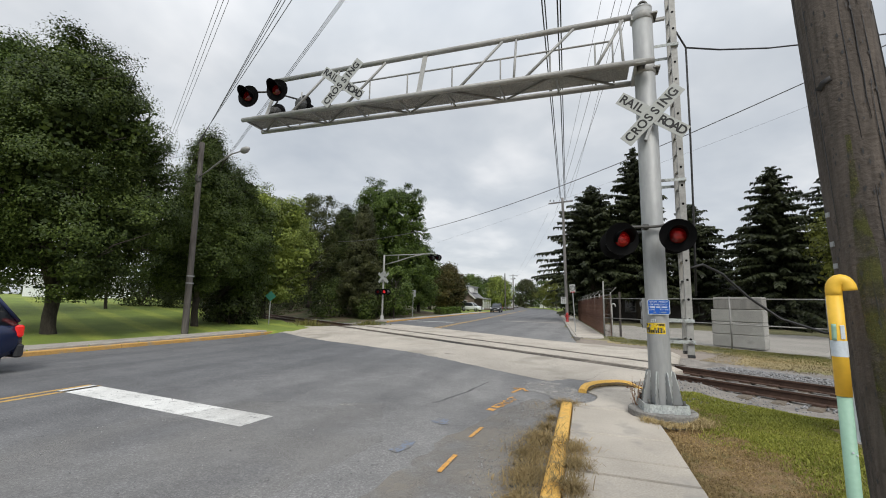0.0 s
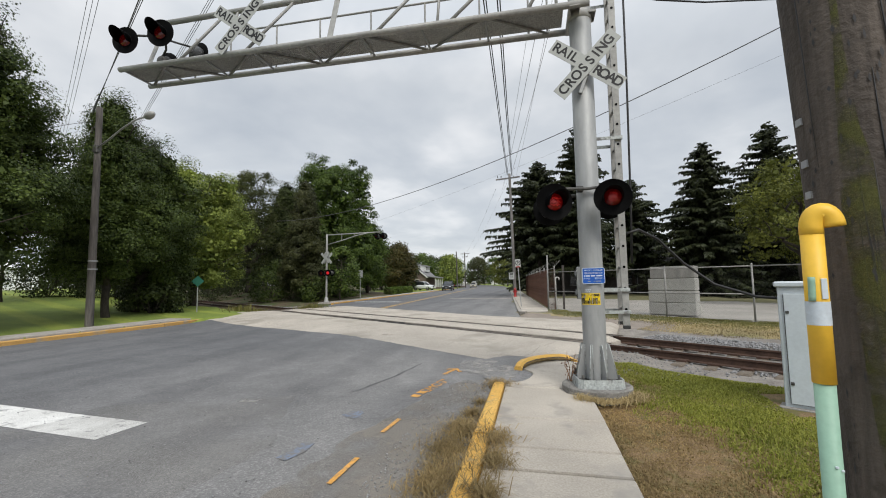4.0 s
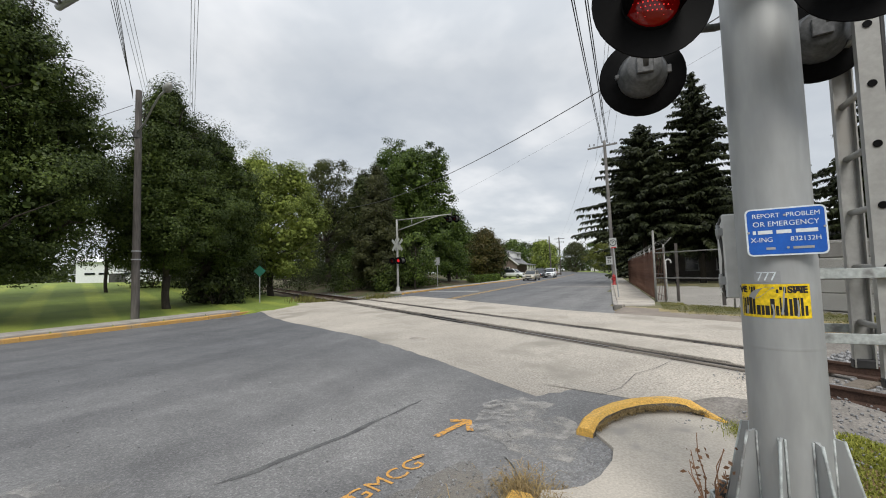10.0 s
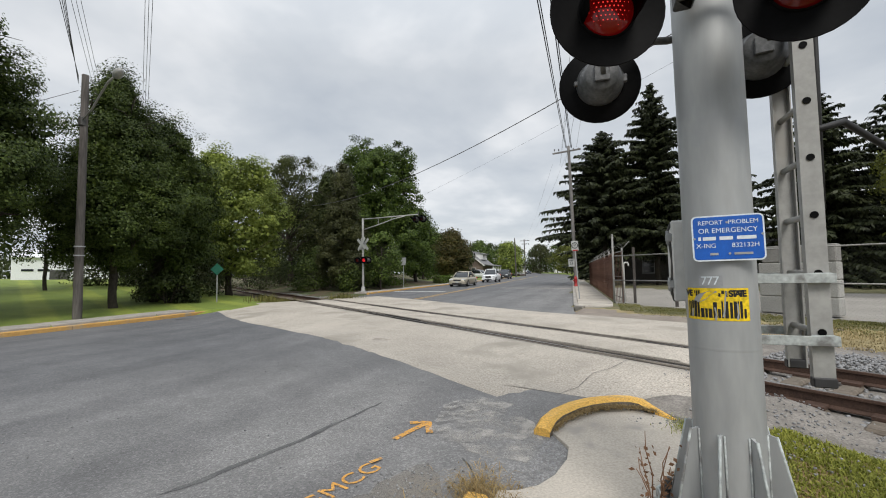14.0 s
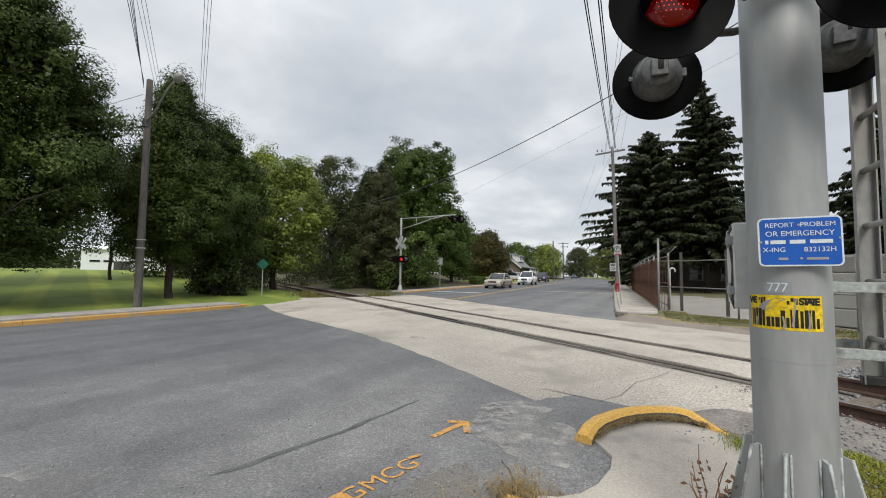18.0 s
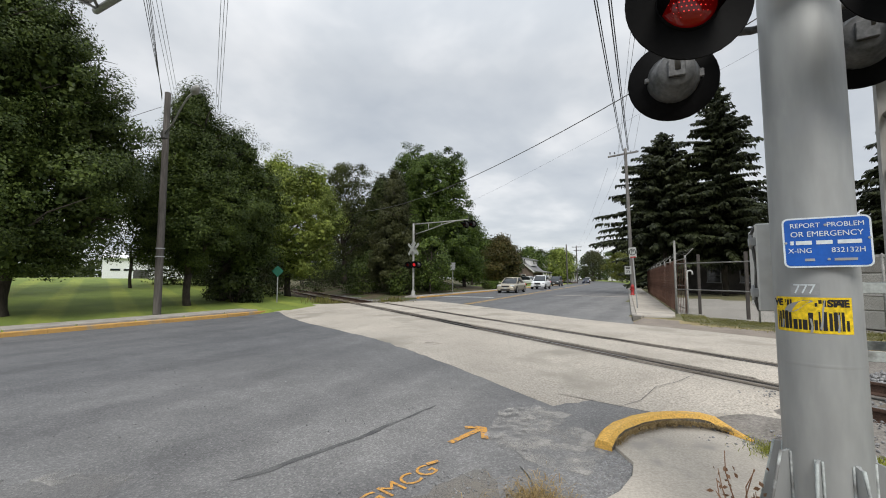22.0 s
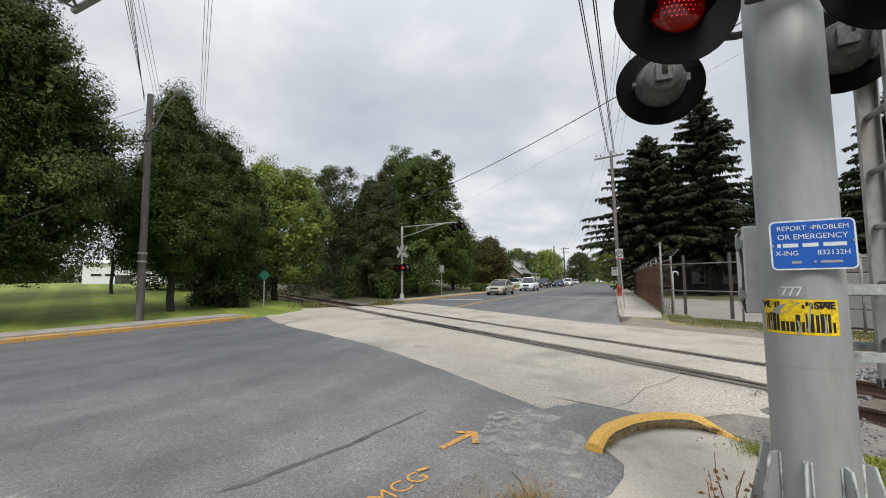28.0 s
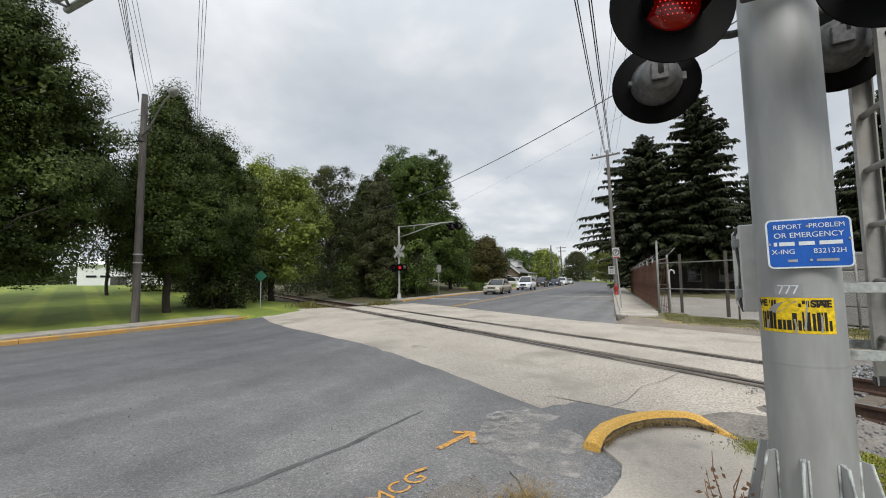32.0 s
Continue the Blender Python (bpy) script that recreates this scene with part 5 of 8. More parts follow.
    for x, wd in ((-0.118, 0.012), (-0.077, 0.055), (-0.007, 0.055), (0.076, 0.078)):
        part("number_bar", Geo().box((x, -0.0032, -0.001), (wd, 0.0012, 0.017)), M["sign_lettering"], sign)
    for x, wd in ((-0.06, 0.034), (0.06, 0.075)):
        part("number_bar", Geo().box((x, -0.0032, -0.077), (wd, 0.0012, 0.011)), M["sign_grey"], sign)
    for x, z in ((0.0, 0.075), (0.004, -0.076), (-0.14, 0.0), (0.14, 0.012)):
        part("rivet", Geo().tube((x, 0, z), (x, -0.005, z), 0.0055, n=8), M["galv"], sign)

    def wrap(az0, az1, z0, z1, r, k=10):
        """A thin curved sheet on the mast."""
        v, f = [], []
        for i in range(k + 1):
            a = radians(az0 + (az1 - az0) * i / k)
            for z in (z0, z1):
                v.append((-r * math.sin(a), -r * math.cos(a), z))
        for i in range(k):
            f.append((2 * i, 2 * i + 1, 2 * i + 3, 2 * i + 2))
        return Geo().add(v, f, 0, True)
    st = part("number_sticker", wrap(47, 9, 1.272, 1.325, 0.1582), M["sign_grey"], base, "small grey sticker with white numerals")
    for i in range(3):
        lettering("7", 0.06, M["sign_lettering"], st, mast_at(38 - 9.5 * i, 1.298, 0.1592) @ pose(0, 0, 0, 90), "lettering", 0.0003)
    torn = part("torn_sticker", wrap(78, -32, 1.105, 1.263, 0.1578, 24), M["sticker_yellow"], base, "torn yellow sticker with black print")
    rnd = random.Random(21)
    for txt, az0, d in (("WE", 72, 6.5), ("STATE", -2, 5.4)):
        for i, ch in enumerate(txt):
            lettering(ch, 0.042, M["sign_black"], torn, mast_at(az0 - d * i, 1.236, 0.1588) @ pose(0, 0, 0, 90), "lettering", 0.0003, 1.0, 0.002)
    for row, (z0, z1, a0, a1) in enumerate(((1.222, 1.252, 58, 4), (1.118, 1.2, 74, -28))):
        az = a0
        while az > a1:
            wd = rnd.choice((2.4, 4.2, 5.2, 6.0)) if row else rnd.choice((1.8, 3.2, 4.0))
            if not (row == 0 and 18 < az < 46):
                h = (z1 - z0) * rnd.choice((1.0, 1.0, 0.94, 0.55))
                lo = rnd.choice((0.0, 0.0, z1 - z0 - h))
                part("print_bar", wrap(az, az - wd, z0 + lo, z0 + lo + h, 0.1584, 3), M["sign_black"], torn)
            az -= wd + rnd.choice((1.0, 1.4, 2.4))

    def tear(pts):
        """A ragged gap where the steel shows; pts of (azimuth, height)."""
        v = [(-0.1589 * math.sin(radians(a)), -0.1589 * math.cos(radians(a)), z) for a, z in pts]
        part("torn_gap", Geo().add(v, [tuple(range(len(v)))]), M["galv"], torn)
    tear([(60, 1.2), (50, 1.192), (40, 1.2), (34, 1.214), (26, 1.236), (18, 1.244), (20, 1.25), (30, 1.25), (38, 1.242), (46, 1.236), (54, 1.222)])
    tear([(12, 1.125), (9.5, 1.16), (8, 1.21), (5, 1.255), (4, 1.25), (6, 1.2), (7.5, 1.15), (9, 1.12)])
    tear([(-9, 1.112), (-11, 1.15), (-10, 1.19), (-12.5, 1.188), (-13.5, 1.15), (-12, 1.112)])
    tear([(24, 1.106), (22, 1.135), (24, 1.17), (21, 1.168), (19.5, 1.13), (20.5, 1.106)])
    tear([(66, 1.12), (64, 1.16), (60, 1.158), (62, 1.118)])

    # junction box on the back of the mast
    box = part("junction_box", Geo().box((0.0, 0.42, 1.41), (0.32, 0.28, 0.46), bevel=0.015), M["box_grey"], base, "grey junction box with clamped lid")
    part("lid", Geo().box((-0.005, 0.272, 1.41), (0.34, 0.03, 0.48), bevel=0.012), M["box_grey"], box)
    for z in (1.27, 1.55):
        part("latch", Geo().box((-0.185, 0.285, z), (0.035, 0.05, 0.05), bevel=0.006).tube((-0.195, 0.27, z - 0.04), (-0.195, 0.27, z + 0.04), 0.009, n=8), M["galv"], box)
    part("latch_rod", Geo().path([(-0.17, 0.285, 1.64), (-0.192, 0.275, 1.59), (-0.175, 0.275, 1.41), (-0.185, 0.275, 1.22), (-0.17, 0.285, 1.17)], 0.008, 6), M["dark_steel"], box)
    part("bracket", Geo().box((0, 0.22, 1.42), (0.1, 0.16, 0.2), bevel=0.01), M["galv"], box)


build_signal()

found = Geo().lathe([(0.475, -0.45), (0.468, -0.015), (0.452, -0.004), (0.0, -0.002)], n=56)
found.smooth = [False] * len(found.f)
tagged(part("foundation", found, M["footing"]), "round weathered concrete foundation under the signal mast", "foundation")


def build_far_signal():
    base = thing("crossing_signal", pose(-16.2, 22.4, 0.0, 0, 0, 183), "slim silver crossing signal mast with a short arm across the road", "railway signal")
    part("mast", Geo().lathe([(0.075, 0.3), (0.075, 4.4), (0.07, 5.25), (0.0, 5.27)], n=14), M["alu"], base)
    part("base_casting", Geo().lathe([(0.21, 0.05), (0.21, 0.12), (0.15, 0.2), (0.13, 0.42), (0.1, 0.46), (0.075, 0.47)], n=12), M["alu"], base)
    part("footing", Geo().box((0, 0, 0.02), (0.6, 0.6, 0.2), bevel=0.02), M["block_dark"], base)
    part("upper_chord", Geo().tube((0, 0, 5.2), (-4.2, 0, 5.3), 0.04, n=8), M["alu"], base)
    part("lower_chord", Geo().path([(0, 0, 4.45), (-1.2, 0, 4.75), (-2.4, 0, 5.1), (-3.2, 0, 5.24)], 0.035, 8), M["alu"], base)
    for x, z in ((-1.2, 4.75), (-2.2, 5.04)):
        part("strut", Geo().tube((x, 0, z), (x, 0, 5.24), 0.022, n=6), M["alu"], base)
    turned = pose(0, 0, 0, 0, 0, -25)
    crossbuck(base, turned @ pose(0, -0.12, 3.45), simple=True)
    crossbuck(base, turned @ pose(0, 0.12, 3.45, 0, 0, 180), simple=True)
    for x in (-0.38, 0.38):
        signal_head(base, turned @ pose(x, -0.2, 2.3, 0, 0, 25), "lens_dim", False, far=True)
        signal_head(base, turned @ pose(x, 0.2, 2.3, 0, 0, 220), "lens_lit" if x < 0 else "lens_dim", False, far=True)
    part("lamp_bracket", Geo().tube((-0.46, 0.21, 2.42), (0.46, -0.21, 2.42), 0.025, n=6), M["dark_steel"], base)
    for x in (-4.0, -4.5):
        signal_head(base, pose(x, -0.2, 5.0), "lens_dim", False, far=True)
        signal_head(base, pose(x, 0.2, 5.0, 0, 0, 140), "lens_dim", False, far=True)
    part("lamp_bracket", Geo().tube((-4.6, 0, 5.12), (-3.9, 0, 5.12), 0.025, n=6).tube((-4.2, 0, 4.75), (-4.2, 0, 5.5), 0.03, n=6), M["dark_steel"], base)


build_far_signal()


# ---- poles, cables ----
def wood_pole(name, base, top, r0, r1, mat, label, n=14, holes=False):
    b, t = Vector(base), Vector(top)
    p = thing(name, Matrix.Translation(b), label, "utility pole", "wooden utility poles")
    g = Geo()
    k = 14
    v, f = [], []
    for i in range(k + 1):
        u = i / k
        c = (t - b) * u
        for j in range(n):
            a = 2 * math.pi * j / n
            r = (r0 + (r1 - r0) * u) * (1 + 0.035 * noise.noise(Vector((math.cos(a) * 1.5, math.sin(a) * 1.5, u * 2))))
            v.append((c.x + r * math.cos(a), c.y + r * math.sin(a), c.z))
    for i in range(k):
        for j in range(n):
            q = (j + 1) % n
            f.append((i * n + j, i * n + q, i * n + n + q, i * n + n + j))
    f.append(tuple(k * n + j for j in range(n)))
    g.add(v, f, 0, True)
    part("shaft", g, mat, p)
    return p


def near_pole():
    b, t = Vector((0.385, -4.6, -0.5)), Vector((-0.12, -4.5, 10.8))
    p = wood_pole("utility_pole", b, t, 0.163, 0.12, M["pole_wood"], "leaning weathered wooden utility pole with gouges, cracks and moss", 36)
    ax = (t - b).normalized()
    rnd = random.Random(9)

    def on(z, az, out=0.0):
        u = (z - b.z) / (t.z - b.z)
        r = 0.163 + (0.12 - 0.163) * u + out
        c = (t - b) * u
        a = radians(az)
        return Vector((c.x + r * math.cos(a), c.y + r * math.sin(a), c.z))
    for i in range(260):
        z, az = rnd.uniform(0.2, 4.2), rnd.uniform(160, 320)
        h, w = rnd.uniform(0.008, 0.022), rnd.uniform(0.9, 2.2)
        part("gouge", Geo().add([on(z - h, az, 0.004), on(z, az - w, 0.004), on(z + h, az, 0.004), on(z, az + w, 0.004)], [(0, 1, 2, 3)]), M["trim_dark"], p)
    for i in range(26):
        z, az = rnd.uniform(0.0, 4.0), rnd.uniform(160, 320)
        ln = rnd.uniform(0.5, 1.6)
        pts = [on(z + ln * k / 7, az + rnd.uniform(-1.5, 1.5), 0.001) for k in range(8)]
        part("crack", Geo().path(pts, [0.001, 0.0022, 0.003, 0.003, 0.0026, 0.0026, 0.002, 0.001], 4), M["trim_dark"], p)
    moss = Geo()
    v, f = [], []
    for i in range(41):
        z = -0.05 + 2.4 * i / 40
        c, wd = 232 + 3 * math.sin(z * 3), 24 + 9 * noise.noise(Vector((z * 2, 0, 3)))
        wd *= 1 - 0.75 * step(1.4, 2.4, z)
        for k in range(5):
            v.append(on(z, c - wd + wd * 2 * k / 4, 0.004 if k in (1, 2, 3) else 0.0005))
    for i in range(40):
        for k in range(4):
            f.append((i * 5 + k, i * 5 + k + 1, i * 5 + 6 + k, i * 5 + 5 + k))
    moss.add(v, f, 0, True)
    part("moss", moss, M["moss"], p, "strip of yellow-green moss")
    part("scar", Geo().path([on(2.62, 205, 0.002), on(2.65, 214, 0.004), on(2.66, 226, 0.002)], 0.018, 5), M["trim_dark"], p)
    xm = Geo()
    xm.path([on(1.03 - 0.086 * k, 288 + 6 * k, -0.005) for k in range(6)], 0.0085, 4)
    xm.path([on(1.0 - 0.06 * k, 310 - 7 * k, -0.005) for k in range(6)], 0.01, 4)
    part("paint_cross", xm, M["chalk"], p, "white sprayed cross")
    for z in (1.72, 1.83, 1.98):
        part("tag", Geo().box(on(z, 178, 0.004), (0.006, 0.03, 0.025)), M["sign_grey"], p)


near_pole()


def vent_pipe():
    p = thing("gas_vent_pipe", pose(0.0425, -4.719, -0.12), "yellow and green vent pipe with a hooked top beside the pole", "vent pipe")
    part("pipe", Geo().tube((0, 0, -0.3), (0, 0, 1.25), 0.0265, n=20), M["pipe_green"], p, "pale green lower pipe")
    part("sleeve", Geo().tube((0, 0, 1.236), (0, 0, 1.712), 0.0295, n=24), M["pipe_yellow"], p, "yellow plastic sleeve")
    part("tape", Geo().tube((0, 0, 1.411), (0, 0, 1.483), 0.0305, n=20, caps=False), M["tape_white"], p)
    part("tape", Geo().path([(-0.0235 + 0.0005 * k, -0.0185, 1.484 + 0.0148 * k) for k in range(6)], 0.0095, 8), M["pipe_green"], p, "torn strip of pale green tape")
    part("clip", Geo().box((0.004, -0.031, 1.522), (0.016, 0.004, 0.062), bevel=0.001), M["tape_white"], p)
    hook = [(0, 0, 1.69)]
    for a in range(0, 181, 15):
        r = 0.026 - 0.026 * math.cos(radians(a))
        hook.append((r * 0.96, r * -0.28, 1.712 + 0.046 * math.sin(radians(a))))
    part("hook", Geo().path(hook, 0.0305, 20), M["pipe_yellow"], p)
    for z, az in ((1.0, 265), (0.99, 300), (0.72, 280)):
        c, q = math.cos(radians(az)), math.sin(radians(az))
        part("chip", Geo().box((0.027 * c, 0.027 * q, z), (0.007, 0.007, 0.005)), M["tape_white"], p)

vent_pipe()
wood_pole("utility_pole", (7.1, 4.6, -0.4), (6.85, 4.75, 9.0), 0.125, 0.1, M["pole_far"], "plain weathered wooden pole behind the track")


def street_pole():
    p = wood_pole("utility_pole", (-16.92, 5.95, -0.3), (-17.2, 6.1, 8.45), 0.135, 0.105, M["pole_far"], "grey wooden pole with a street lamp arm beside the lawn")
    arm = part("lamp_arm", Geo().path([(-0.24, 0.05, 7.05), (0.5, -0.05, 7.32), (1.5, -0.35, 7.56), (2.4, -0.65, 7.66), (3.1, -0.85, 7.64)], 0.03, 8), M["alu"], p)
    head = Geo().lathe([(0.0, 0.36), (0.07, 0.33), (0.12, 0.18), (0.13, 0.0), (0.09, -0.12), (0.0, -0.14)], Matrix.Translation((3.25, -0.9, 7.62)) @ pose(0, 0, 0, 0, 86, -16), 14)
    part("lamp_head", head, M["alu"], p, "grey cobra-head street lamp")
    part("bracket", Geo().box((-0.2, 0.05, 7.05), (0.2, 0.16, 0.3), bevel=0.02), M["dark_steel"], p)
    for z in (2.4, 2.7):
        part("band", Geo().lathe([(0.152, z), (0.156, z + 0.02), (0.152, z + 0.04)], n=14), M["sign_grey"], p)


street_pole()


def crossarm_pole():
    p = wood_pole("utility_pole", (-2.6, 33.5, -0.2), (-2.85, 33.4, 11.9), 0.155, 0.115, M["pole_grey"], "tall leaning utility pole with a wooden crossarm")
    part("crossarm", Geo().box((-0.42, -0.15, 11.65), (2.3, 0.11, 0.13), m=Matrix.Rotation(radians(-4), 3, "Y"), bevel=0.01), M["pole_grey"], p)
    for x in (-1.4, -1.05, 0.15, 0.55):
        part("insulator", Geo().lathe([(0.05, 11.72), (0.06, 11.78), (0.03, 11.82), (0.06, 11.86), (0.0, 11.92)], Matrix.Translation((x, -0.15, -0.06 * (x + 0.4))), 8), M["wire_grey"], p)
    sp = part("speed_sign", Geo().box((-0.28, -0.6, 2.2), (0.48, 0.01, 0.64), bevel=0.004), M["sign_white"], p, "white speed limit sign")
    lettering("35", 0.32, M["sign_black"], sp, pose(-0.28, -0.607, 2.1, 90), "lettering", 0.0005)
    bars = Geo().box((-0.28, -0.608, 2.43), (0.34, 0.002, 0.06)).box((-0.28, -0.608, 2.34), (0.3, 0.002, 0.055))
    part("print_bar", bars, M["sign_black"], sp)
    part("sign_arm", Geo().box((-0.2, -0.3, 2.2), (0.06, 0.6, 0.06)), M["galv"], p)


crossarm_pole()


def far_poles():
    for x, y, h, arm in ((-19.0, 92, 9.0, False), (-20.3, 112, 10.2, True), (-29, 150, 10, True), (-10, 140, 8, False)):
        p = wood_pole("utility_pole", (x, y, -0.2), (x - 0.15, y, h), 0.17, 0.13, M["pole_far"], "distant wooden utility pole by the road", 8)
        if arm:
            part("crossarm", Geo().box((0, -0.15, h - 0.2), (2.6, 0.12, 0.14)), M["pole_far"], p)
            part("crossarm", Geo().box((0, -0.15, h - 1.1), (1.6, 0.12, 0.14)), M["pole_far"], p)


far_poles()


def cable(p, q, sag, r, mat, label="thin overhead cable between poles", n=14):
    p, q = Vector(p), Vector(q)
    pts = []
    for i in range(n + 1):
        u = i / n
        c = p.lerp(q, u)
        c.z -= 4 * sag * u * (1 - u)
        pts.append(c)
    return tagged(part("overhead_cable", Geo().path(pts, r, 5), mat), label, "cable", "overhead cables")


# along the road on the right, from the crossarm to the near pole
for x0, z0, x1, z1, r in ((-3.05, 11.75, -1.75, 10.35, 0.022), (-2.98, 11.72, -1.66, 10.28, 0.02), (-2.65, 11.7, -1.3, 10.3, 0.024), (-2.58, 11.66, -1.21, 10.2, 0.021)):
    cable((x0, 33.3, z0), (x1, -4.5, z1), 0.45, r, M["wire"])
for x0, x1 in ((-2.2, 1.0), (-3.4, 0.6)):
    cable((x0, 33.3, 11.7), (x1, -4.5, 10.6), 0.5, 0.007, M["wire_grey"])
for x0, x1 in ((-3.6, 0.7), (-3.2, 1.1)):
    cable((x0, 33.4, 10.3), (x1, -4.5, 9.2), 0.5, 0.008, M["wire_grey"])
for dx in (-0.9, 0.2):
    cable((-3.3 + dx, 33.3, 10.9 + 0.5 * dx), (-19.5 + dx, 112, 9.6), 0.8, 0.006, M["wire_grey"])
# from the street lamp pole over the road
for k, z in enumerate((8.5, 9.3, 10.0, 10.6)):
    cable((-17.4, 6.0, 8.4 - 0.08 * k), (-0.15 + 0.15 * k, -4.5, z), 0.15, 0.009, M["wire_grey"])
# higher wires past the lamp pole
for k in range(3):
    cable((-41 + 0.3 * k, 20.5, 12.6), (0.0 + 0.25 * k, -5.6, 11.6), 0.2, 0.009, M["wire_grey"])
for k in range(3):
    cable((-36.5 + 0.2 * k, 20.3, 8.4 + 0.1 * k), (2.5 + 0.15 * k, -4.5, 10.3 + 0.1 * k), 0.1, 0.008, M["wire_grey"])
cable((-17.4, 6.0, 7.9), (-40, 1.5, 6.2), 0.4, 0.009, M["wire_grey"])
# service cables across the road behind the signal
cable((6.97, 4.65, 8.24), (-20.6, 22.46, 6.49), 1.345, 0.015, M["wire_grey"], "black service cable across the road", 24)
cable((6.97, 4.65, 7.42), (-13.2, 20.6, 5.3), 0.25, 0.003, M["wire_grey"])
cable((6.88, 4.65, 7.69), (14, -9, 8.2), 0.5, 0.014, M["wire"])
for p in ([(0.55, 0.45, 6.35), (0.75, 0.65, 6.1), (1.4, 1.1, 6.22), (2.4, 1.8, 6.5), (4.2, 3.0, 7.1), (6.8, 4.65, 8.0)], [(0.75, 0.65, 6.1), (0.74, 0.66, 4.5), (0.7, 0.62, 2.6), (0.66, 0.56, 1.7)]):
    tagged(part("overhead_cable", Geo().path(p, 0.016, 6), M["wire"]), "black cable hanging beside the ladder", "cable", "overhead cables")
drop = [(0.56, 0.44, 2.14), (0.78, 0.55, 2.21), (1.1, 0.8, 2.08), (1.5, 0.95, 1.7), (1.9, 0.9, 1.36), (2.3, 0.55, 1.18), (2.9, 0.0, 1.12), (3.6, -0.6, 1.16), (4.4, -1.2, 1.3)]
tagged(part("overhead_cable", Geo().path(drop, 0.02, 8), M["wire"]), "thick black cable drooping from the ladder", "cable", "overhead cables")


# ---- trees ----
def leaf_quads(centres, size, rng, flat=0.5, stretch=1.6, facing=None):
    """Small folded leaves at the given places; they turn at random, or mostly towards facing."""
    n = len(centres)
    d = rng.normal(size=(n, 3)); d[:, 2] -= 0.35
    if facing is None:
        u = rng.normal(size=(n, 3)); u[:, 2] *= 1 - flat
        d /= np.linalg.norm(d, axis=1, keepdims=True)
        s = np.cross(d, u)
    else:
        nn = facing + rng.normal(size=(n, 3)) * 0.5 + np.array([0, 0, 0.35])
        nn /= np.linalg.norm(nn, axis=1, keepdims=True) + 1e-9
        d -= nn * np.sum(d * nn, axis=1, keepdims=True)
        d /= np.linalg.norm(d, axis=1, keepdims=True) + 1e-9
        s = np.cross(nn, d)
    s /= np.linalg.norm(s, axis=1, keepdims=True) + 1e-9
    ln = (size * rng.uniform(0.65, 1.3, n))[:, None]
    wd = ln / stretch
    nrm = np.cross(d, s)
    a = centres - d * ln * 0.5
    b = centres + s * wd * 0.5 + nrm * ln * 0.08
    c = centres + d * ln * 0.5
    e = centres - s * wd * 0.5 + nrm * ln * 0.08
    v = np.stack([a, b, c, e], 1).reshape(-1, 3)
    return v, np.arange(4 * n).reshape(-1, 4)


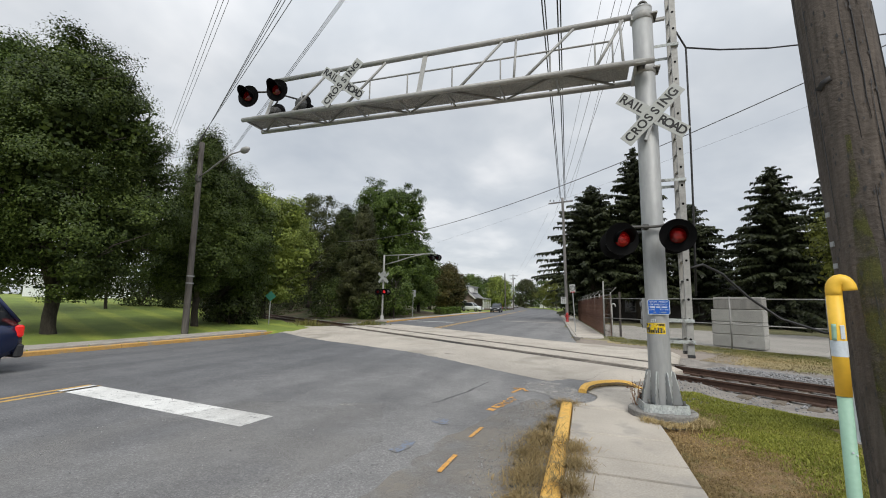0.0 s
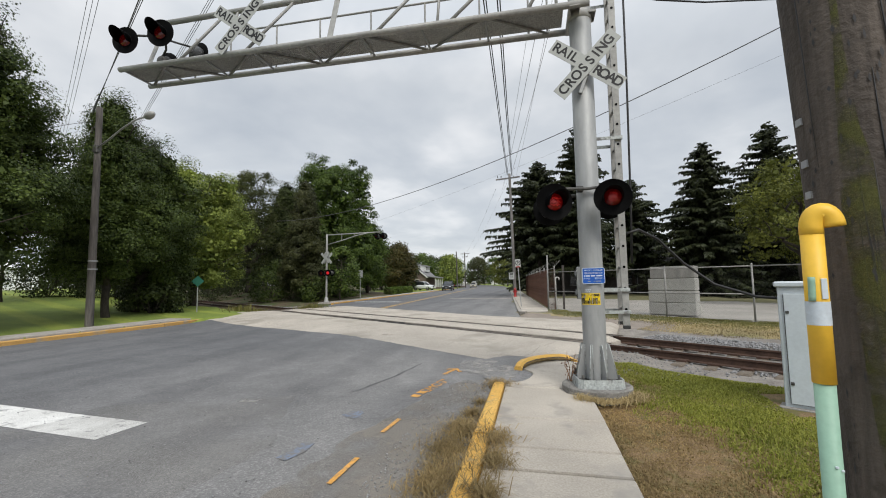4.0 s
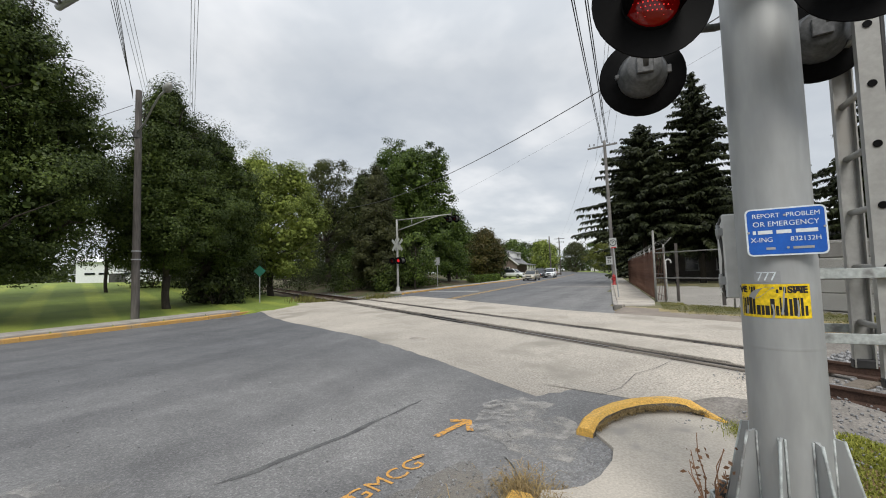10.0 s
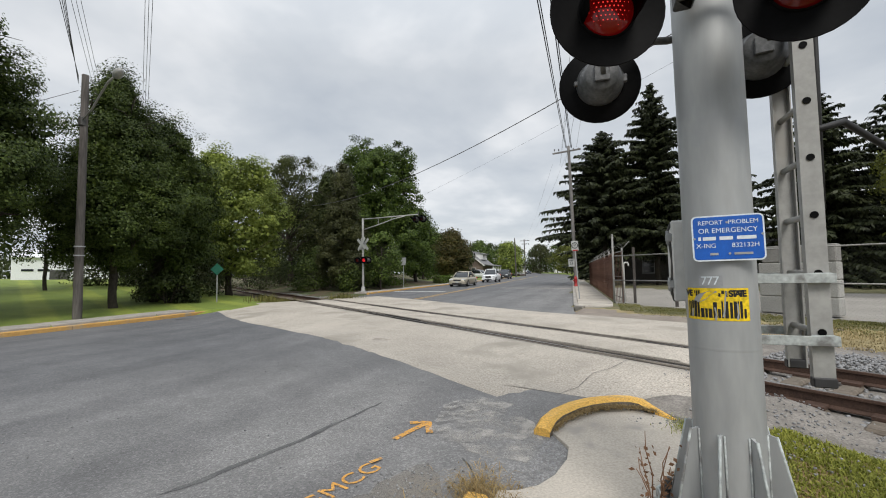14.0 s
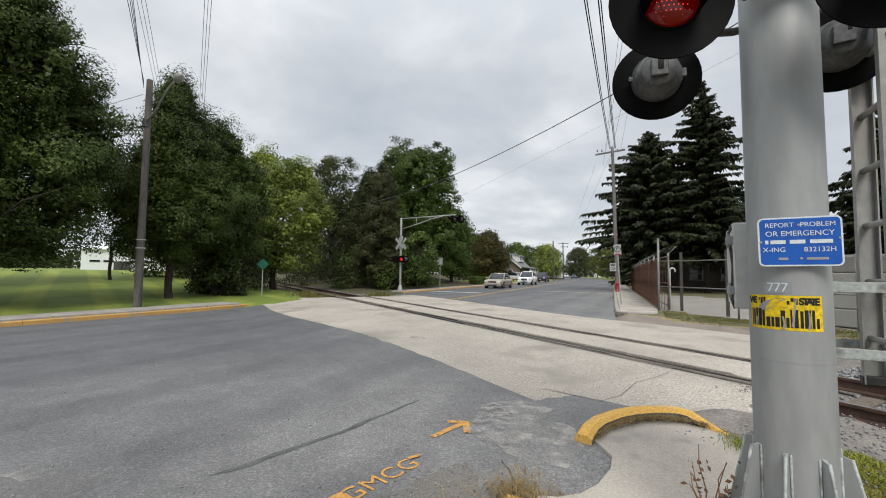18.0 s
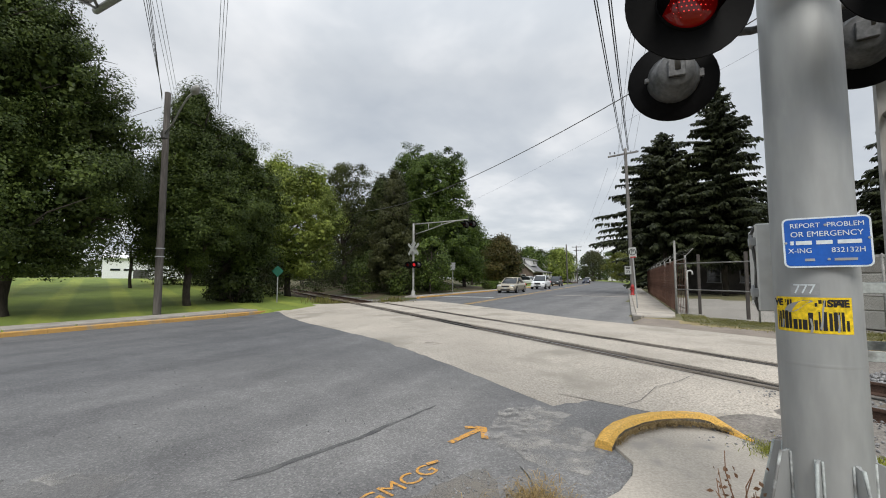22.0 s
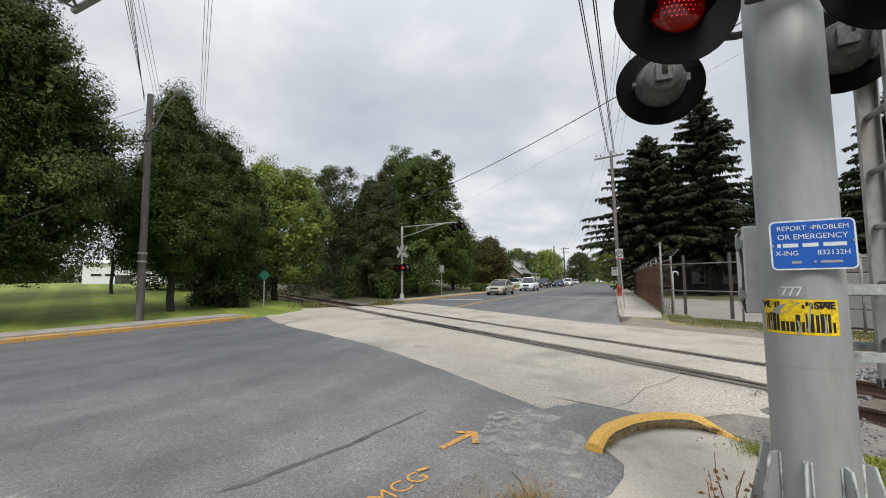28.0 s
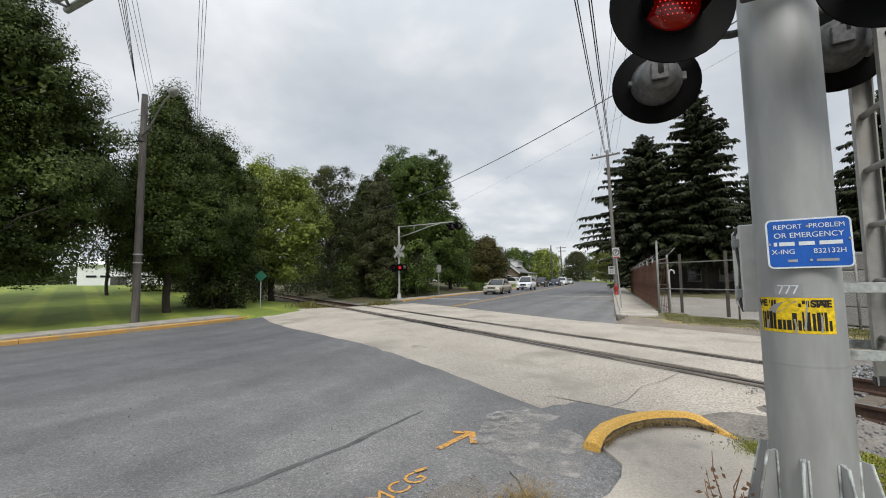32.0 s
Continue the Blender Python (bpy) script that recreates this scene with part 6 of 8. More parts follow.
def crown_points(n_clumps, per, h0, h1, radius, rng, shape="oval", clump=0.45, lean=(0, 0), hollow=0.45, squash=0.75):
    """Leaf places gathered in clumps on the outer shell of a crown, with gaps between them."""
    pts, hubs, face = [], [], []
    seed = rng.uniform(0, 100)
    if shape in ("pear", "egg", "round"):
        # boughs: pointed upright lobes packed on the crown's envelope
        n_lobes = 26 if shape == "round" else 34
        lobes = []
        for i in range(n_lobes):
            u = ((i + 0.5) / n_lobes) ** 0.9
            if shape == "round":
                prof = math.sin(math.pi * min(1, u * 0.7 + 0.2)) ** 0.6
            elif shape == "egg":
                prof = (0.55 + 0.45 * (u / 0.3)) if u < 0.3 else math.cos((u - 0.3) / 0.7 * 1.5) ** 0.75
            else:
                prof = (min(1, u / 0.18) ** 0.5) * (1 - max(0, (u - 0.18) / 0.82)) ** 0.95
            az = i * 2.39996 + rng.uniform(-0.4, 0.4)
            q = radius * prof * rng.uniform(0.46, 0.7)
            lobes.append((q * math.cos(az), q * math.sin(az), h0 + (h1 - h0) * u * 0.84 + 0.3, radius * (0.24 + 0.16 * prof) * rng.uniform(0.85, 1.1)))
        if shape != "round":
            lobes.append((0, 0, h1 - radius * 0.4, radius * 0.2))
        wt = np.array([l[3] ** 2 for l in lobes]); wt /= wt.sum()
        for _ in range(n_clumps):
            x, y, z, r = lobes[rng.choice(len(lobes), p=wt)]
            d = rng.normal(size=3); d /= np.linalg.norm(d)
            rr = r * (hollow + (1 - hollow) * rng.uniform() ** 0.35)
            up = 1.0 + (0.15 if shape == "round" else 0.9) * max(0, d[2]) * rng.uniform(0.4, 1)
            c = np.array([x + d[0] * rr * (1 - 0.35 * max(0, d[2])), y + d[1] * rr * (1 - 0.35 * max(0, d[2])), max(h0 - 0.2, z + d[2] * rr * up)])
            hubs.append(c)
            k = int(per * rng.uniform(0.5, 1.5))
            q = np.clip(rng.normal(size=(k, 3)), -1.35, 1.35) * clump * rng.uniform(0.4, 0.8)
            q[:, 2] *= squash
            pts.append(c + q)
            face.append(np.tile(d, (k, 1)) + q / clump * 0.6)
        return np.concatenate(pts), lobes, np.concatenate(face)
    for _ in range(n_clumps):
        u = rng.uniform(0, 1) ** 0.85
        az = rng.uniform(0, 2 * math.pi)
        if shape == "oval":
            prof = math.sin(math.pi * min(1, u * 0.86 + 0.12)) ** 0.65
        elif shape == "pear":
            prof = (min(1, u / 0.2) ** 0.6) * (1 - max(0, (u - 0.2) / 0.8)) ** 0.95
        elif shape == "egg":
            prof = (0.55 + 0.45 * (u / 0.3)) if u < 0.3 else math.cos((u - 0.3) / 0.7 * 1.5) ** 0.75
        elif shape == "cone":
            prof = min(1, u / 0.1) * (1 - u) ** 0.8
        else:
            prof = math.sqrt(max(0, 1 - (u * 1.7 - 0.75) ** 2)) if abs(u * 1.7 - 0.75) < 1 else 0
        bump = 1 + 0.38 * noise.noise(Vector((math.cos(az) * 1.4 + seed, math.sin(az) * 1.4, u * 3.2)))
        r = radius * prof * bump * (hollow + (1 - hollow) * rng.uniform(0, 1) ** 0.4)
        c = np.array([r * math.cos(az) + lean[0] * u, r * math.sin(az) + lean[1] * u, h0 + (h1 - h0) * u])
        hubs.append(c)
        k = int(per * rng.uniform(0.5, 1.5))
        q = np.clip(rng.normal(size=(k, 3)), -1.5, 1.5) * clump * rng.uniform(0.6, 1.2)
        q[:, 2] *= squash
        pts.append(c + q)
        face.append(np.tile(np.array([math.cos(az), math.sin(az), 0.3]), (k, 1)) * 0.4 + q / clump * 0.8)
    return np.concatenate(pts), [], np.concatenate(face)


def limb(g, p, q, r0, r1, rng, n=5):
    p, q = Vector(p), Vector(q)
    pts, rs = [], []
    for i in range(n + 1):
        u = i / n
        c = p.lerp(q, u)
        c.z += math.sin(math.pi * u) * 0.12 * (q - p).length * (0.6 if q.z > p.z else 0.2)
        c += Vector(rng.normal(size=3)) * 0.035 * (q - p).length * (1 if 0 < i < n else 0)
        pts.append(c); rs.append(r0 + (r1 - r0) * u)
    g.path(pts, rs, 7)
    return pts


def broad_tree(name, at, h, radius, leaf, label, clumps=260, per=90, size=0.12, base=1.8, trunk=0.17, shape="pear", seed=1, bark="bark", clump=0.42, limbs=12, hollow=0.45, lean=(0, 0), squash=0.75, cat="tree", inner_leaves=260):
    rng = np.random.default_rng(seed)
    t = thing(name, Matrix.Translation(at), label, cat)
    fork = base * 0.85
    tg = Geo()
    k = 10
    pts = [(0.05 * math.sin(i) * (i > 0), 0.05 * math.cos(i * 1.3) * (i > 0), -0.4 + (fork + 0.4) * i / 5) for i in range(6)]
    tg.path(pts, [trunk * 1.55, trunk * 1.2, trunk * 1.05, trunk, trunk * 1.0, trunk * 1.12], 12)
    part("trunk", tg, M[bark], t)
    pts2, lobes, face = crown_points(clumps, per, base, h, radius, rng, shape, clump, lean, hollow, squash)
    lg = Geo()
    stem = limb(lg, (0, 0, fork), (lean[0] * 0.8, lean[1] * 0.8, h * 0.9), trunk * 0.8, 0.02, rng, 8)
    for i in range(limbs):
        az, u = 2 * math.pi * i / limbs * 1.618 * 2, (i + 0.5) / limbs
        z0 = fork + (h - fork) * u * 0.5
        z1 = base + (h - base) * (0.12 + 0.7 * u)
        rr = radius * (0.66 if u < 0.4 else 0.66 - 0.5 * (u - 0.4))
        tips = limb(lg, (0.02 + lean[0] * u * 0.4, lean[1] * u * 0.4, z0), (rr * math.cos(az) + lean[0] * u, rr * math.sin(az) + lean[1] * u, z1), trunk * 0.55 * (1 - 0.5 * u), 0.012, rng, 6)
        for j in (3, 4, 5):
            o = tips[j]
            limb(lg, o, (o.x + rng.normal() * 0.9, o.y + rng.normal() * 0.9, o.z + rng.uniform(0.1, 1.0)), trunk * 0.16, 0.006, rng, 3)
    part("branchwork", lg, M[bark], t)
    v, f = leaf_quads(pts2, size, rng, facing=face)
    # inner leaves close the boughs
    inner = [np.array(l[:3]) + np.clip(rng.normal(size=(inner_leaves, 3)), -1.4, 1.4) * l[3] * 0.33 for l in lobes]
    if inner:
        v2, f2 = leaf_quads(np.concatenate(inner), size * 2.4, rng)
        f = np.concatenate([f, f2 + len(v)])
        v = np.concatenate([v, v2])
    part("crown", fast_mesh("crown", v, f, [M[leaf]]), None, t)
    return t


def spruce(name, at, h, radius, label, seed=1, mat="needles", bare=0.06, droop=0.36, gap=0.34, dens=1.0, cat="conifer"):
    rng = np.random.default_rng(seed)
    t = thing(name, Matrix.Translation(at), label, cat)
    part("trunk", Geo().tube((0, 0, -0.4), (0, 0, h * 0.97), 0.26, 0.02, 10), M["bark"], t)
    bg = Geo()
    P, D, S = [], [], []
    z = h * bare
    while z < h - 0.15:
        u = (z - h * bare) / (h * (1 - bare))
        L = radius * (1 - u) ** 0.72 * (0.68 + 0.45 * rng.uniform())
        k = int(10 - 4 * u)
        a0 = rng.uniform(0, 7)
        for i in range(k):
            az = a0 + 2 * math.pi * i / k + rng.normal() * 0.4
            ln = max(0.25, L * rng.uniform(0.45, 1.12))
            zb = z + rng.uniform(-1.7, 1.7) * gap * (1 - 0.6 * u)
            dz = -droop * ln * rng.uniform(0.5, 1.3) + 0.32 * ln * u
            rise = 0.12 * ln
            dirx, diry = math.cos(az), math.sin(az)
            m = max(3, int(ln / 0.1 * dens))
            for j in range(m):
                q = (j + 0.6) / m
                zz = zb + dz * q + rise * math.sin(q * 2.6) + 0.1 * ln * q ** 3
                c = (dirx * ln * q, diry * ln * q, zz)
                w = 0.54 * (1 - q * 0.3) * (0.55 + 0.45 * min(1, ln / 2.5))
                for sgn in (-1, 1):
                    P.append(c)
                    D.append((dirx * 0.6 - sgn * diry * 0.8, diry * 0.6 + sgn * dirx * 0.8, -0.4 - 0.75 * rng.uniform()))
                    S.append(w * rng.uniform(0.7, 1.3))
                if rng.uniform() < 0.75:
                    P.append(c); D.append((dirx * 0.25 + rng.normal() * 0.25, diry * 0.25 + rng.normal() * 0.25, -1.0)); S.append(w * rng.uniform(0.6, 1.5))
            if ln > 0.9:
                bg.path([(0, 0, zb), (dirx * ln * 0.5, diry * ln * 0.5, zb + dz * 0.5 + rise * 0.95), (dirx * ln * 0.95, diry * ln * 0.95, zb + dz * 0.95 + rise * 0.6)], [0.035, 0.02, 0.006], 4)
        z += gap * rng.uniform(0.75, 1.25) * (1 - 0.4 * u)
    P, D, S = np.array(P), np.array(D), np.array(S)
    D /= np.linalg.norm(D, axis=1, keepdims=True)
    u = rng.normal(size=D.shape) * 0.5; u[:, 2] += 1.0
    W = np.cross(D, u); W /= np.linalg.norm(W, axis=1, keepdims=True)
    ln, wd = S[:, None], (S * rng.uniform(0.13, 0.27, len(S)))[:, None]
    v = np.stack([P - W * wd * 0.35, P + D * ln * 0.5 - W * wd, P + D * ln, P + D * ln * 0.5 + W * wd], 1).reshape(-1, 3)
    part("branchwork", bg, M["bark"], t)
    part("crown", fast_mesh("crown", v, np.arange(4 * len(P)).reshape(-1, 4), [M[mat]]), None, t)
    return t


def bush(name, at, h, radius, leaf, label, seed=1, clumps=60, per=70, size=0.12, cat="bush"):
    rng = np.random.default_rng(seed)
    t = thing(name, Matrix.Translation(at), label, cat)
    pts, hubs, face = crown_points(clumps, per, 0.05, h, radius, rng, "dome", 0.3 * min(1.5, h / 1.6), hollow=0.3)
    pts[:, 2] = np.maximum(pts[:, 2], 0.02)
    g = Geo()
    for i in range(7):
        limb(g, (0, 0, -0.2), (radius * 0.6 * math.cos(i * 0.9), radius * 0.6 * math.sin(i * 0.9), h * 0.7), 0.04, 0.01, rng, 4)
    part("branchwork", g, M["bark"], t)
    v, f = leaf_quads(pts, size, rng, facing=face)
    part("foliage", fast_mesh("foliage", v, f, [M[leaf]]), None, t)
    return t


broad_tree("pear_tree", (-19.4, 2.55, 0.0), 11.6, 4.35, "leaf_pear", "dense dark green street tree on the lawn", 1000, 200, 0.09, 1.75, 0.21, "egg", 11, limbs=24, hollow=0.35, inner_leaves=420)
broad_tree("pear_tree", (-19.4, 8.45, 0.05), 10.5, 2.75, "leaf_pear", "dense dark green tree behind the lamp pole", 620, 190, 0.09, 1.75, 0.15, "pear", 12, limbs=14, hollow=0.3, inner_leaves=400)
broad_tree("pear_tree", (-20.6, 10.9, 0.1), 9.3, 3.3, "leaf_pear", "wide dark green tree beside the railway", 680, 200, 0.095, 1.6, 0.16, "egg", 13, limbs=14, hollow=0.3, inner_leaves=400)
broad_tree("pear_tree", (-31.0, 11.6, 0.5), 8.4, 3.6, "leaf_pear", "airy green tree standing on the lawn", 130, 110, 0.13, 2.2, 0.09, "oval", 14, limbs=16, hollow=0.3)
broad_tree("maple_tree", (-28.5, 2.6, 0.6), 15.0, 4.2, "leaf_big", "tall wide tree behind the street tree on the lawn", 680, 170, 0.13, 1.0, 0.3, "round", 29, clump=0.55, limbs=16)
broad_tree("pear_tree", (-33, 20, 0.6), 8.6, 4.2, "leaf_deep", "dark tree at the back of the lawn", 190, 100, 0.17, 1.4, 0.16, "oval", 15)
broad_tree("maple_tree", (-24.2, 18.3, 0.2), 10.2, 3.8, "leaf_lime", "light yellow-green maple beside the track", 340, 150, 0.13, 1.6, 0.2, "round", 16, clump=0.5, hollow=0.5)
broad_tree("dark_tree", (-26.0, 26.3, 1.2), 11.6, 3.2, "leaf_bronze", "slim dark tree with sky showing through", 180, 150, 0.13, 2.0, 0.2, "round", 17, clump=0.5, hollow=0.45, limbs=20, inner_leaves=12)
broad_tree("dark_tree", (-26.0, 31.8, 0.8), 11.6, 2.7, "leaf_deep", "dark tree behind the slim one", 210, 120, 0.17, 1.6, 0.16, "egg", 27, clump=0.5, hollow=0.2, limbs=12)
broad_tree("maple_tree", (-21.9, 34.6, 0.1), 15.5, 5.6, "leaf_big", "large rounded green tree beyond the crossing", 380, 250, 0.16, 2.0, 0.3, "round", 18, clump=0.55, hollow=0.5, limbs=16)
broad_tree("maple_tree", (-19.9, 39.0, 0.1), 8.2, 2.3, "leaf_big", "green tree leaning over the pavement", 230, 100, 0.19, 1.6, 0.2, "oval", 28, clump=0.55, hollow=0.45)
broad_tree("cedar_tree", (-19.6, 25.0, 0.1), 10.6, 2.6, "cedar", "tall narrow dark cedar behind the far signal", 380, 140, 0.13, 0.5, 0.16, "pear", 19, clump=0.4, hollow=0.35, cat="conifer")
broad_tree("dogwood_tree", (-17.2, 26.6, 0.1), 4.3, 1.7, "leaf_maple", "small bright green tree beside the pavement", 90, 70, 0.17, 1.0, 0.08, "oval", 20, clump=0.3)
broad_tree("plum_tree", (-22.6, 58.5, 0.1), 7.6, 3.0, "leaf_plum", "bronze-tinged tree before the house", 150, 80, 0.28, 1.2, 0.15, "oval", 21, clump=0.5)
for i, (x, y, h, r, lf) in enumerate(((-19.6, 10.9, 1.4, 1.3, "leaf_deep"), (-21.2, 12.4, 2.0, 1.6, "cedar"), (-22.8, 14.2, 2.8, 1.8, "leaf_deep"), (-24.2, 16.0, 2.4, 1.6, "leaf_deep"), (-18.3, 24.6, 1.9, 1.4, "leaf_pear"), (-20.5, 27.0, 3.0, 2.0, "leaf_deep"), (-23.0, 26.0, 3.2, 2.2, "leaf_pear"), (-18.6, 28.6, 2.4, 1.5, "leaf_big"), (-26.5, 30.0, 3.4, 2.3, "leaf_deep"), (-30.5, 34.0, 3.8, 2.6, "leaf_deep"), (-34, 31, 4.5, 3.0, "leaf_deep"), (-36, 36, 6, 3.6, "leaf_deep"), (-34.0, 16.0, 2.6, 2.0, "leaf_deep"), (-32.0, 18.6, 3.0, 2.2, "leaf_deep"), (-36.5, 20.0, 3.4, 2.4, "leaf_deep"), (-29.5, 19.8, 2.8, 2.0, "leaf_deep"), (-18.8, 30.5, 2.6, 1.7, "leaf_big"), (-41, 36, 7, 4, "leaf_deep"), (-47, 32, 7, 4.5, "leaf_deep"))):
    z = ground_z(x, y)
    bush("bush", (x, y, z), h, r, lf, "dark leafy bush beside the railway cutting" if x < -21 else "low green shrub near the crossing", 40 + i, int(26 * r), 80, 0.15)
for i, (x, y, L) in enumerate(((-18.5, 44, 5), (-19.2, 50.5, 5), (-20.6, 56, 5))):
    rng = np.random.default_rng(60 + i)
    t = thing("hedge", pose(x, y, 0.05, 0, 0, 4), "clipped green hedge beside the pavement", "hedge")
    pts = np.stack([rng.uniform(-0.6, 0.6, 4200), rng.uniform(-L / 2, L / 2, 4200), rng.uniform(0.0, 0.95, 4200)], 1)
    v, f = leaf_quads(pts, 0.16, rng)
    part("foliage", fast_mesh("foliage", v, f, [M["leaf_big"]]), None, t)
    part("core", Geo().box((0, 0, 0.35), (0.8, L * 0.95, 0.7), bevel=0.1), M["cedar"], t)

spruce("spruce_tree", (-0.2, 37.0, 0.0), 14.0, 6.1, "broad dark spruce beside the road", 1, bare=0.29, droop=0.24, dens=1.2, gap=0.2)
spruce("spruce_tree", (3.9, 36.8, 0.0), 17.6, 5.3, "tall dark spruce with drooping branches", 2, bare=0.17, dens=1.25, gap=0.3)
spruce("spruce_tree", (9.6, 41.0, 0.0), 12.5, 6.4, "dark spruce behind the gravel lot", 3, bare=0.2, gap=0.32)
spruce("spruce_tree", (14.6, 35.0, 0.0), 14.2, 6.4, "pointed dark spruce behind the gravel lot", 4, bare=0.05, dens=1.2, gap=0.3)
spruce("spruce_tree", (20.4, 36.0, 0.0), 15.8, 6.2, "tall thin spruce at the back of the lot", 5, bare=0.05, gap=0.32)
spruce("spruce_tree", (17.6, 43.0, 0.0), 12.0, 6.4, "dark spruce standing among others behind the lot", 6, bare=0.05)
spruce("spruce_tree", (-1.2, 58, 0.0), 12.0, 5.6, "dark spruce farther along the road", 7, bare=0.06)
spruce("spruce_tree", (27.0, 38.0, 0.0), 13.5, 6.2, "dark spruce at the end of the lot", 8, bare=0.05)
spruce("spruce_tree", (3.0, 53.0, 0.0), 13.0, 6.4, "dark spruce behind the low building", 9, bare=0.05)
spruce("spruce_tree", (34.0, 36.0, 0.0), 13.0, 6.2, "dark spruce closing the back of the lot", 10, bare=0.05)
broad_tree("olive_tree", (13.4, 19.6, 0.0), 8.0, 3.6, "leaf_olive", "yellowing green tree behind the chain-link fence", 110, 130, 0.12, 2.6, 0.2, "round", 22, clump=0.42, hollow=0.3, inner_leaves=60)
broad_tree("olive_tree", (21.0, 27.0, 0.0), 10.5, 4.4, "leaf_olive", "tall yellowing tree behind the lot", 260, 120, 0.16, 1.8, 0.22, "oval", 23, clump=0.55, hollow=0.5)
broad_tree("olive_tree", (27.0, 22.0, 0.0), 9.5, 4.2, "leaf_olive", "wide yellowing tree beside the lot", 260, 120, 0.16, 1.6, 0.22, "oval", 24, clump=0.55, hollow=0.5)
far_rows = [(-33, 78, 9, 4.5, "leaf_big"), (-38, 90, 10, 5, "leaf_deep"), (-31, 104, 9, 4.5, "leaf_maple"), (-24.5, 112, 9, 4, "leaf_lime"), (-29, 128, 10, 5, "leaf_big"), (-35, 150, 11, 5.5, "leaf_deep"), (-24, 168, 12, 4.5, "cedar"),
            (-12, 150, 10, 5.5, "leaf_olive"), (-7, 138, 9.5, 5.5, "leaf_olive"), (-1, 126, 9, 5, "leaf_big"), (-3, 100, 8, 4.2, "leaf_deep"), (3, 84, 9, 4.6, "leaf_deep"), (-42, 60, 11, 5.5, "leaf_deep"), (-34, 48, 11, 5.0, "leaf_big"), (-40, 44, 11, 5.5, "leaf_deep"), (-30, 64, 9, 4.5, "leaf_big"), (-50, 52, 12, 6, "leaf_deep"), (-18, 178, 12, 6, "leaf_big"), (-44, 170, 13, 7, "leaf_deep"), (-27, 190, 13, 6, "leaf_big"), (36, 40, 11, 5.5, "leaf_big"), (44, 30, 11, 5.5, "leaf_olive"), (-26, 71, 6, 2.6, "leaf_deep")]
for i, (x, y, h, r, lf) in enumerate(far_rows):
    broad_tree("distant_tree", (x, y, 0.0), h, r, lf, "distant leafy tree beyond the crossing", 120, 60, 0.42, 1.0, 0.2, "oval", 100 + i, clump=0.75, hollow=0.5, limbs=7)


def woods():
    """A far belt of trees that closes the horizon."""
    rng = np.random.default_rng(77)
    pts = []
    for i in range(420):
        az = rng.uniform(-110, 118)
        d = rng.uniform(170, 260)
        if -4 < az < 13:
            d += 60
        h = rng.uniform(5, 11) * d / 220
        c = np.array([-0.7 - math.sin(math.radians(az)) * d, -2.5 + math.cos(math.radians(az)) * d, 0.0])
        q = rng.normal(size=(110, 3)) * np.array([4.0, 4.0, h * 0.3]) + np.array([0, 0, h * 0.55])
        pts.append(c + q)
    pts = np.concatenate(pts)
    v, f = leaf_quads(pts, 1.5, rng)
    tagged(new("far_woods", fast_mesh("far_woods", v, f, [M["leaf_deep"]])), "distant belt of dark woods along the horizon", "woods", kind="stuff")


woods()


# ---- grass and weeds ----
def blades(name, spots, hmin, hmax, mat, label, seed, width=0.006, lean=0.5, least=0.1):
    rng = np.random.default_rng(seed)
    P = np.array(spots)
    n = len(P)
    patch = np.sin(P[:, 0] * 2.3 + np.sin(P[:, 1] * 1.7) * 1.5) * np.cos(P[:, 1] * 2.1 + np.sin(P[:, 0] * 1.3) * 2)
    h = (rng.uniform(hmin, hmax, n) * (1.0 + 0.3 * patch + 0.15 * np.sin(P[:, 0] * 9.3 + np.sin(P[:, 1] * 4.1) * 3)))[:, None]
    a = rng.uniform(0, 2 * math.pi, n)
    d = np.stack([np.cos(a), np.sin(a), np.zeros(n)], 1)
    s = np.stack([-np.sin(a), np.cos(a), np.zeros(n)], 1) * width * rng.uniform(0.6, 1.4, n)[:, None]
    bend = (rng.uniform(least, 1.0, n) * lean)[:, None]
    up = np.array([0, 0, 1.0])
    mid = P + up * h * 0.6 + d * h * bend * 0.35
    top = P + up * h * (1 - 0.4 * bend) + d * h * bend
    v = np.stack([P - s, P + s, mid + s * 0.8, mid - s * 0.8, top], 1).reshape(-1, 3)
    k = np.arange(n)[:, None] * 5
    f = np.concatenate([k + np.array([[0, 1, 2]]), k + np.array([[0, 2, 3]]), k + np.array([[3, 2, 4]])])
    return tagged(new(name, fast_mesh(name, v, f, [mat], 3)), label, "grass", kind="stuff")


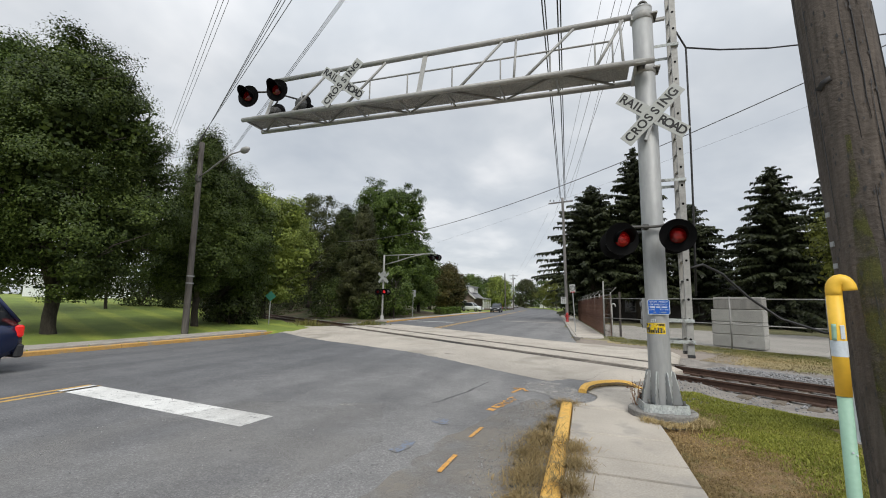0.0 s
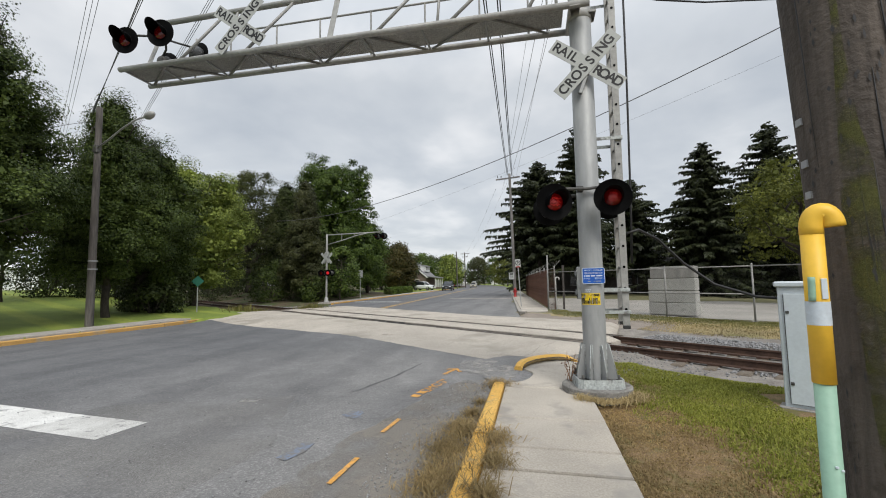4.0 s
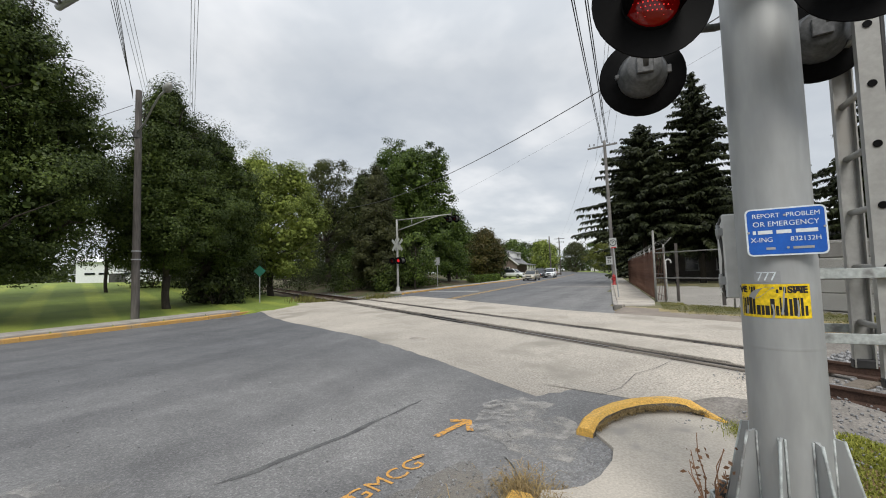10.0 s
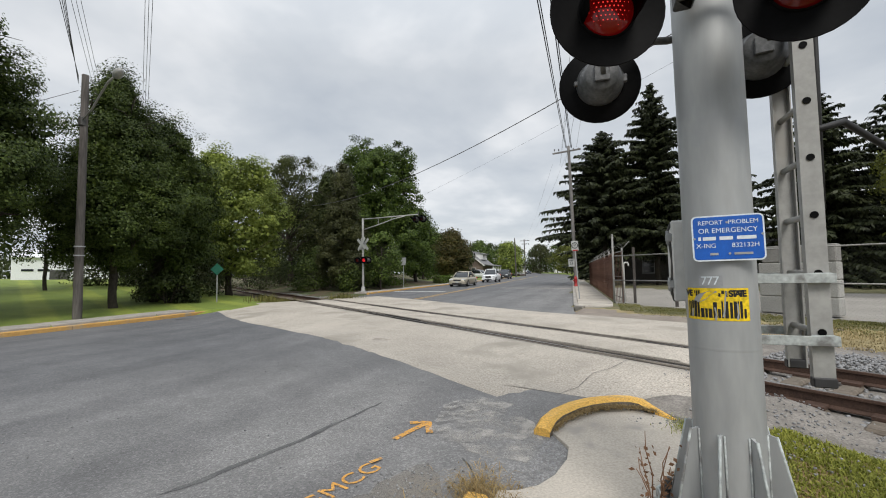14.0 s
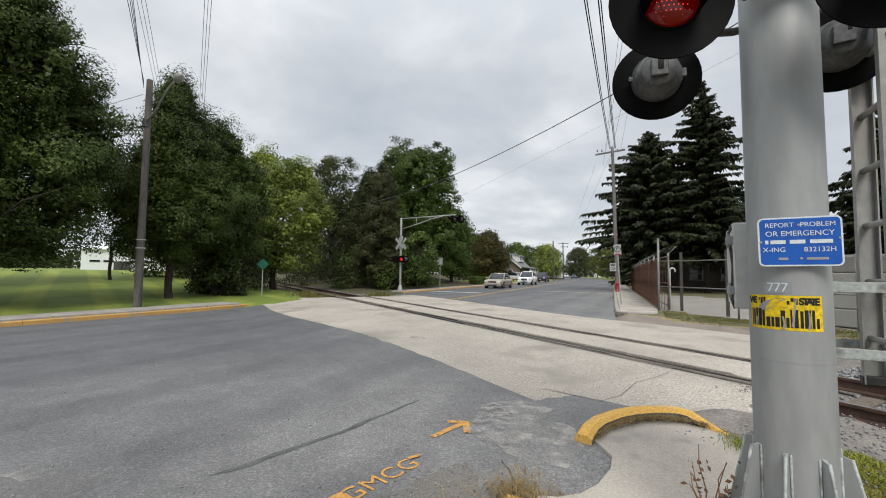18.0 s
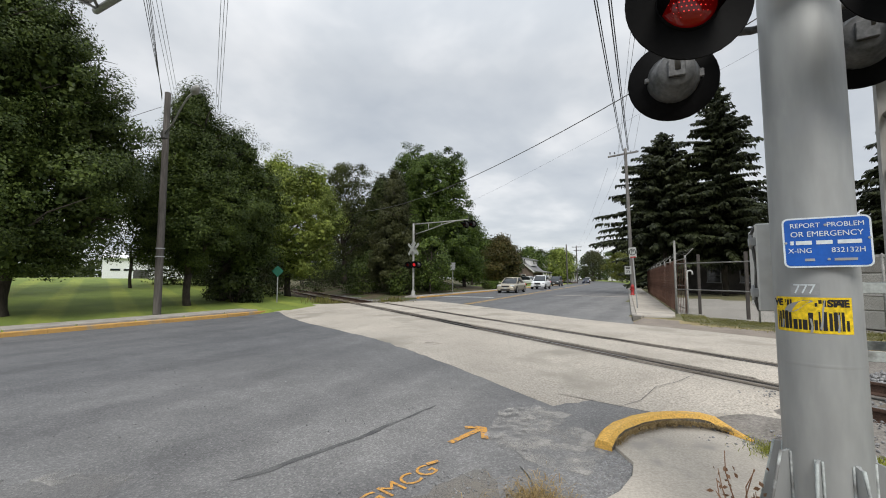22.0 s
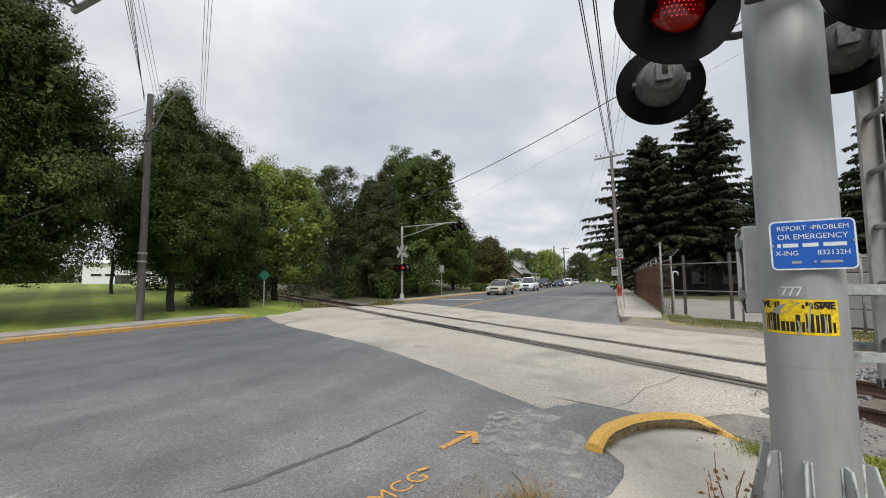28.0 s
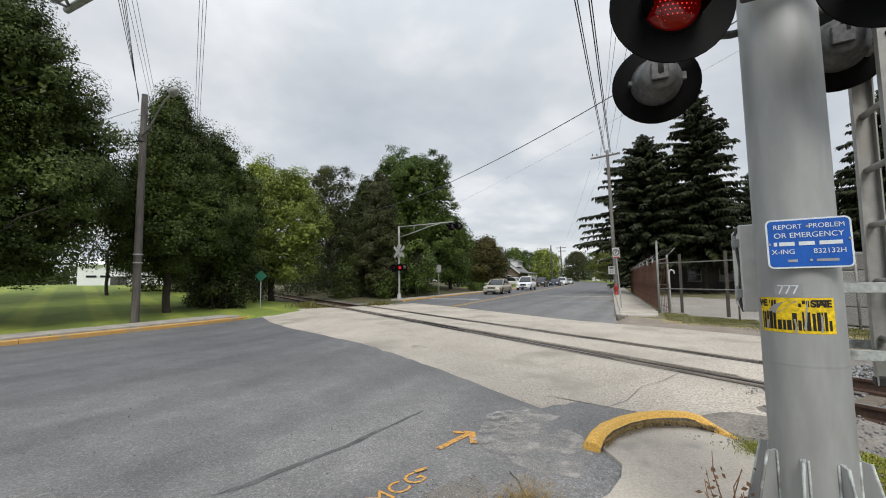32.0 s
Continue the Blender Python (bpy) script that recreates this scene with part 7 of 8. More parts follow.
def verge_grass():
    rnd = random.Random(17)
    green, dry, short = [], [], []
    tries = 0
    while tries < 340000:
        tries += 1
        x, y = rnd.uniform(-0.12, 5.0), rnd.uniform(-5.5, 2.6)
        n = across(x, y)
        if n > 2.25 + 0.2 * noise.noise(Vector((x * 2, y * 2, 0))) or math.hypot(x, y) < 0.47 or (2.15 < x < 3.2 and -0.5 < y < 0.4):
            continue
        if y > 0 and x < 0.15:
            continue
        if max(x - 3.9, -4.3 - y) + 0.5 * noise.noise(Vector((x * 1.6, y * 1.6, 8))) > 0.9 * rnd.random():
            continue
        if n > 1.3 and x * 0.8256 - y * 0.5642 < -0.5 + 0.3 * noise.noise(Vector((x * 2, y * 2, 2))):
            continue
        g = 0.4 * noise.noise(Vector((x * 1.1, y * 1.1, 5))) + 0.35 * noise.noise(Vector((x * 3.4, y * 3.4, 9))) + 0.95 * step(-1.6, 1.2, n - 0.3 * y) - 0.55 * step(1.3, 0.3, x) + 0.1 * step(-1.2, -3.2, y) + 0.35 * step(-2.6, -4.0, y)
        z = ground_z(x, y) - 0.01
        if g + rnd.uniform(-0.3, 0.3) > 0.38:
            green.append((x, y, z))
        else:
            dry.append((x, y, z))
    blades("verge_grass", green, 0.015, 0.055, M["grass"], "green grass on the verge beside the track", 5, 0.0055, 1.0)
    blades("dry_grass", dry, 0.012, 0.04, M["russet"], "short brown dry grass on the verge", 6, 0.005, 1.4)
    tuft, strip = [], []
    for cx, cy, r, k in ((-1.42, 0.24, 0.32, 1100), (-1.22, 0.2, 0.18, 350), (-1.55, -0.7, 0.13, 350), (-1.58, -1.2, 0.16, 600), (-1.6, -1.75, 0.25, 1300), (-1.64, -2.3, 0.3, 2000), (-1.62, -2.9, 0.28, 1800), (-1.6, -3.5, 0.24, 1300), (-1.58, -4.4, 0.2, 700), (-1.22, -2.1, 0.2, 1100), (-1.2, -2.6, 0.2, 1000), (-1.22, -3.2, 0.16, 700), (-1.56, -5.6, 0.2, 500)):
        for _ in range(k):
            a, q = rnd.uniform(0, 6.28), r * abs(rnd.gauss(0, 0.6))
            x, y = cx + q * math.cos(a) * 0.8, cy + q * math.sin(a) * 1.4
            z = road_z(x, y) - 0.005 if x < -1.44 else (-0.05 if x < -1.29 and y < 0.1 else -0.09 if y < 0.1 else road_z(x, y))
            tuft.append((x, y, z + rnd.uniform(0, 0.04)))
    blades("dry_weeds", tuft[:1450:5], 0.03, 0.1, M["straw_dull"], "low clump of dry grass at the kerb end", 27, 0.0024, 2.6, 0.4)
    blades("dry_weeds", tuft[1:1450:3], 0.03, 0.09, M["russet"], "low clump of brown grass at the kerb end", 28, 0.0026, 2.6, 0.4)
    tuft = tuft[1450:]
    blades("dry_weeds", tuft[::4], 0.03, 0.12, M["straw_dull"], "matted dry weeds along the yellow kerb", 7, 0.003, 2.6, 0.5)
    blades("dry_weeds", tuft[1::3], 0.03, 0.1, M["russet"], "matted brown weeds along the yellow kerb", 17, 0.0034, 2.6, 0.5)
    for _ in range(900):
        a, q = rnd.uniform(0, 6.28), abs(rnd.gauss(0, 0.11))
        strip.append((0.13 + q * math.cos(a), 1.9 + q * math.sin(a) * 1.3, -0.1))
    for _ in range(1500):
        a = radians(rnd.uniform(-125, -15))
        q = 0.48 + abs(rnd.gauss(0, 0.09))
        strip.append((q * math.cos(a), q * math.sin(a), -0.12))
    blades("verge_grass", strip[:900], 0.015, 0.045, M["grass"], "tuft of green grass at the kerb end", 8, 0.0025, 1.8)
    blades("dry_weeds", strip[900:], 0.04, 0.13, M["straw"], "dry weeds round the foundation", 9, 0.0028, 1.8)
    edge = [(-1.04, 1.45), (-0.98, 1.72), (-0.85, 1.96), (-0.7, 2.14), (-0.52, 2.26), (-0.3, 2.31), (-0.12, 2.25)]
    inside = []
    for _ in range(1500):
        u = rnd.uniform(0, len(edge) - 1.001)
        k = int(u)
        q = abs(rnd.gauss(0, 0.035))
        x, y = (edge[k][j] + (edge[k + 1][j] - edge[k][j]) * (u - k) for j in (0, 1))
        inside.append((x + q * 0.4, y - q, -0.085))
    blades("dry_weeds", inside, 0.015, 0.045, M["russet"], "matted dead grass inside the curved kerb", 29, 0.003, 2.4, 0.4)
    far = [[], []]
    while len(far[1]) < 34000:
        s, n = rnd.uniform(-2.6, 16), rnd.uniform(7.8, 11.8)
        p = track(s, n)
        if p.x < 0.2 and p.y > 9:
            continue
        green = n + rnd.gauss(0, 0.35) + 0.5 * noise.noise(Vector((p.x, p.y, 3))) > 10.1
        far[0 if green else 1].append((p.x, p.y, ground_z(p.x, p.y) - 0.01))
    blades("verge_grass", far[0], 0.02, 0.06, M["grass_dull"], "green grass strip before the fence", 10, 0.008, 1.0)
    blades("dry_grass", far[1], 0.02, 0.06, M["straw"], "dry grass strip beyond the track", 12, 0.008, 1.4)
    lot = []
    for _ in range(60000):
        s = rnd.uniform(-12.5, 14)
        n = 12.35 - 0.85 * step(-7, 0, s) - 2.3 * rnd.random() ** 1.2 + rnd.gauss(0, 0.15)
        p = track(s, n)
        if p.x > -0.05:
            lot.append((p.x, p.y, ground_z(p.x, p.y) - 0.01))
    blades("verge_grass", lot, 0.015, 0.05, M["grass_dull"], "unmown grass along the chain-link fence", 13, 0.008, 1.3)
    rails = []
    for _ in range(2600):
        s, n = rnd.uniform(-23.5, -20.6), rnd.choice([rnd.gauss(2.7, 0.5), rnd.gauss(6.2, 0.4)])
        p = track(s, n)
        rails.append((p.x, p.y, ground_z(p.x, p.y)))
    blades("verge_grass", rails[:1500], 0.12, 0.45, M["grass_dull"], "tall weeds beside the rails", 14, 0.014)


verge_grass()


def dead_plant():
    rng = np.random.default_rng(4)
    t = thing("dead_plant", pose(-0.32, 0.1, -0.1), "dried brown weed growing beside the foundation", "weed")
    g = Geo()
    pts = []
    for i in range(9):
        a, h = rng.uniform(0, 6.28), rng.uniform(0.25, 0.52)
        e = (0.12 * math.cos(a) - 0.06, 0.12 * math.sin(a), h)
        limb(g, (0, 0, 0), e, 0.005, 0.002, rng, 4)
        for k in range(7):
            u = rng.uniform(0.4, 1.0)
            pts.append(np.array([e[0] * u, e[1] * u, e[2] * u]) + rng.normal(size=3) * 0.02)
    part("stems", g, M["deadleaf"], t)
    v, f = leaf_quads(np.array(pts), 0.03, rng)
    part("leaves", fast_mesh("leaves", v, f, [M["deadleaf"]]), None, t)


dead_plant()


def litter():
    rnd = random.Random(31)
    spots = []
    for _ in range(900):
        x, y = rnd.uniform(-9, -1.5), rnd.uniform(-6, 3.5)
        spots.append((x, y, road_z(x, y) + 0.006, rnd.uniform(0.003, 0.009)))
    for _ in range(700):
        a = rnd.uniform(0, 1)
        x, y = -1.0 + rnd.gauss(0, 0.1), 0.3 + 1.0 * a + rnd.gauss(0, 0.05)
        spots.append((x, y, -0.14, rnd.uniform(0.005, 0.016)))
    for _ in range(1400):
        x, y = rnd.uniform(-2.2, -1.46), rnd.uniform(-6, 0.4)
        spots.append((x, y, road_z(x, y) + 0.005, rnd.uniform(0.003, 0.01)))
    for _ in range(700):
        s, n = rnd.uniform(-1.9, 0.6), rnd.uniform(1.4, 3.4)
        p = track(s, n)
        spots.append((p.x, p.y, (road_z(p.x, p.y) if in_paved(p.x, p.y) else ground_z(p.x, p.y)) + 0.008, rnd.uniform(0.004, 0.014)))
    scatter_stones("loose_gravel", spots, M["stone"], "loose grit and pebbles on the road", "gravel", 8)


litter()


# ---- beside the track on the right ----
def signal_case():
    c = thing("signal_cabinet", pose(2.22, -0.12, -0.17, 0, 0, -32), "pale grey steel signal cabinet on the grass", "equipment cabinet")
    part("body", Geo().box((0.39, 0.27, 0.75), (0.78, 0.54, 1.5), bevel=0.012), M["case_grey"], c)
    part("lid", Geo().box((0.39, 0.26, 1.53), (0.84, 0.6, 0.07), bevel=0.02), M["case_grey"], c)
    door = part("door", Geo().box((0.4, -0.008, 0.73), (0.68, 0.02, 1.36), bevel=0.006), M["case_grey"], c)
    for z in (0.3, 1.18):
        part("latch", Geo().box((0.09, -0.024, z), (0.035, 0.016, 0.035), bevel=0.004).tube((0.09, -0.03, z), (0.09, -0.045, z), 0.008, n=8), M["dark_steel"], door)
    part("seam", Geo().box((0.058, -0.014, 0.73), (0.004, 0.012, 1.34)).box((0.4, -0.014, 0.052), (0.68, 0.012, 0.004)), M["trim_dark"], c)
    part("plinth", Geo().box((0.39, 0.27, -0.05), (0.9, 0.66, 0.12), bevel=0.01), M["block_dark"], c)


signal_case()


def block_stack():
    b = thing("concrete_block_stack", Matrix.Translation((3.8, 12.4, 0.04)) @ pose(0, 0, 0, 0, 0, -36.5), "stack of pale cast concrete blocks behind the fence", "concrete blocks")
    for k in range(4):
        top = k == 3
        part("block", Geo().box((0.885 if not top else 0.93, 0.225, 0.24 + 0.485 * k), (1.77 if not top else 1.66, 0.45, 0.478), bevel=0.025), M["block_dark"] if top else M["block"], b)


block_stack()
FENCE = [Vector((-0.15, 15.1, 0.03)), Vector((6.35, 9.55, 0.0)), Vector((17.0, 1.2, -0.05))]


def chain_link():
    f = thing("chain_link_fence", pose(0, 0, 0), "galvanised chain-link fence along the gravel lot", "fence")
    posts = []
    for a, b, n in ((FENCE[0], FENCE[1], 3), (FENCE[1], FENCE[2], 5)):
        for i in range(n):
            posts.append(a.lerp(b, i / n))
    for i, p in enumerate(posts):
        h = 2.7 if i == 0 else 1.92
        r = 0.04 if i == 0 else 0.03
        part("post", Geo().tube(p - Vector((0, 0, 0.3)), p + Vector((0, 0, h)), r, n=10).lathe([(r * 1.15, h), (r * 0.9, h + 0.03), (0, h + 0.05)], Matrix.Translation(p), 10), M["fence_steel"], f)
    for a, b in zip(FENCE, FENCE[1:]):
        for z in (1.87, 0.92):
            if z < 1 and a is FENCE[1]:
                continue
            part("rail", Geo().tube(a + Vector((0, 0, z)), b + Vector((0, 0, z)), 0.021, n=8), M["fence_steel"], f)
    g = Geo()
    for a, b in zip(FENCE, FENCE[1:]):
        L = (b - a).length
        w = (b - a).normalized()
        h = 1.82
        u = -h
        nrm = Vector((-w.y, w.x, 0)) * 0.0014
        while u < L:
            for sgn in (1, -1):
                z0, z1, s0, s1 = 0.05, h, u, u + h
                if s0 < 0:
                    z0, s0 = z0 - s0 * (h - 0.05) / h, 0
                if s1 > L:
                    z1, s1 = z1 - (s1 - L) * (h - 0.05) / h, L
                if sgn < 0:
                    z0, z1 = h + 0.05 - z0, h + 0.05 - z1
                p, q = a + w * s0 + Vector((0, 0, z0)), a + w * s1 + Vector((0, 0, z1))
                t = Vector((w.x, w.y, 0)) * 0.0009
                g.add([p - t, p + t, q + t, q - t], [(0, 1, 2, 3)])
            u += 0.085
    part("wire_mesh", g, M["dark_steel"], f, "fine diamond wire mesh")
    for p in ((0.62, 15.5), (1.9, 14.35)):
        t = thing("dark_post", pose(p[0], p[1], 0.0), "dark weathered timber post behind the fence", "post", "dark posts behind the fence")
        part("shaft", Geo().box((0, 0, 1.1), (0.1, 0.1, 2.3), bevel=0.01), M["siding_dark"], t)


chain_link()


def slat_fence():
    f = thing("slat_fence", pose(0, 0, 0), "rust-brown slatted chain-link fence beside the pavement", "fence")

    def at(y):
        return Vector((right_edge(y) + 1.62 + 0.3 * step(16, 15, y), y, 0.08))
    rnd = random.Random(2)
    y = 15.2
    k = 0
    while y < 40:
        p = at(y)
        h = 1.97 + rnd.uniform(-0.14, 0.04)
        g = Geo().box((0, 0, h / 2), (0.012, 0.088, h), m=Matrix.Rotation(radians(rnd.gauss(0, 1.4)), 3, "X"))
        if rnd.random() > 0.05:
            part("slat", g, M["slat_rust"], f, at=Matrix.Translation(p))
        y += 0.1
        k += 1
    for y in (15.3, 18.3, 21.3, 24.3, 27.3, 30.3, 33.3, 36.3, 39.5):
        p = at(y) + Vector((0.05, 0, 0))
        part("post", Geo().tube(p - Vector((0, 0, 0.3)), p + Vector((0, 0, 2.15)), 0.035, n=8), M["fence_steel"], f)
        part("barb_arm", Geo().tube(p + Vector((0, 0, 2.1)), p + Vector((0.28, 0, 2.4)), 0.015, n=6), M["fence_steel"], f)
    for z in (2.02, 1.0, 0.15):
        pts = [at(y) + Vector((0.03, 0, z)) for y in (15.2, 20, 27, 34, 40)]
        part("rail", Geo().path(pts, 0.02, 6), M["fence_steel"], f)
    for dx, z in ((0.12, 2.22), (0.2, 2.31), (0.27, 2.39)):
        part("barbed_wire", Geo().path([at(y) + Vector((dx, 0, z)) for y in (15.3, 20, 27, 34, 39.5)], 0.004, 4), M["fence_steel"], f)


slat_fence()


def hooked_pipe():
    p = thing("vent_pipe", pose(0.25, 15.7, 0.0), "cream hooked vent pipe behind the fence corner", "vent pipe")
    pts = [(0, 0, -0.2), (0, 0, 1.55)] + [(0.09 - 0.09 * math.cos(radians(a)), 0, 1.55 + 0.1 * math.sin(radians(a))) for a in range(20, 181, 20)] + [(0.18, 0, 1.5)]
    part("pipe", Geo().path(pts, 0.032, 10), M["trim_white"], p)


hooked_pipe()


def hydrant():
    h = thing("fire_hydrant", pose(-2.55, 32.0, 0.09), "red iron fire hydrant on the pavement edge", "hydrant")
    part("barrel", Geo().lathe([(0.16, 0), (0.16, 0.06), (0.11, 0.08), (0.11, 0.55), (0.14, 0.58), (0.14, 0.62), (0.1, 0.74), (0.03, 0.8), (0.03, 0.85), (0, 0.86)], n=14), M["hydrant"], h)
    part("outlet", Geo().tube((-0.2, 0, 0.45), (0.2, 0, 0.45), 0.055, n=10), M["hydrant"], h)
    part("outlet", Geo().tube((0, 0, 0.42), (0, -0.2, 0.42), 0.07, n=10), M["hydrant"], h)


hydrant()


def street_sign(at, height, plate, mat, name, label, draw=None, turn=0):
    s = thing(name, at, label, "street sign")
    part("post", Geo().box((0, 0.02, height / 2 - 0.2), (0.05, 0.03, height + 0.4), bevel=0.005), M["galv"], s)
    pl = part("plate", plate, mat, s)
    if draw:
        draw(s)
    return s


def no_parking(s):
    up = Matrix.Rotation(radians(90), 4, "X")
    ring = Geo().lathe([(0.11, 0), (0.14, 0.003), (0.14, -0.003), (0.11, 0)], Matrix.Translation((0, -0.012, 2.4)) @ up, 20)
    part("ring", ring, M["sign_black"], s)
    lettering("P", 0.22, M["sign_black"], s, pose(0, -0.013, 2.4, 90), "lettering", 0.0005)
    part("print_bar", Geo().box((0, -0.009, 2.18), (0.22, 0.002, 0.05)), M["hydrant"], s)


street_sign(pose(-1.55, 16.9, 0.09, 0, -3, 0), 2.62, Geo().box((0, -0.003, 2.38), (0.3, 0.006, 0.44), bevel=0.002), M["sign_white"], "no_parking_sign", "white no-parking sign on a thin steel post", no_parking)
dia = Geo().prism([(0, -0.3), (0.3, 0), (0, 0.3), (-0.3, 0)], -0.003, 0.003, Matrix.Translation((0, -0.01, 1.75)) @ Matrix.Rotation(radians(90), 4, "X"))
street_sign(pose(-18.5, 12.6, -0.05, 0, 0, 40), 1.9, dia, M["sign_green"], "marker_sign", "green diamond marker sign beside the rails")
street_sign(pose(-16.6, 29.5, 0.08, 0, 0, 0), 2.6, Geo().box((0, -0.003, 2.3), (0.5, 0.006, 0.65), bevel=0.002), M["sign_grey"], "road_sign", "grey back of a road sign beside the pavement")


# ---- buildings ----
def window(parent, m, w, h, trim="trim_white"):
    fr = Geo()
    for x, z, sx, sz in ((0, h / 2, w + 0.16, 0.08), (0, -h / 2, w + 0.2, 0.1), (-w / 2, 0, 0.08, h), (w / 2, 0, 0.08, h), (0, 0, w, 0.05)):
        fr.box((x, -0.03, z), (sx, 0.06, sz))
    wn = part("window", fr, M[trim], parent, at=m)
    part("pane", Geo().box((0, -0.012, 0), (w, 0.015, h)), M["window"], wn)
    return wn


def low_building():
    b = thing("low_building", pose(10, 41, 0.0, 0, 0, -3), "long low dark-sided building behind the spruces", "building")
    part("wall", Geo().box((0, 3, 1.5), (17, 6, 3.2), bevel=0.02), M["siding_dark"], b)
    g = Geo().prism([(-0.6, 0), (6.6, 0), (6.6, 0.15), (3, 1.9), (-0.6, 0.15)], -8.9, 8.9, Matrix(((0, 0, 1, 0), (1, 0, 0, 0), (0, 1, 0, 3.1), (0, 0, 0, 1))))
    part("roof", g, M["roof_dark"], b)
    part("fascia", Geo().box((0, -0.62, 3.15), (17.8, 0.04, 0.2)), M["siding_dark"], b)
    for x in (-6.4, -4.0, -0.6, 2.6, 5.6):
        window(b, pose(x, 0, 1.6), 1.0, 1.2, "sign_grey")
    part("door", Geo().box((-2.3, -0.03, 1.05), (0.95, 0.06, 2.1), bevel=0.01), M["siding_dark"], b)
    part("notice", Geo().box((4.1, -0.04, 1.3), (0.5, 0.02, 0.35)), M["sign_white"], b)


low_building()


def house(x, y, w, d, wall, roof, label, h=3.0, ridge=6.3, dormer=True, porch=True):
    b = thing("house", pose(x, y, 0.05), label, "house")
    part("wall", Geo().prism([(-w / 2, 0), (w / 2, 0), (w / 2, h), (0, ridge - 0.15), (-w / 2, h)], 0, d, Matrix(((1, 0, 0, 0), (0, 0, 1, 0), (0, 1, 0, 0), (0, 0, 0, 1)))), M[wall], b)
    for s in (-1, 1):
        sl = math.atan2(ridge - h, w / 2)
        ln = (w / 2 + 0.5) / math.cos(sl)
        m = Matrix.Translation((s * (w / 4 + 0.22), d / 2, (h + ridge) / 2 - 0.1)) @ Matrix.Rotation(s * sl, 4, "Y")
        part("roof", Geo().box((0, 0, 0), (ln, d + 0.9, 0.16), bevel=0.01), M[roof], b, at=m)
        part("bargeboard", Geo().box((0, -d / 2 - 0.47, -0.02), (ln, 0.05, 0.24)), M["trim_white"], b, at=m)
    if dormer:
        dz = h + (ridge - h) * 0.55
        part("dormer", Geo().box((w * 0.27, d / 2, dz + 0.2), (2.2, 4.2, 1.5), bevel=0.02), M["siding_white"], b)
        part("dormer_roof", Geo().box((w * 0.27 + 0.1, d / 2, dz + 1.05), (2.7, 4.7, 0.14), m=Matrix.Rotation(radians(12), 3, "Y"), bevel=0.01), M[roof], b)
        for k in (-1.2, 0, 1.2):
            window(b, pose(w * 0.27 + 1.1, d / 2 + k, dz + 0.25, 0, 0, 90), 0.8, 0.8)
    if porch:
        part("porch_roof", Geo().box((w / 2 + 1.2, d / 2, h - 0.1), (2.6, d * 0.9, 0.18), m=Matrix.Rotation(radians(9), 3, "Y"), bevel=0.01), M[roof], b)
        for k in (-0.4, -0.13, 0.13, 0.4):
            part("porch_post", Geo().box((w / 2 + 2.2, d / 2 + k * d, 1.35), (0.22, 0.22, 2.7), bevel=0.01), M["trim_white"], b)
        part("porch_floor", Geo().box((w / 2 + 1.2, d / 2, 0.2), (2.5, d * 0.9, 0.4), bevel=0.01), M["brick"], b)
    for px in (-w * 0.25, w * 0.22):
        window(b, pose(px, 0, 1.6), 1.0, 1.3)
    window(b, pose(0, 0, h + 0.9), 0.9, 1.0)
    part("chimney", Geo().box((-0.8, d * 0.6, ridge + 0.2), (0.6, 0.6, 1.3), bevel=0.01), M["brick"], b)
    return b


house(-30.3, 90, 8, 9, "brick", "roof", "brick bungalow with a grey roof and white dormer")
house(-29.5, 116, 9, 10, "siding_white", "roof_dark", "white house with a dark roof farther along", dormer=False)
house(-17, 212, 12, 9, "siding_white", "roof", "small pale house at the road's far bend", dormer=False, porch=False)


def long_shed():
    b = thing("long_shed", pose(-71.8, 33.2, 1.0, 0, 0, 64), "long white metal building beyond the lawn", "building")
    part("wall", Geo().box((0, 4, 1.6), (11.5, 8, 3.4), bevel=0.03), M["shed_white"], b)
    part("roof", Geo().prism([(-0.4, 0), (8.4, 0), (4, 1.2)], -5.9, 5.9, Matrix(((0, 0, 1, 0), (1, 0, 0, 0), (0, 1, 0, 3.3), (0, 0, 0, 1)))), M["shed_white"], b)
    for x in (-4.2, -2.6, 0.4, 2.4, 4.4):
        part("window", Geo().box((x, -0.03, 1.55), (1.2, 0.06, 0.3)), M["window"], b)
    part("door", Geo().box((-1.0, -0.03, 0.8), (2.0, 0.06, 1.5)), M["dark_steel"], b)

long_shed()
sh = thing("garden_shed", pose(25.5, 33, 0.0, 0, 0, -30), "small white shed among the trees", "shed")
part("wall", Geo().box((0, 0, 1.1), (3.6, 2.6, 2.2), bevel=0.02), M["shed_white"], sh)
part("roof", Geo().prism([(-1.5, 0), (1.5, 0), (0, 0.9)], -2.0, 2.0, Matrix(((0, 0, 1, 0), (1, 0, 0, 0), (0, 1, 0, 2.2), (0, 0, 0, 1)))), M["roof"], sh)


# ---- vehicles ----
def loft(g, rings, mi=0, caps=True, smooth=True):
    n = len(rings[0])
    v = [p for r in rings for p in r]
    f = []
    for i in range(len(rings) - 1):
        for k in range(n):
            j = (k + 1) % n
            f.append((i * n + k, i * n + j, i * n + n + j, i * n + n + k))
    if caps:
        f += [tuple(reversed(range(n))), tuple((len(rings) - 1) * n + k for k in range(n))]
    return g.add(v, f, mi, smooth)


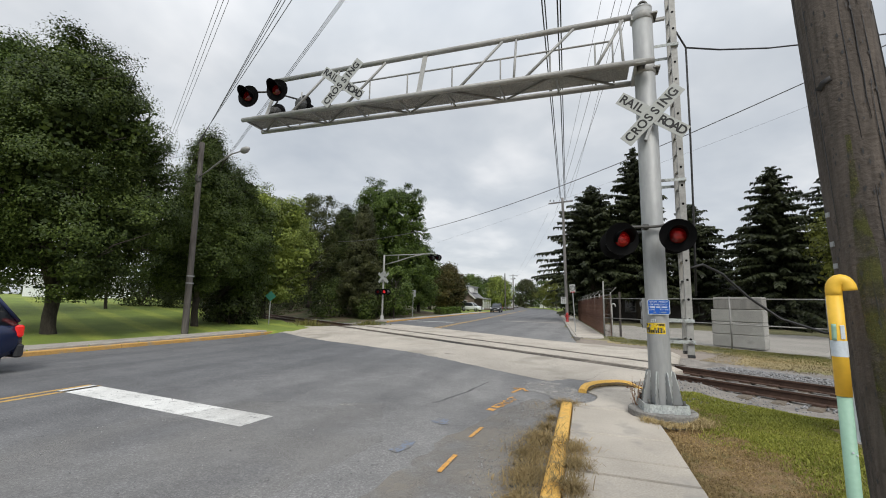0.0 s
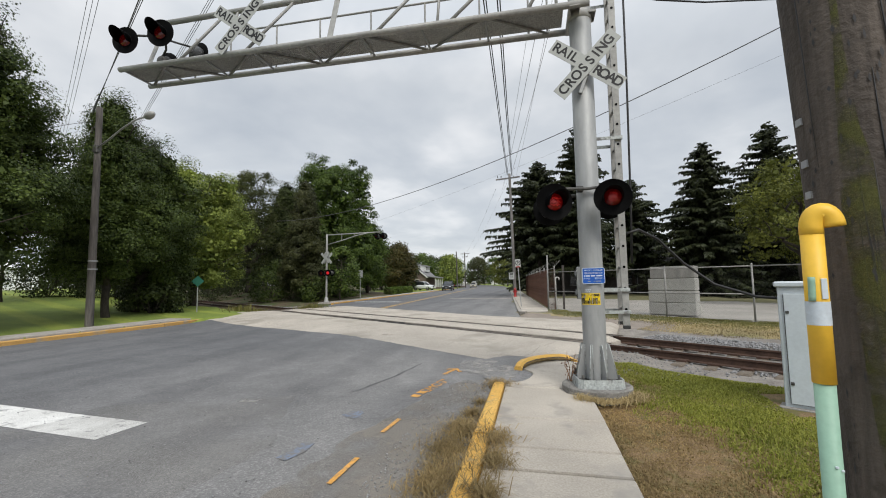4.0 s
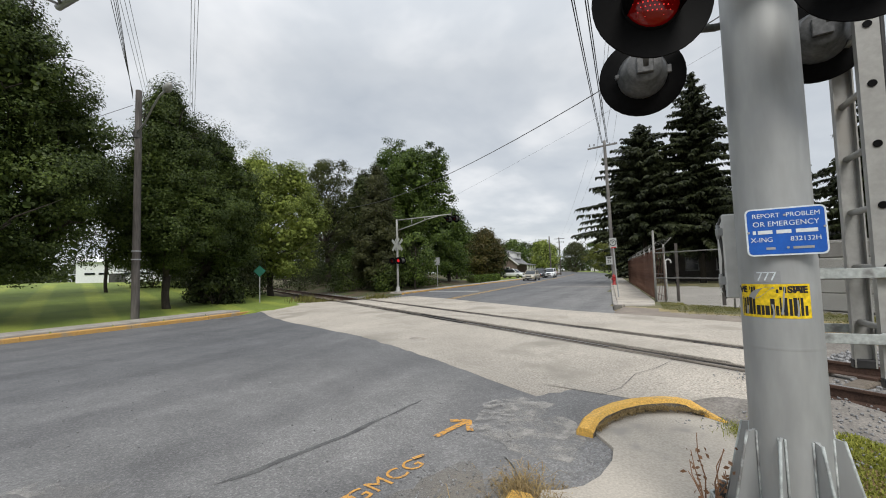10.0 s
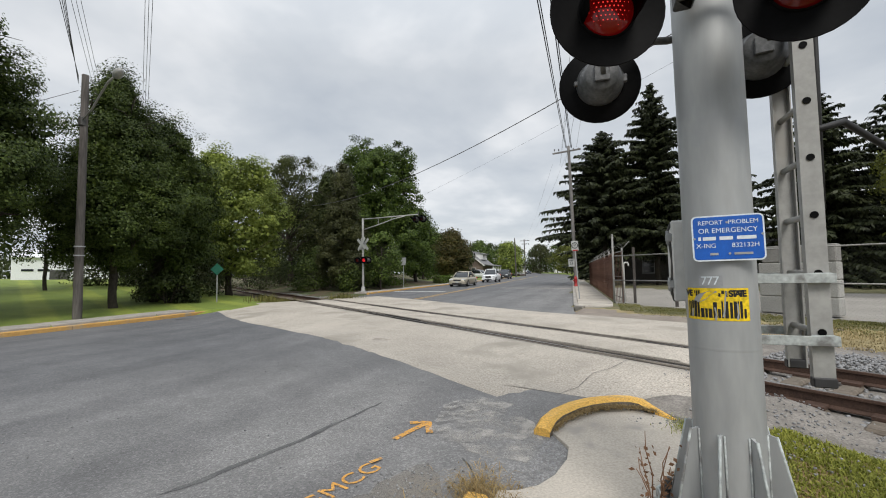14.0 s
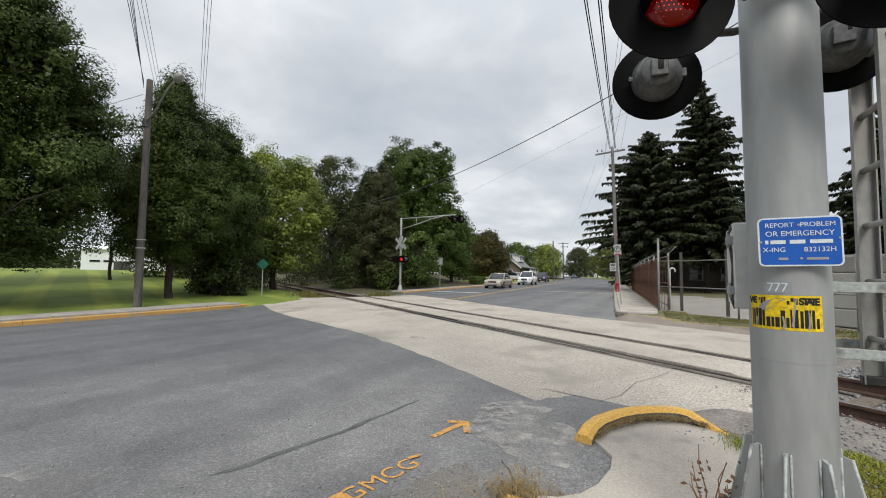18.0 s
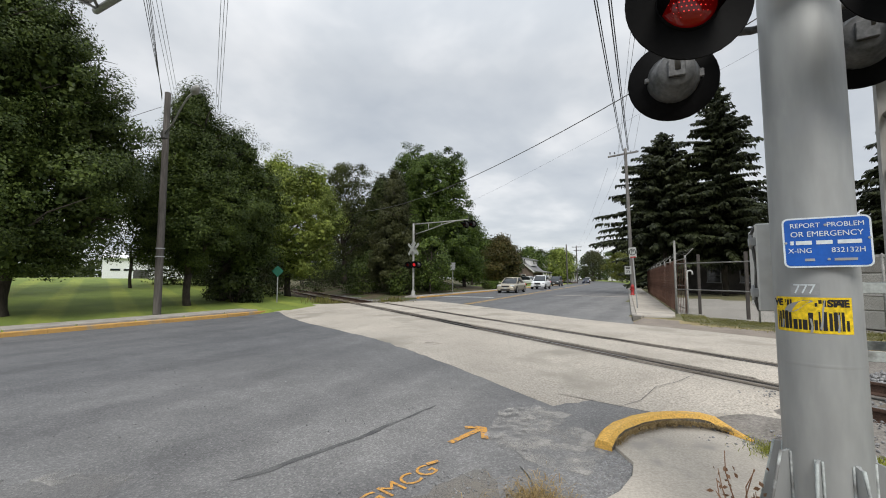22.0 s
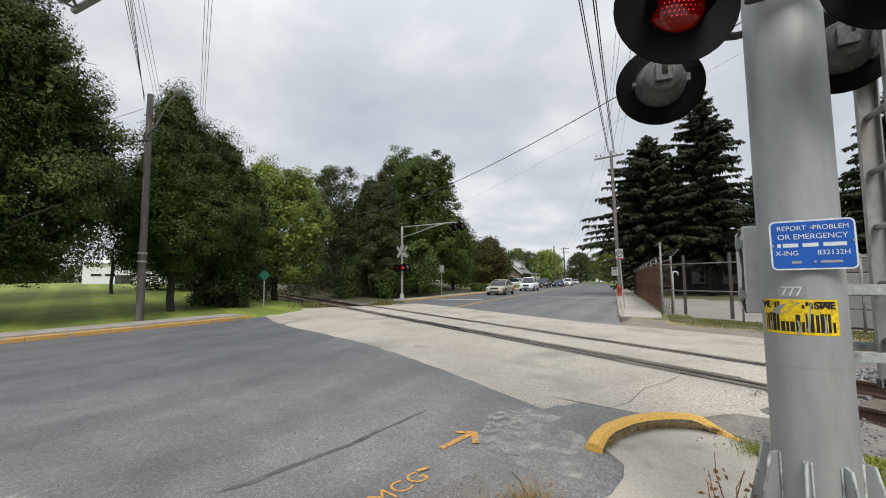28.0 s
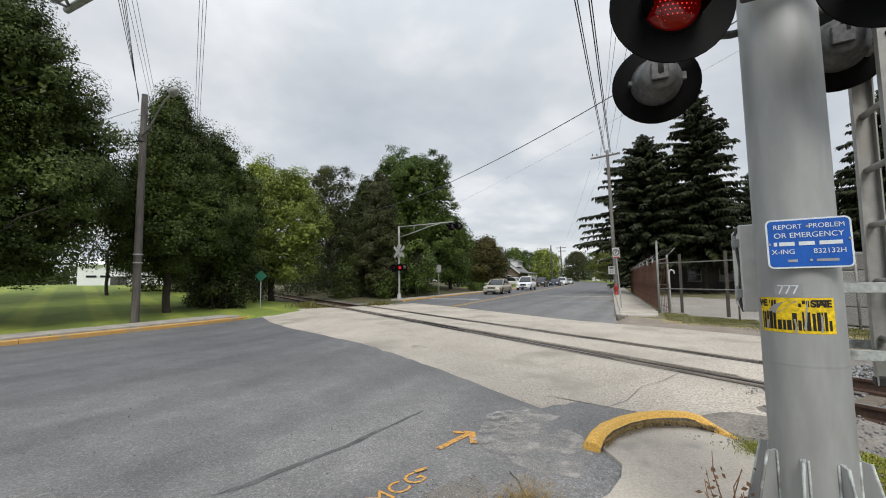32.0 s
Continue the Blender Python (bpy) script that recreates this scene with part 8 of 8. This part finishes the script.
def car(name, at, kind, paint, label):
    """A car whose front looks along -y, its wheels on z = 0."""
    suv = kind == "suv"
    L, W, H = (4.6, 1.82, 1.72) if suv else (4.7, 1.78, 1.43)
    sill, belt = (0.3, 1.02) if suv else (0.22, 0.88)
    c = thing(name, at, label, "car", "cars on the road")
    body = Geo()
    prof = [(-0.5, 0.62, 0.72), (-0.47, 0.8, 0.9), (-0.36, 0.93 if not suv else 0.96, 0.97), (-0.2, 0.98, 1.0), (0.0, 1.0, 1.0), (0.25, 1.0, 1.0), (0.4, 1.02, 0.98), (0.47, 1.0, 0.93), (0.5, 0.82, 0.82)]
    rings = []
    for u, hz, wz in prof:
        y, w = u * L, W / 2 * wz
        t = sill + (belt - sill) * hz
        lo = sill + (0.12 if abs(u) > 0.46 else 0)
        rings.append([(-w * 0.94, y, lo), (-w, y, lo + 0.16), (-w, y, t - 0.2), (-w * 0.93, y, t - 0.03), (-w * 0.8, y, t), (w * 0.8, y, t), (w * 0.93, y, t - 0.03), (w, y, t - 0.2), (w, y, lo + 0.16), (w * 0.94, y, lo)])
    loft(body, rings)
    part("body", body, M[paint], c)
    cab = [(-0.24, 0.0, 0.86), (-0.06, 0.93, 0.72), (0.08, 1.0, 0.72), (0.3 if suv else 0.2, 0.97, 0.7), (0.46 if suv else 0.36, 0.05, 0.82)]
    if suv:
        cab = [(-0.24, 0.0, 0.88), (-0.08, 0.92, 0.76), (0.05, 1.0, 0.75), (0.38, 0.97, 0.74), (0.475, 0.1, 0.86)]
    rings = []
    for u, hz, wz in cab:
        y, z, w = u * L, belt - 0.02 + (H - belt) * hz, W / 2 * wz
        rings.append([(-W / 2 * 0.88, y, belt - 0.03), (-w, y, max(belt - 0.02, z - 0.06)), (-w * 0.9, y, z), (w * 0.9, y, z), (w, y, max(belt - 0.02, z - 0.06)), (W / 2 * 0.88, y, belt - 0.03)])
    g = loft(Geo(), rings)
    part("cabin", g, M["carglass"], c, "dark glass cabin")
    # roof skin and pillars over the glass
    rf = Geo()
    ru = cab[1:4]
    loft(rf, [[(-W / 2 * wz * 0.93, u * L, belt + (H - belt) * hz - 0.03), (-W / 2 * wz * 0.88, u * L, belt + (H - belt) * hz + 0.012), (W / 2 * wz * 0.88, u * L, belt + (H - belt) * hz + 0.012), (W / 2 * wz * 0.93, u * L, belt + (H - belt) * hz - 0.03)] for u, hz, wz in ru])
    part("roof", rf, M[paint], c)
    for s in (-1, 1):
        for (u0, h0, w0), (u1, h1, w1) in ((cab[0], cab[1]), (cab[3], cab[4])):
            part("pillar", Geo().tube((s * W / 2 * w0 * (1.0 if h0 < 0.5 else 0.95), u0 * L, belt + (H - belt) * h0 - 0.01), (s * W / 2 * w1 * (0.95 if h1 > 0.5 else 1.0), u1 * L, belt + (H - belt) * h1 - 0.02), 0.04, n=6), M[paint], c)
        um = cab[2][0]
        part("pillar", Geo().tube((s * W / 2 * 0.885, um * L, belt - 0.02), (s * W / 2 * cab[2][2] * 0.97, um * L, H - 0.03), 0.035, n=6), M["trim_dark"], c)
        part("mirror", Geo().box((s * (W / 2 + 0.08), cab[0][0] * L + 0.25, belt + 0.08), (0.18, 0.1, 0.13), bevel=0.03), M[paint], c)
        part("headlight", Geo().box((s * W * 0.34, -L * 0.483, belt * 0.74), (0.36, 0.14, 0.15), bevel=0.04), M["headlight"], c)
        part("tail_light", Geo().box((s * W * 0.41, L * 0.478, belt * 0.86), (0.22, 0.16, 0.26 if suv else 0.17), bevel=0.04), M["taillight"], c)
        part("fog_light", Geo().box((s * W * 0.33, -L * 0.492, sill + 0.14), (0.16, 0.06, 0.08), bevel=0.02), M["trim_dark"], c)
    part("grille", Geo().box((0, -L * 0.492, belt * 0.68), (0.75, 0.08, 0.16 if not suv else 0.26), bevel=0.03), M["trim_dark"], c)
    part("bumper", Geo().box((0, -L * 0.487, sill + 0.14), (W * 0.92, 0.16, 0.26), bevel=0.06), M[paint], c)
    part("bumper", Geo().box((0, L * 0.487, sill + 0.16), (W * 0.92, 0.16, 0.28), bevel=0.06), M["trim_dark"] if suv else M[paint], c)
    part("intake", Geo().box((0, -L * 0.503, sill + 0.1), (0.9, 0.05, 0.09), bevel=0.02), M["trim_dark"], c)
    part("plate", Geo().box((0, -L * 0.506, sill + 0.22), (0.3, 0.015, 0.14), bevel=0.004), M["sign_white"], c)
    part("underbody", Geo().box((0, 0, sill + 0.02), (W * 0.86, L * 0.86, 0.12)), M["trim_dark"], c)
    R = 0.35 if suv else 0.315
    for s in (-1, 1):
        for y in (-L * 0.31, L * 0.29):
            turn = Matrix.Translation((s * (W / 2 - 0.1), y, R)) @ Matrix.Rotation(radians(90 * s), 4, "Y")
            wh = part("wheel", Geo().lathe([(R * 0.62, -0.1), (R * 0.95, -0.1), (R, -0.07), (R, 0.07), (R * 0.95, 0.1), (R * 0.64, 0.1)], turn, 20), M["tyre"], c, "black tyre with alloy rim")
            rim = Geo().lathe([(R * 0.64, 0.09), (R * 0.58, 0.06), (R * 0.2, 0.085), (0.0, 0.09)], turn, 20)
            part("rim", rim, M["rim"], wh)
            part("arch", Geo().lathe([(R * 1.02, 0.06), (R * 1.17, 0.085), (R * 1.17, 0.06)], turn, 20), M["trim_dark"], c)
    if suv:
        for s in (-1, 1):
            part("roof_rail", Geo().tube((s * W * 0.33, -0.04 * L, H + 0.04), (s * W * 0.33, 0.36 * L, H + 0.03), 0.02, n=6), M["trim_dark"], c)
    return c


def lane_x(y):
    return -13.3 - 0.058 * (y - 35.7) - max(0, y - 95) ** 2 * 0.0012


def on_lane(y, dx=0.0):
    slope = (lane_x(y - 0.5) - lane_x(y + 0.5))
    return pose(lane_x(y) + dx, y, 0.004 + max(0, y - 110) * 0.002, 0, 0, math.degrees(math.atan(slope)))


beige = car("sedan", on_lane(35.7), "sedan", "car_beige", "champagne sedan waiting at the crossing")
white = car("crossover_car", on_lane(49.8), "suv", "car_white", "white crossover stopped behind the sedan")
navy = car("sedan", on_lane(77.5), "sedan", "car_navy", "dark blue sedan joining the queue")
van = car("crossover_car", on_lane(89.5), "suv", "car_white", "white sport utility car farther back in the queue")
silver = car("sedan", on_lane(106), "sedan", "car_silver", "silver sedan at the end of the queue")
car("crossover_car", pose(-16.7, 70, 0.004, 0, 0, 3), "suv", "car_dark", "charcoal sport utility car parked at the kerb")
car("crossover_car", pose(-22.6, 74, 0.05, 0, 0, 75), "suv", "car_white", "white car parked on a driveway by the house")
car("crossover_car", pose(-13.35, -3.78, road_z(-13.35, -3.7), 0, 0, 0), "suv", "car_navy", "dark blue sport utility car with lit tail lights")
for x, y, a in ((30, 30, 60),):
    car("sedan", pose(x, y, 0.0, 0, 0, a), "sedan", "car_silver", "silver car parked beyond the gravel lot")


# ---- what moves ----
def motions():
    for thing_, rows in (
        (beige, ((0, 178), (3.5, 118), (5.5, 95), (6, 90), (7, 80), (8, 70.5), (9, 62), (10, 54.3), (11, 47.6), (12, 42.2), (13, 38.4), (14, 36.1), (14.8, 35.7), (32, 35.7))),
        (white, ((0, 225), (4, 142), (6, 114), (8, 93), (9, 82.5), (10, 73), (11, 65), (12, 58.6), (13, 53.6), (14, 50.4), (15, 49.8), (32, 49.8))),
        (navy, ((0, 300), (12, 205), (16, 158), (18, 141), (20, 126), (22, 112), (23, 102.5), (24, 95), (25, 89), (26, 84), (27, 80.3), (28.5, 77.5), (32, 77.5))),
        (van, ((0, 312), (14, 230), (18, 186), (20, 164), (24, 127), (26, 108), (28, 94.5), (29, 91), (30, 89.5), (32, 89.5))),
        (silver, ((0, 318), (18, 240), (24, 170), (28, 126), (30, 111), (31, 107.5), (32, 106))),
    ):
        walk(thing_, [(t, on_lane(y)) for t, y in rows])


motions()
